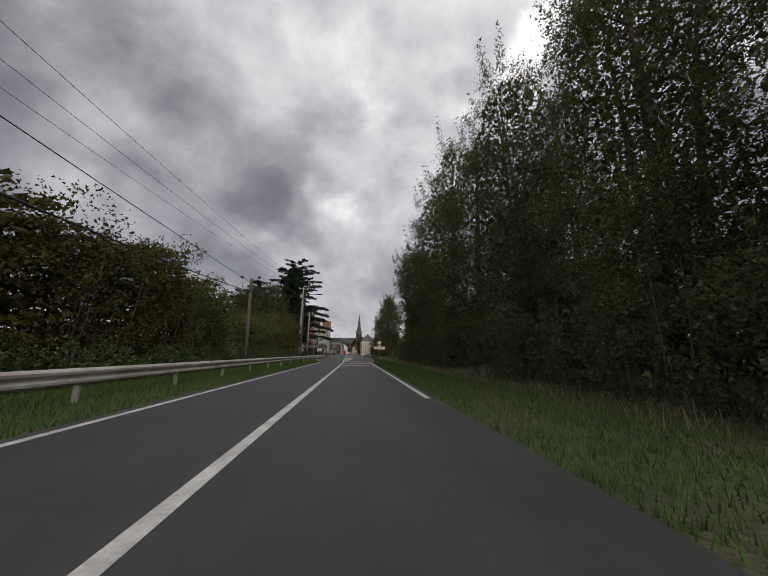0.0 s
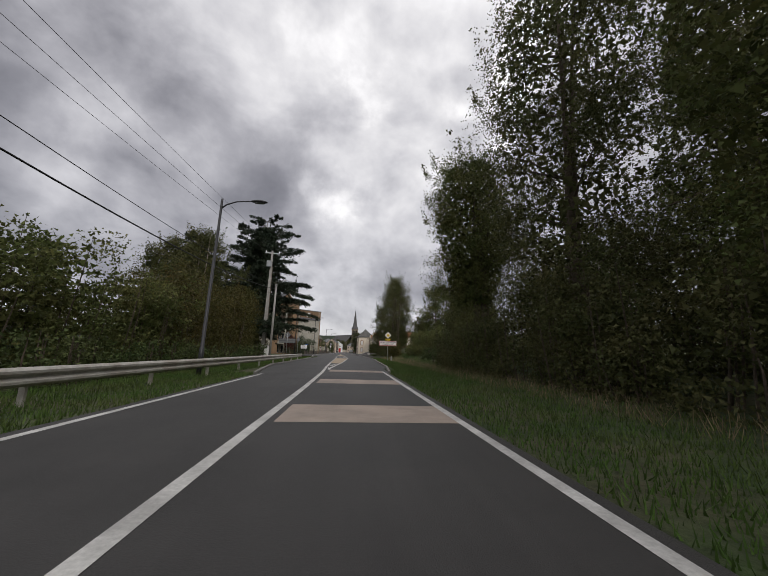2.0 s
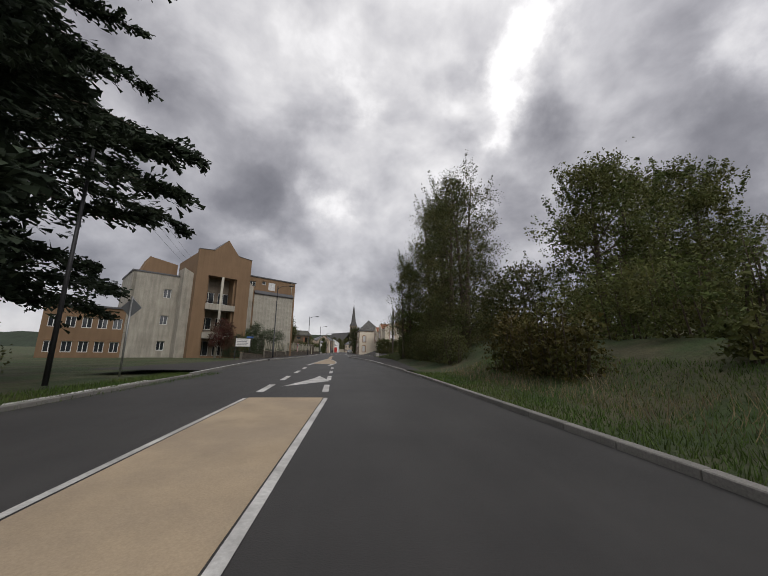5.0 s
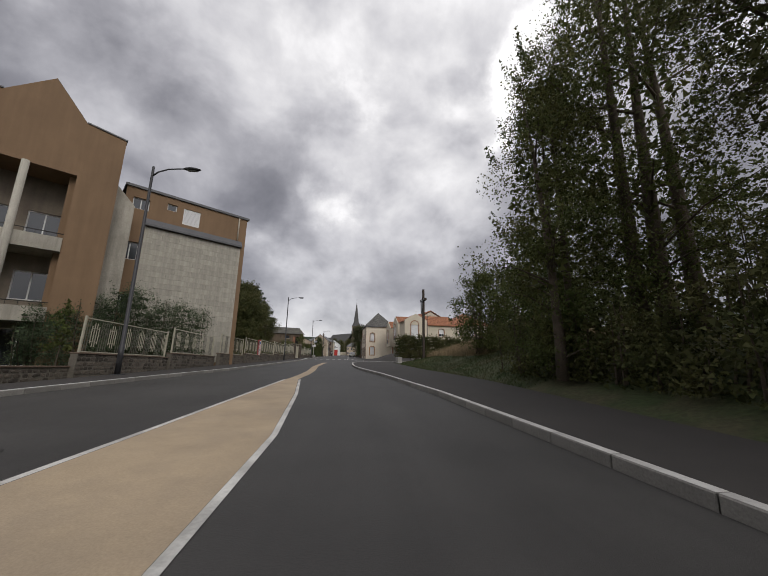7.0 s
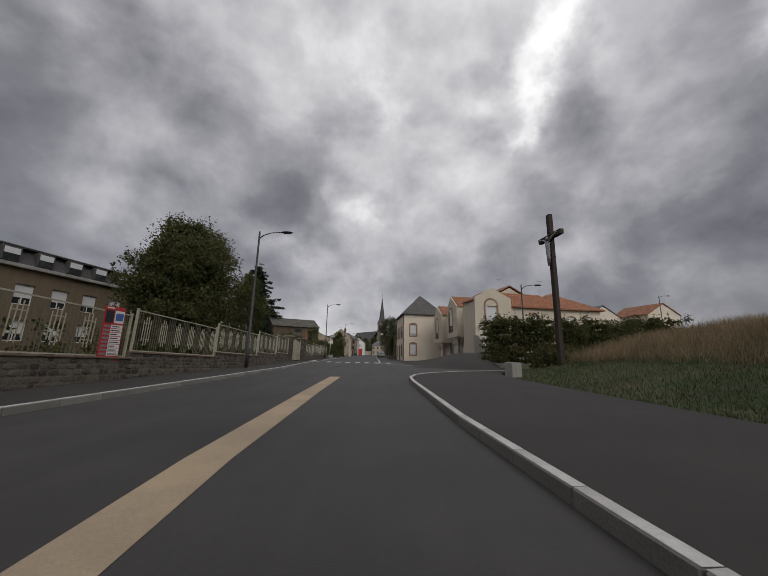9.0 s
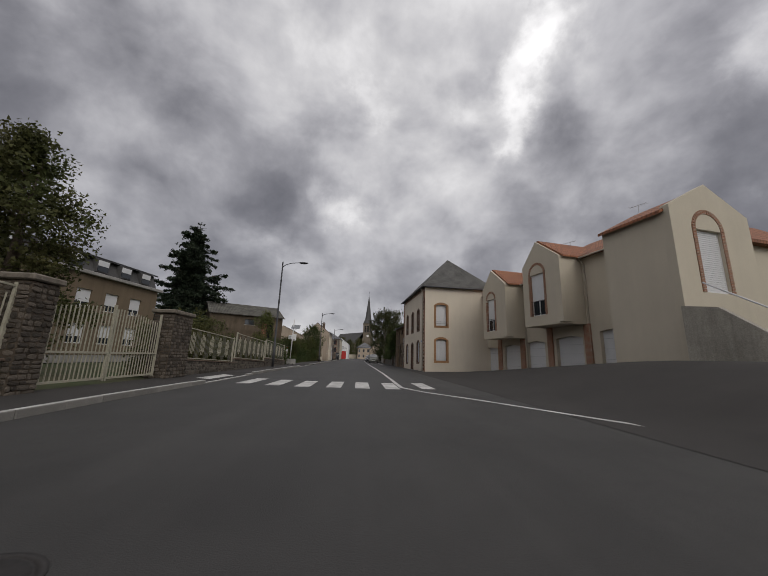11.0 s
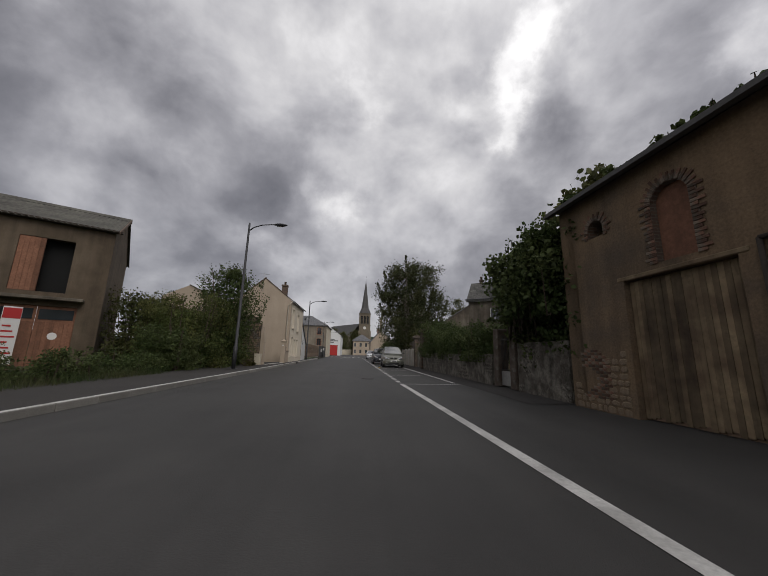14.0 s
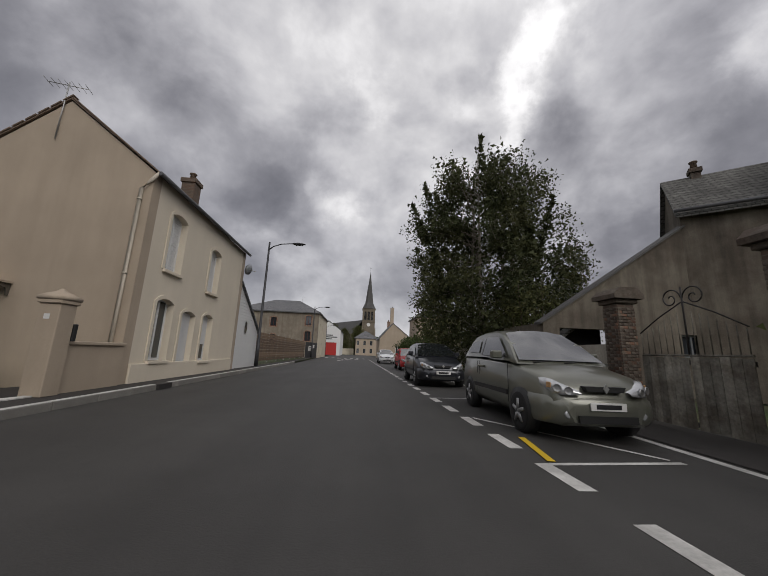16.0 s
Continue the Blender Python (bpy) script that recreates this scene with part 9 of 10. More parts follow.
place(tree("garden_tree", "leafy tree overhanging the garden wall", 164, 7.4, 2.6, 0.25, 8000, 0.2, "leaf_dark", "bark", 0.13, 2, 40, sides=6), 5.6, 197.9, 0)
b_ = place(tree("birch", "tall slender birch with drooping twigs", 167, 13.7, 4.6, 0.02, 44000, 0.165, "leaf_birch", "bark_pale", 0.16, 5, 230, dense=3.0, top=0.5, shoots=26, spray=0.26, plumes=7), 4.2, 228.3, 0)
place(tree("birch", "smaller birch behind the sloping wall", 169, 8.6, 1.6, 0.1, 6000, 0.15, "leaf_dark", "bark_pale", 0.1, 2, 36), 10.6, 230.0, 0)
place(bush_mass("garden_shrub", "light green shrubs along the far wall", 168, 14, 2.0, 3.2, 6500, 0.2, "leaf_ivy"), 4.0, 246, 0)
far_ = place(tree("holm_oak", "dark round tree behind the far wall", 177, 12.6, 5.0, 0.02, 5000, 0.4, "leaf_dark", "bark", 0.24, 2, 60, dense=1.8, spray=0.6, shoots=10), 8.5, 256.0, 0, 40)
again(far_, -2.5, 352.0, 40, 0, "dark tree beside the church")
again(far_, -13.0, 348.0, 80, 0, "dark round tree beside the church")
again(far_, -9.0, 372.0, 10, 0, "dark round tree before the church")


# ---------------------------------------------------------------- grass
def blades(name, label, spots, count, tall, mat, seed, wide=0.012, kind_="stuff"):
    """Grass blades over patches (x0, x1, y0, y1), as one mesh."""
    rng = np.random.default_rng(seed)
    area = np.array([(b - a) * (d - c) for a, b, c, d in spots])
    pick = rng.choice(len(spots), count, p=area / area.sum())
    s = np.array(spots)[pick]
    x = s[:, 0] + (s[:, 1] - s[:, 0]) * rng.uniform(0, 1, count)
    y = s[:, 2] + (s[:, 3] - s[:, 2]) * rng.uniform(0, 1, count)
    z = np.array([rise(a, b) for a, b in zip(x, y)])
    h = tall * rng.uniform(0.4, 1.25, count)
    ang = rng.uniform(0, math.tau, count)
    dx, dy = np.cos(ang) * wide, np.sin(ang) * wide
    lx, ly = rng.normal(size=count) * h * 0.35, rng.normal(size=count) * h * 0.35
    v = np.stack([np.stack([x - dx, y - dy, z - 0.02], 1), np.stack([x + dx, y + dy, z - 0.02], 1), np.stack([x + lx, y + ly, z + h], 1)], 1).reshape(-1, 3)
    me = bpy.data.meshes.new(name)
    me.vertices.add(3 * count)
    me.vertices.foreach_set("co", v.astype(np.float32).ravel())
    me.loops.add(3 * count)
    me.loops.foreach_set("vertex_index", np.arange(3 * count, dtype=np.int32))
    me.polygons.add(count)
    me.polygons.foreach_set("loop_start", np.arange(0, 3 * count, 3, dtype=np.int32))
    me.update(calc_edges=True)
    me.materials.append(M[mat])
    return tagged(new(name, me), label, "grass", kind=kind_)


blades("verge_grass", "short green grass along the verge", [(2.35, 7.4, 2, 48), (3.2, 8.5, 48, 60), (3.75, 9.0, 60, 88)], 90000, 0.13, "blade", 201)
blades("verge_grass", "short green grass below the guard rail", [(-8.2, -4.35, 0, 42), (-8.5, -5.8, 42, 86)], 60000, 0.14, "blade", 202)
blades("long_grass", "long dry grass at the wood edge", [(5.6, 7.6, 5, 88)], 6000, 0.4, "straw", 203, 0.008)
blades("bank_grass", "mown green grass on the bank", [(5.6, 14, 110, 145)], 60000, 0.11, "blade_dull", 204)
blades("long_grass", "tall dry straw-coloured grass on the bank", [(10.8, 24, 124, 146), (16, 26, 138, 147)], 46000, 0.72, "straw", 205, 0.012)
blades("weed_grass", "rough grass in front of the barn", [(-13.4, -10.5, 187, 203)], 24000, 0.45, "blade_dull", 206, 0.009)

# ---------------------------------------------------------------- parked cars
def car_paint(name, base, metal=0.35):
    m = material(name, base, 0.32, metal=metal, spread=0.06, grain=40, stain=2, bump=0.0, spec=0.6)
    m.node_tree.nodes["Principled BSDF"].inputs["Coat Weight"].default_value = 0.5
    return m


M["lamp_clear"] = material("headlamp", (0.55, 0.56, 0.57), 0.12, metal=0.5, spread=0.15, grain=20, bump=0.1)
M["tyre"] = material("tyre_rubber", (0.018, 0.018, 0.018), 0.9, spread=0.2, grain=40, bump=0.3)
M["rim"] = material("alloy_rim", (0.36, 0.36, 0.36), 0.4, metal=0.8, spread=0.1, bump=0.05)
M["sign_orange_lamp"] = material("indicator_lamp", (0.42, 0.25, 0.12), 0.2, spread=0.1, bump=0)
M["car_glass"] = glass_material("car_window_glass", (0.012, 0.014, 0.016))
M["car_glass"].node_tree.nodes["Principled BSDF"].inputs["IOR"].default_value = 2.1
M["tail"] = material("tail_lamp", (0.40, 0.015, 0.015), 0.25, spread=0.05, bump=0)


def car(label, paint, ln, wd, ht, hood, m, style="mpv", rear=False):
    """A parked car facing -y with its nose at y = 0: lofted body shell, glazing, wheels, lamps, mirrors and trim."""
    ob = thing("parked_car", label, "car", m, "parked cars")
    # stations along the length: y, half width at the sill and the belt, belt height, roof height and half width (0: no cabin)
    hz = hood
    up = 1.0 if style == "mpv" else 0.3
    st = [(0.00, 0.62, 0.60, 0.52, 0), (0.10, 0.80, 0.78, hz - 0.22, 0), (0.35, 0.90, 0.88, hz - 0.08, 0), (0.95, 0.95, 0.93, hz + 0.04, 0), (1.18, 0.97, 0.94, hz + 0.08, 0),
          (ln * 0.5, 0.99, 0.96, hz + 0.12 * up, 0), (ln * 0.72, 0.99, 0.95, hz + 0.15 * up, 0), (ln * 0.93, 0.96, 0.92, hz + 0.17 * up, 0), (ln * 0.985, 0.90, 0.86, hz + 0.10 * up, 0), (ln, 0.80, 0.78, 0.6, 0)]
    bm = B()
    rings = []
    for y, a, b, z, _ in st:
        a, b = a * wd / 2, b * wd / 2
        low = 0.24 if 0.05 < y < ln - 0.05 else 0.30
        rings.append([bm.verts.new(p) for p in ((-a * 0.86, y, low), (-a, y, low + 0.14), (-a * 1.01, y, (low + z) / 2 + 0.05), (-b, y, z - 0.06), (-b * 0.90, y, z), (-b * 0.45, y, z + 0.035), (0, y, z + 0.045),
                                                  (b * 0.45, y, z + 0.035), (b * 0.90, y, z), (b, y, z - 0.06), (a * 1.01, y, (low + z) / 2 + 0.05), (a, y, low + 0.14), (a * 0.86, y, low))])
    for r, s in zip(rings, rings[1:]):
        for k in range(12):
            bm.faces.new((r[k], r[k + 1], s[k + 1], s[k])).smooth = True
        bm.faces.new((r[12], r[0], s[0], s[12]))
    bm.faces.new(rings[0][::-1])
    bm.faces.new(rings[-1])
    body = part("body", bm, paint, ob)
    # cabin shell
    bw, rw = wd / 2 * 0.925, wd / 2 * 0.70
    y0, y1, y2, y3 = 0.98, (1.98 if style != "hatch" else 2.05), ln * 0.86, ln * 0.97
    zb, zr = hz + 0.07 * up, ht
    bm = B()
    prof = [(y0, zb), (y0 + (y1 - y0) * 0.5, zb + (zr - zb) * 0.56), (y1, zr - 0.05), (y1 + 0.45, zr), ((y1 + y2) / 2 + 0.2, zr - 0.005), (y2 - 0.1, zr - 0.06), (y2 + 0.12, zr - 0.17), (y3, zb + 0.09)]
    last = None
    for y, z in prof:
        f = min(max((z - zb) / (zr - zb), 0), 1)
        w = bw + (rw - bw) * f
        now = [bm.verts.new(p) for p in ((-w, y, z), (-w * 0.93, y, z + 0.03 * f), (-w * 0.5, y, z + 0.055 * f), (0, y, z + 0.065 * f), (w * 0.5, y, z + 0.055 * f), (w * 0.93, y, z + 0.03 * f), (w, y, z))]
        if last:
            for k in range(6):
                bm.faces.new((last[k], last[k + 1], now[k + 1], now[k])).smooth = True
        last = now
    roof = part("roof", bm, paint, ob)
    # side shells, with pillars left between the panes
    for s in (-1, 1):
        bm = B()
        lowv = [bm.verts.new((s * bw, y, zb + 0.02 + (0.07 if y > y1 else 0.03))) for y, _ in prof]
        topv = [bm.verts.new((s * (bw + (rw - bw) * min(max((z - zb) / (zr - zb), 0), 1)), y, z)) for y, z in prof]
        for k in range(len(prof) - 1):
            bm.faces.new((lowv[k], lowv[k + 1], topv[k + 1], topv[k]))
        part("pillar_panel", bm, paint, ob)

        def side(yv, zv, off=0.042):
            f = min(max((zv - zb) / (zr - zb), 0), 1)
            return (s * (bw + (rw - bw) * f + off), yv, zv)

        ya = y1 + 0.05
        doors = [[(y0 + 0.36, zb + 0.11), (ya + 0.62, zb + 0.13), (ya + 0.62, zr - 0.10), (y1 + 0.02, zr - 0.12)],
                 [(ya + 0.70, zb + 0.13), (y2 - 0.78, zb + 0.15), (y2 - 0.70, zr - 0.11), (ya + 0.70, zr - 0.10)],
                 [(y2 - 0.66, zb + 0.18), (y2 + 0.12, zb + 0.20), (y2 - 0.05, zr - 0.20), (y2 - 0.60, zr - 0.14)]]
        for q in doors:
            bm = B()
            bm.faces.new([bm.verts.new(side(*p)) for p in q])
            part("side_window", bm, "car_glass", ob)
        # door seams and handles
        for yy in (1.22, ya + 0.66, y2 - 0.74):
            part("door_seam", box(B(), s * wd * 0.495 - 0.004, yy, 0.40, s * wd * 0.495 + 0.004, yy + 0.008, zb), "black", body)
        for yy in (ya + 0.36, y2 - 0.95):
            part("door_handle", box(B(), min(s * wd * 0.485, s * wd * 0.505), yy, zb - 0.12, max(s * wd * 0.485, s * wd * 0.505), yy + 0.2, zb - 0.08, 0.006), paint, body)
        mir = part("mirror", box(B(), min(s * (bw + 0.02), s * (bw + 0.22)), y0 + 0.52, zb + 0.07, max(s * (bw + 0.02), s * (bw + 0.22)), y0 + 0.66, zb + 0.22, 0.025), paint, ob)
        part("rub_strip", box(B(), min(s * wd * 0.492, s * wd * 0.508), 1.25, 0.52, max(s * wd * 0.492, s * wd * 0.508), ln - 1.15, 0.60), "black", body)

    def screen(name, ya, za, yb, zb_, fa, fb, off):
        bm = B()
        lines = []
        for u in (0.0, 0.5, 1.0):
            f = fa + (fb - fa) * u
            w = bw + (rw - bw) * f - 0.06
            lines.append([bm.verts.new((x * w, ya + (yb - ya) * u + off, za + (zb_ - za) * u + off + 0.06 * f * (1 - x * x))) for x in (-1, -0.5, 0, 0.5, 1)])
        for r, t_ in zip(lines, lines[1:]):
            for k in range(4):
                bm.faces.new((r[k], r[k + 1], t_[k + 1], t_[k])).smooth = True
        return part(name, bm, "car_glass", ob)

    # windscreen in three strips that follow the curve
    bm = B()
    rowsw = []
    for u in (0.06, 0.5, 0.96):
        y = y0 + (y1 - y0) * u
        z = zb + (zr - 0.05 - zb) * (u * 1.12 if u < 0.6 else u * 1.0 + 0.02)
        w = bw + (rw - bw) * min((z - zb) / (zr - zb), 1) - 0.05
        rowsw.append([bm.verts.new((x * w, y - 0.02, z + 0.03 + 0.07 * (1 - x * x) * min((z - zb) / (zr - zb), 1))) for x in (-1, -0.5, 0, 0.5, 1)])
    for r, s_ in zip(rowsw, rowsw[1:]):
        for k in range(4):
            bm.faces.new((r[k], r[k + 1], s_[k + 1], s_[k])).smooth = True
    part("windscreen", bm, "car_glass", ob)
    for s, x in ((0, -0.5), (1, 0.05)):
        part("wiper", tube(B(), [(x, y0 + 0.02, zb + 0.03), (x + 0.5, y0 + 0.1, zb + 0.085)], 0.012, 5), "black", ob)
    screen("rear_window", y2 + 0.10, zr - 0.16, y3 - 0.01, zb + 0.04 + 0.11 * up, 0.85, 0.15, 0.035)
    # nose: lamps, grille, bumper, plate
    for s in (-1, 1):
        # a lamp glass that wraps round the corner: tall outside, pointed towards the grille
        plan = ((0.205, -0.030, 0.315, 0.270), (0.28, -0.012, 0.325, 0.215), (0.35, 0.030, 0.325, 0.165), (0.39, 0.095, 0.310, 0.125), (0.42, 0.195, 0.275, 0.105), (0.44, 0.320, 0.215, 0.110))
        bm = B()
        cols = []
        for fx, y, down, upz in plan:
            x = s * wd * fx
            cols.append([bm.verts.new((x * 0.97, y + 0.06, hz - down)), bm.verts.new((x, y, hz - down)), bm.verts.new((x * 1.005, y + 0.012, hz - (down + upz) / 2)), bm.verts.new((x * 0.985, y + 0.055, hz - upz)), bm.verts.new((x * 0.93, y + 0.14, hz - upz))])
        for r, t_ in zip(cols, cols[1:]):
            for k in range(4):
                bm.faces.new((r[k], r[k + 1], t_[k + 1], t_[k])).smooth = True
        hl = part("headlamp", bm, "lamp_clear", ob, "large clear wrap-round headlamp")
        for fx, y, dz in ((0.30, -0.004, 0.265), (0.375, 0.052, 0.235)):
            part("reflector", lathe(B(), [(0.058, 0.0), (0.058, 0.02), (0.05, 0.02), (0.035, 0.006), (0.012, 0.012)], 16), "rim", hl).matrix_local = pose(s * wd * fx, y + 0.012, hz - dz, 90, 0, s * 28)
        part("indicator", box(B(), -0.035, -0.01, -0.04, 0.035, 0.012, 0.04, 0.008), "sign_orange_lamp", hl).matrix_local = pose(s * wd * 0.414, 0.165, hz - 0.20, 0, 0, s * 60)
        part("fog_lamp", lathe(B(), [(0.055, 0), (0.055, 0.03), (0.03, 0.035)], 12), "lamp_clear", ob).matrix_local = pose(s * wd * 0.31, 0.045, 0.40, 90, 0, 0)
    part("grille", prism(B(), [(-wd * 0.17, hz - 0.20), (wd * 0.17, hz - 0.20), (wd * 0.15, hz - 0.27), (-wd * 0.15, hz - 0.27)], "y", -0.015, 0.15), "black", ob)
    part("badge", prism(B(), [(0, hz - 0.16), (0.045, hz - 0.225), (0, hz - 0.29), (-0.045, hz - 0.225)], "y", -0.03, -0.016), "galva", ob)
    nose = [(-0.49, 0.55), (-0.485, 0.30), (-0.45, 0.14), (-0.36, 0.035), (-0.2, -0.02), (0, -0.035), (0.2, -0.02), (0.36, 0.035), (0.45, 0.14), (0.485, 0.30), (0.49, 0.55)]
    bm = B()
    levels = []
    for z, f, dy in ((0.26, 0.96, 0.06), (0.34, 1.0, 0.0), (0.52, 1.0, 0.0), (0.60, 0.985, 0.02), (0.64, 0.95, 0.07)):
        levels.append([bm.verts.new((x * wd * f, y + dy, z)) for x, y in nose])
    for r, t_ in zip(levels, levels[1:]):
        for k in range(10):
            bm.faces.new((r[k], r[k + 1], t_[k + 1], t_[k])).smooth = True
    bump = part("bumper", bm, paint, ob)
    part("air_intake", box(B(), -wd * 0.24, -0.04, 0.30, wd * 0.24, 0.1, 0.40), "black", bump)
    np_ = part("number_plate", box(B(), -0.26, -0.052, 0.47, 0.26, -0.036, 0.58, 0.004), "sign_white", ob)
    part("plate_bar", box(B(), -0.18, -0.057, 0.495, 0.18, -0.053, 0.555), "sign_dark", np_)
    for s in (-1, 1):
        part("tail_lamp", box(B(), min(s * wd * 0.29, s * wd * 0.436), ln - 0.22, hz - 0.19, max(s * wd * 0.29, s * wd * 0.436), ln - 0.008, hz - 0.01, 0.04), "tail", ob)
    part("rear_bumper", box(B(), -wd * 0.41, ln - 0.06, 0.34, wd * 0.41, ln + 0.02, 0.56, 0.03), paint, ob)
    part("bumper_strip", box(B(), -wd * 0.415, ln - 0.05, 0.53, wd * 0.415, ln + 0.026, 0.585, 0.01), "black", ob)
    part("tailgate_seam", box(B(), -wd * 0.28, ln - 0.01, 0.62, wd * 0.28, ln + 0.004, 0.632), "black", ob)
    part("rear_plate", box(B(), -0.26, ln + 0.002, 0.64, 0.26, ln + 0.016, 0.75), "sign_white", ob)
    # wheels in dark arches
    for s in (-1, 1):
        for y in (0.82, ln - 0.78):
            arch = part("wheel_arch", lathe(B(), [(0.36, -0.1), (0.36, 0.075), (0.1, 0.075)], 20), "black", ob)
            arch.matrix_local = pose(s * (wd / 2 - 0.075), y, 0.33, 0, 90 * s, 0)
            wh = part("wheel", lathe(B(), [(0.20, -0.10), (0.29, -0.10), (0.315, -0.06), (0.315, 0.06), (0.29, 0.095), (0.21, 0.095)], 24), "tyre", ob)
            wh.matrix_local = pose(s * (wd / 2 - 0.085), y, 0.315, 0, 90 * s, 0)
            bm = lathe(B(), [(0.205, 0.05), (0.205, 0.092), (0.19, 0.092), (0.185, 0.06), (0.03, 0.06)], 24)
            for k in range(5):
                a = k * math.tau / 5
                c, d = math.cos(a), math.sin(a)
                tube(bm, [(0.02 * c, 0.02 * d, 0.09), (0.195 * c, 0.195 * d, 0.088)], [0.04, 0.028], 6)
            lathe(bm, [(0.055, 0.08), (0.05, 0.102)], 12)
            part("rim", bm, "rim", wh)
    return ob


M["paint_green"] = car_paint("pale_green_paint", (0.150, 0.152, 0.124))
M["paint_dark"] = car_paint("dark_blue_paint", (0.018, 0.02, 0.026))
M["paint_white"] = car_paint("white_paint_car", (0.62, 0.63, 0.64), 0.0)
M["paint_silver"] = car_paint("silver_paint", (0.34, 0.355, 0.37))
car("pale grey-green family car parked facing down the street", "paint_green", 4.15, 1.76, 1.68, 0.99, pose(0.42, 215.35, 0, 0, 0, -2))
car("dark blue-black estate car parked behind", "paint_dark", 4.3, 1.8, 1.58, 0.98, pose(0.05, 222.6, 0, 0, 0, -1))
car("white hatchback parked along the street", "paint_white", 4.1, 1.78, 1.48, 0.92, pose(0.35, 246.5, 0, 0, 0, 0), "hatch")
car("dark red car parked between two others", "sign_red", 4.0, 1.72, 1.5, 0.92, pose(0.85, 233.5, 0, 0, 0, 0), "hatch")
car("silver hatchback standing in the yard", "paint_silver", 4.1, 1.75, 1.48, 0.92, pose(-14.65, 218.6, 0.12, 0, 0, -109), "hatch")
car("pale silver saloon standing in the yard", "paint_silver", 4.0, 1.75, 1.46, 0.92, pose(-15.0, 216.0, 0.12, 0, 0, -98), "hatch")

# ---------------------------------------------------------------- kerb stones
KERB = {}


def kerb_run(name, label, pts, side, z=0.14, white=True):
    """Kerb stones, a metre each, along points; side: +1 when the pavement lies to the right of the run."""
    ob = thing(name, label, "kerb", kind="structure")
    if "stone" not in KERB:
        KERB["stone"] = finish(box(B(), 0, -0.075, -0.1, 0.985, 0.075, 0.14, 0.012), "kerb_stone", "kerb")
        KERB["line"] = finish(box(B(), 0, -0.06, 0.1405, 0.985, 0.06, 0.1435), "kerb_line", "white_paint")
    carry = 0.0
    for (x0, y0), (x1, y1) in zip(pts, pts[1:]):
        d = math.hypot(x1 - x0, y1 - y0)
        a = math.degrees(math.atan2(y1 - y0, x1 - x0))
        n = max(1, round(d))
        for k in range(n):
            top = kerb_top(y0 + (y1 - y0) * (k + 0.5) / n) if x0 < -7 and white else z
            m = pose(x0 + (x1 - x0) * k / n, y0 + (y1 - y0) * k / n, top - 0.14, 0, 0, a) @ Matrix.Diagonal((d / n, 1, 1, 1))
            piece("kerb_stone", KERB["stone"], ob, m)
            if white:
                piece("white_line", KERB["line"], ob, m)
    return ob


kerb_run("kerb_left", "white-lined concrete kerb along the left pavement", [(x - 0.08, y) for y, x in LEFT if 84 <= y <= 240], -1)
kerb_run("kerb_left", "low concrete kerb along the grass", [(x - 0.08, y) for y, x in LEFT if 41 <= y <= 84], -1, 0.09, False)
kerb_run("kerb_right", "concrete kerb along the right verge", [(x + 0.08, y) for y, x in RIGHT if 44 <= y <= 84] + [(3.426, 88)], 1, 0.10, False)
kerb_run("kerb_right", "plain concrete kerb where the pavement begins", [(3.426, 88), (3.08, 97)], 1, 0.14, False)
kerb_run("kerb_right", "white-lined concrete kerb rounding the corner", [(x + 0.08, y) for y, x in RIGHT if y >= 97] + [(0.28, 139.2), (0.75, 141.2), (1.7, 143.0), (3.7, 145.0), (6.6, 147.0), (11.0, 150.0), (18, 154.6)], 1)
for y, h in ((105.6, 0.6), (191.0, 0.6), (219.9, 0.6)):
    gx = along(y, LEFT)
    solid("gully_grate", box(B(), gx - 0.16, y, 0.01, gx + 0.06, y + h, 0.145), "iron", "rusty cast iron kerb gully", "gully")

# ---------------------------------------------------------------- concrete panels on the wing
res_, px0, px1, py, pz0, pz1 = PANELS
rng = np.random.default_rng(5)
hgt = 0.405
me_p = {}
r_ = 0
z = pz0
while z < pz1 - 0.05:
    x = px0 - (0.55 if r_ % 2 else 0.0)
    while x < px1 - 0.02:
        a, b = max(x, px0), min(x + 1.12, px1)
        if b - a > 0.05:
            key = round(b - a, 2)
            if key not in me_p:
                me_p[key] = finish(box(B(), 0, -0.055, 0, key - 0.006, -0.003, hgt - 0.006, 0.004), "panel", "panel")
            piece("panel", me_p[key], res_, pose(a, py + float(rng.uniform(-0.004, 0.004)), z))
        x += 1.12
    z += hgt
    r_ += 1

# ---------------------------------------------------------------- quoins of the corner house
hq, qw, qd, qe = QUOINS
short = finish(box(B(), 0, -0.03, 0, 0.24, 0.0, 0.155, 0.004), "quoin", "brick")
long_ = finish(box(B(), 0, -0.03, 0, 0.31, 0.0, 0.155, 0.004), "quoin", "brick")
thin_ = finish(box(B(), 0, -0.03, 0, 0.10, 0.0, 0.155, 0.004), "quoin", "brick")
wide_ = finish(box(B(), 0, -0.03, 0, 0.17, 0.0, 0.155, 0.004), "quoin", "brick")
pale = finish(box(B(), 0, -0.022, 0, 0.22, 0.0, 0.155, 0.004), "quoin_stone", "quoin_pale")
z, k = 0.0, 0
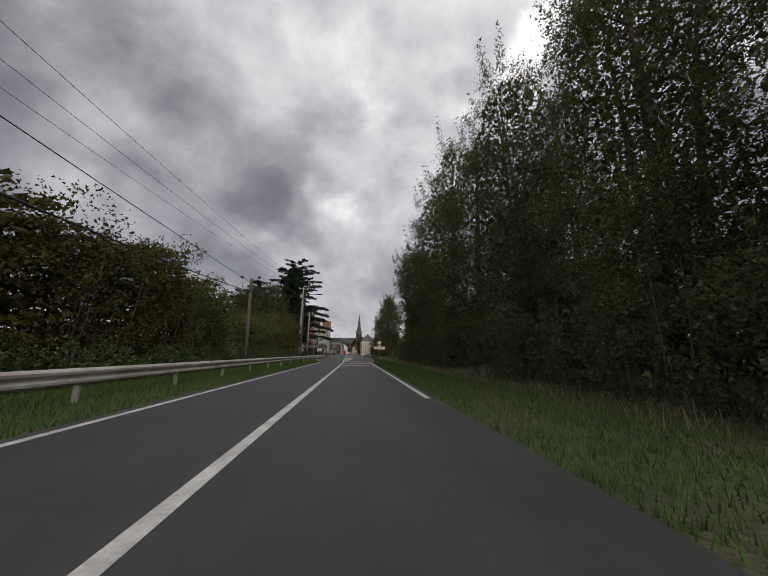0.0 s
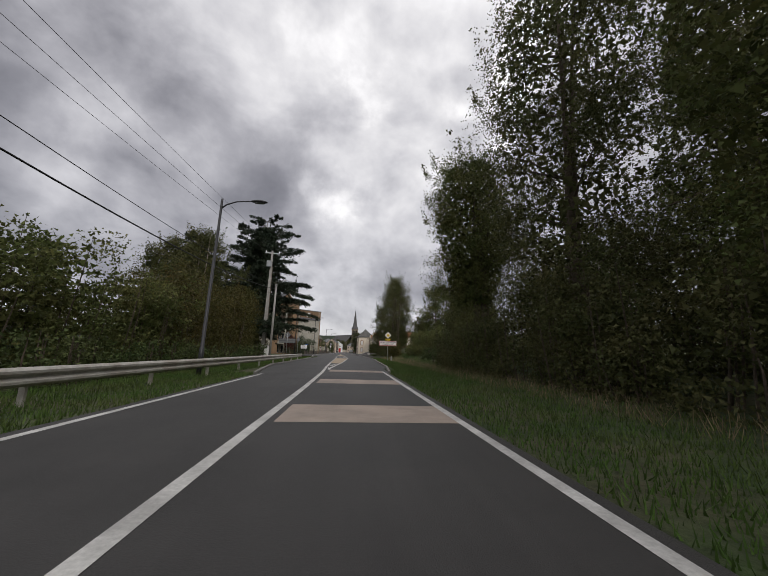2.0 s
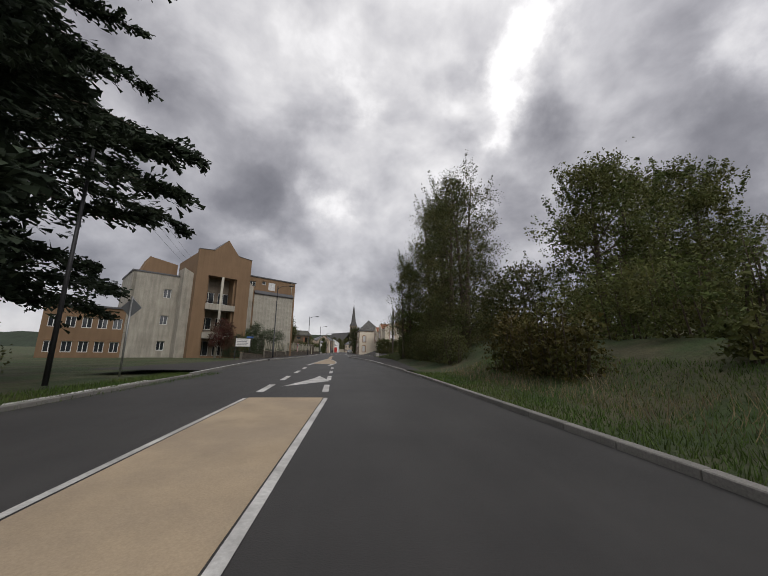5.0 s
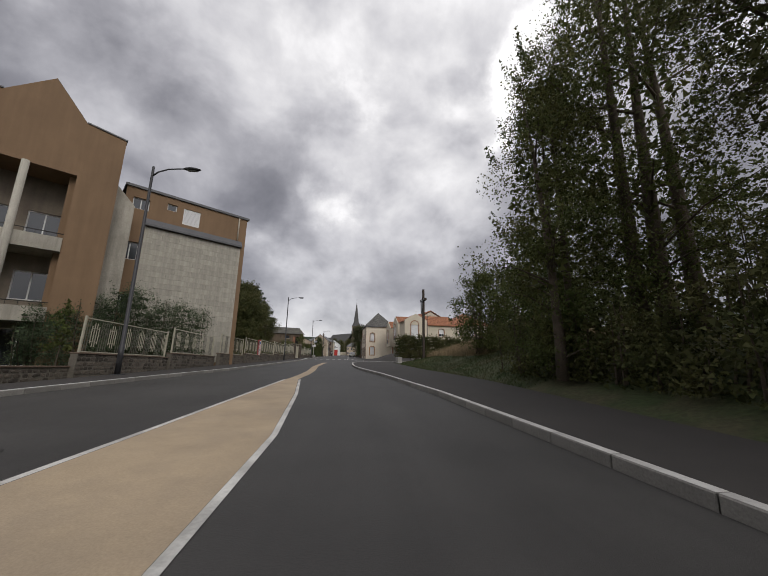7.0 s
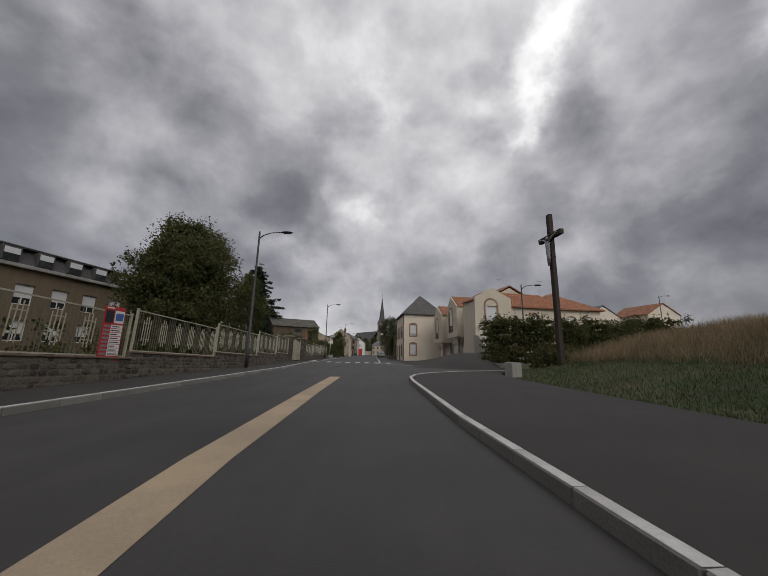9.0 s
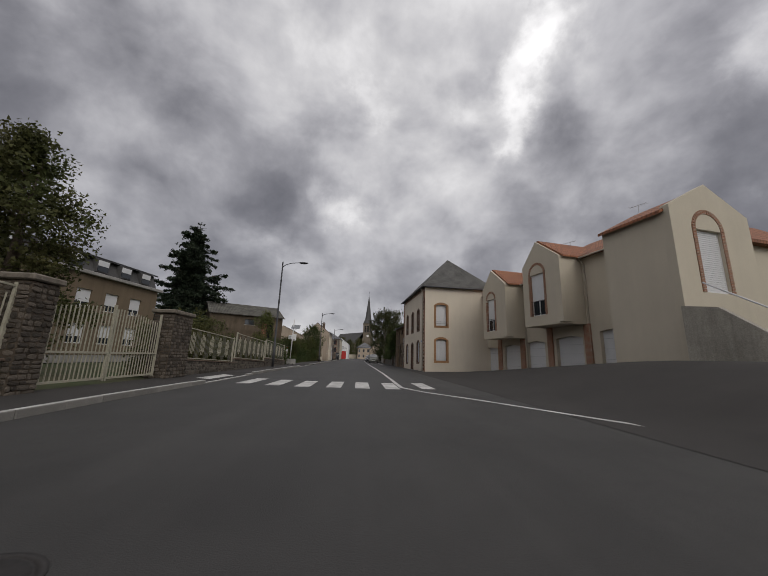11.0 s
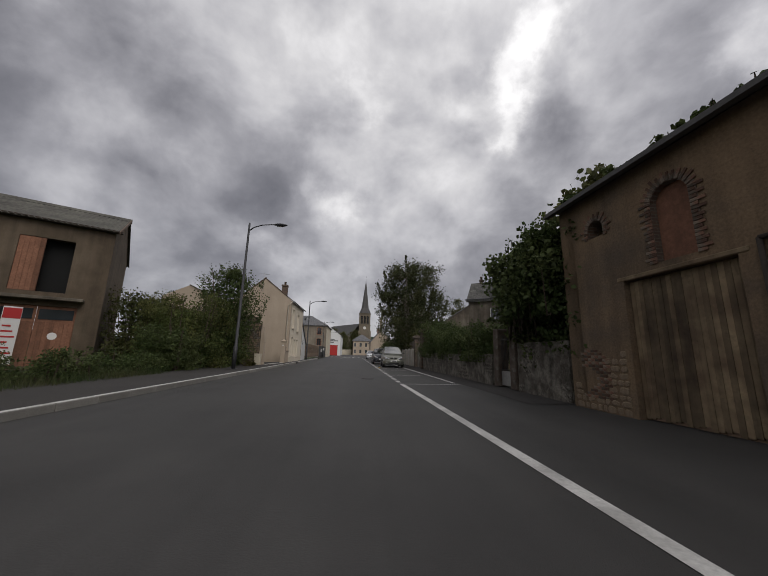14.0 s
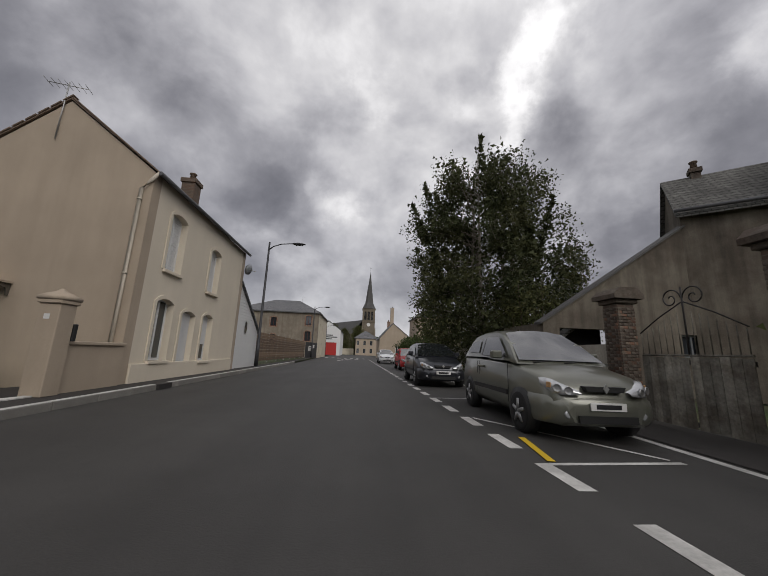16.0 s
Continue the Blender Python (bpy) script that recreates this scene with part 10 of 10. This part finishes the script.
while z < qe - 0.5:
    big = k % 2
    a = 0.31 if big else 0.24
    for flip in (0, 1):
        # a toothed strip at the corner, pale stones, and a second toothed strip
        piece("quoin", long_ if big else short, hq, pose(0, qd if flip else a, z, 0, 0, -90))
        b = 0.17 if big else 0.10
        piece("quoin", wide_ if big else thin_, hq, pose(0, qd - 0.56 + b if flip else 0.56, z, 0, 0, -90))
        if not big and z > 0.7:
            piece("quoin_stone", pale, hq, pose(0, qd - 0.24 if flip else 0.46, z, 0, 0, -90))
    z += 0.165
    k += 1

# ---------------------------------------------------------------- stones of the low walls
rng = np.random.default_rng(9)


def stone_shapes(mat, count=12):
    """Rough stones that fill a cell one metre square, face towards +x."""
    made = []
    for _ in range(count):
        bm = B()
        n = 9
        rim = []
        for j in range(n):
            a = math.tau * (j + float(rng.uniform(-0.25, 0.25))) / n
            c, d = math.cos(a), math.sin(a)
            grow = 0.5 / max(abs(c), abs(d)) ** 0.75 * float(rng.uniform(0.86, 1.0))
            rim.append((max(min(c * grow, 0.49), -0.49), max(min(d * grow, 0.49), -0.49)))
        rings_ = [[bm.verts.new((x, y * f, z * f)) for y, z in rim] for x, f in ((0.0, 1.0), (0.014, 0.93), (0.019, 0.7))]
        for lo, hi in zip(rings_, rings_[1:]):
            for j in range(n):
                bm.faces.new((lo[j], lo[(j + 1) % n], hi[(j + 1) % n], hi[j]))
        mid_ = bm.verts.new((0.02, float(rng.uniform(-0.15, 0.15)), float(rng.uniform(-0.15, 0.15))))
        for j in range(n):
            bm.faces.new((rings_[2][j], rings_[2][(j + 1) % n], mid_))
        made.append(finish(bm, "stone", mat))
    return made


def lay(parent, m, length, height, shapes, course=0.17, wide=0.3, keep=None):
    """Courses of uneven stones over a face: length along local y, the face towards local +x."""
    z = 0.0
    while z < height - 0.05:
        h = min(course * float(rng.uniform(0.75, 1.3)), height - z)
        y = 0.0
        while y < length - 0.06:
            w = min(wide * float(rng.uniform(0.5, 1.5)), length - y)
            if length - y - w < 0.1:
                w = length - y
            if keep is None or keep(y + w / 2, z + h / 2):
                piece("stone", shapes[int(rng.integers(0, len(shapes)))], parent, m @ pose(float(rng.uniform(-0.008, 0.004)), y + w / 2, z + h / 2, float(rng.uniform(-9, 9)), float(rng.uniform(-4, 4)), float(rng.uniform(-3, 3))) @ Matrix.Diagonal((float(rng.uniform(0.6, 1.5)), w * float(rng.uniform(0.85, 1.02)), h * float(rng.uniform(0.8, 1.02)), 1)))
            y += w
        z += h


dark_stones, limed, crumbled = stone_shapes("stone"), stone_shapes("lime_wall"), stone_shapes("manor_render")
for w, ln, hh in walls:
    lay(w, pose(0.125, 0.01, -0.2), ln - 0.02, hh + 0.14, dark_stones, 0.15, 0.25)
# uneven lime-stained face of the garden walls, with stones showing through the render
for w, ln, hh in ((gw, 13.2, 1.22), (gw2, 2.7, 1.6)):
    bm = B()
    ny, nz = int(ln / 0.11), int(hh / 0.11)
    face_ = [[bm.verts.new((0.03 - 0.035 * noise.noise((j * 0.31, k * 0.5, ln)) - 0.02 * noise.noise((j * 0.9, k * 1.1, ln)), ln * j / ny, hh * k / nz)) for k in range(nz + 1)] for j in range(ny + 1)]
    for r_a, r_b in zip(face_, face_[1:]):
        for k in range(nz):
            bm.faces.new((r_a[k], r_a[k + 1], r_b[k + 1], r_b[k])).smooth = True
    part("rough_face", bm, "lime_wall", w, "lime-stained crumbling render over rubble")
    lay(w, pose(0.028, ln, 0.0, 0, 0, 180), ln, hh, limed, 0.15, 0.24, lambda y, z: noise.noise((y * 1.1, z * 1.7, 4.4)) > 0.32)
# the foot of the outbuilding, where render has fallen from brick and rubble
loose = finish(box(B(), 0, -0.10, -0.029, 0.012, 0.10, 0.029, 0.004), "brick", "brick_worn")
dark_loose = finish(box(B(), 0, -0.10, -0.029, 0.012, 0.10, 0.029, 0.004), "brick", "brick_cap")


def lay_bricks(parent, m, length, height, keep=-0.45):
    """Running bond over a face: length along local y, the face towards local +x; some bricks have crumbled away."""
    row, z = 0, 0.03
    while z < height:
        y = 0.0 if row % 2 else -0.105
        while y < length - 0.02:
            a, b = max(y, 0.0), min(y + 0.205, length)
            if b - a > 0.04 and noise.noise((a * 1.9 + m.translation.y, z * 1.9, 2.1 + m.translation.x)) > keep:
                piece("brick", dark_loose if int(rng.integers(0, 3)) else loose, parent, m @ pose(0, (a + b) / 2, z) @ Matrix.Diagonal((1, (b - a) / 0.208, 1, 1)))
            y += 0.212
        z += 0.068
        row += 1


for x0, x1, z1, bx0, bx1, bz0, bz1 in ((0.08, 1.62, 1.75, 0.35, 1.1, 0.3, 1.35), (3.95, 5.9, 1.6, 4.6, 5.75, 0.35, 1.4)):
    def bare(y, z, top=z1, base=x0, bounds=(bx0, bx1, bz0, bz1)):
        if bounds[0] < base + y < bounds[1] and bounds[2] < z < bounds[3]:
            return False
        return z < top * (0.62 + 0.5 * noise.noise(((base + y) * 1.6, z * 1.2, 7.7)))
    lay(ob_, pose(x0, 0.004, 0.0, 0, 0, -90), x1 - x0, z1, crumbled, 0.13, 0.2, bare)
    row = 0
    z = bz0
    while z < bz1:
        x = bx0 + 0.105 * (row % 2)
        while x < bx1 - 0.1:
            if noise.noise((x * 1.9, z * 1.9, 2.1)) > -0.12:
                piece("brick", loose, ob_, pose(x + 0.1, 0.0, z, 0, 0, -90))
            x += 0.212
        z += 0.068
        row += 1
# toothed brick jambs and arches round the openings
for o, rise_ in ((go[1], 0.3), (go[2], 0.2), (go[3], 0.35)):
    z, row = o[1] - 0.02, 0
    while z < o[3] - rise_:
        reach = (0.12, 0.21)[row % 2] + float(rng.uniform(-0.03, 0.04))
        for x in (o[0] - reach / 2, o[2] + reach / 2):
            piece("brick", loose, ob_, pose(x, -0.012, z + 0.03, 0, 0, -90) @ Matrix.Diagonal((1.3, reach / 0.2, 1, 1)))
        z += 0.068
        row += 1
    mid_x, half = (o[0] + o[2]) / 2, (o[2] - o[0]) / 2
    big_r = (half * half + rise_ * rise_) / (2 * rise_)
    span_ = math.asin(min(half / big_r, 1.0))
    n = max(5, int(2 * span_ * big_r / 0.075))
    for k in range(n + 1):
        a = -span_ + 2 * span_ * k / n
        long_ = 0.19 + float(rng.uniform(-0.03, 0.04))
        piece("brick", loose, ob_, pose(mid_x + math.sin(a) * (big_r + long_ / 2), -0.012, o[3] - big_r + math.cos(a) * (big_r + long_ / 2), 0, math.degrees(a) - 90, 0) @ pose(0, 0, 0, 0, 0, -90) @ Matrix.Diagonal((1.3, long_ / 0.2, 1, 1)))
for w, m_, ln, hh in RUBBLE:
    if "brick" in w["label"]:
        lay_bricks(w, m_, ln, hh)
    else:
        lay(w, m_, ln, hh, dark_stones, 0.12, 0.2)
# the broken wall by the yard: earth-bedded brown stones with pale ones among them
for shapes, low_, high_ in ((crumbled, -9, 0.16), (limed, 0.16, 9)):
    lay(ruin, pose(-3.4, 0.199, 0, 0, 0, -90), 3.36, 3.5, shapes, 0.13, 0.22,
        lambda y, z: low_ < noise.noise((y * 1.7, z * 2.1, 7.7)) <= high_ and z < (3.4 if y < 2.95 else 2.95 if y < 3.25 else 2.4))
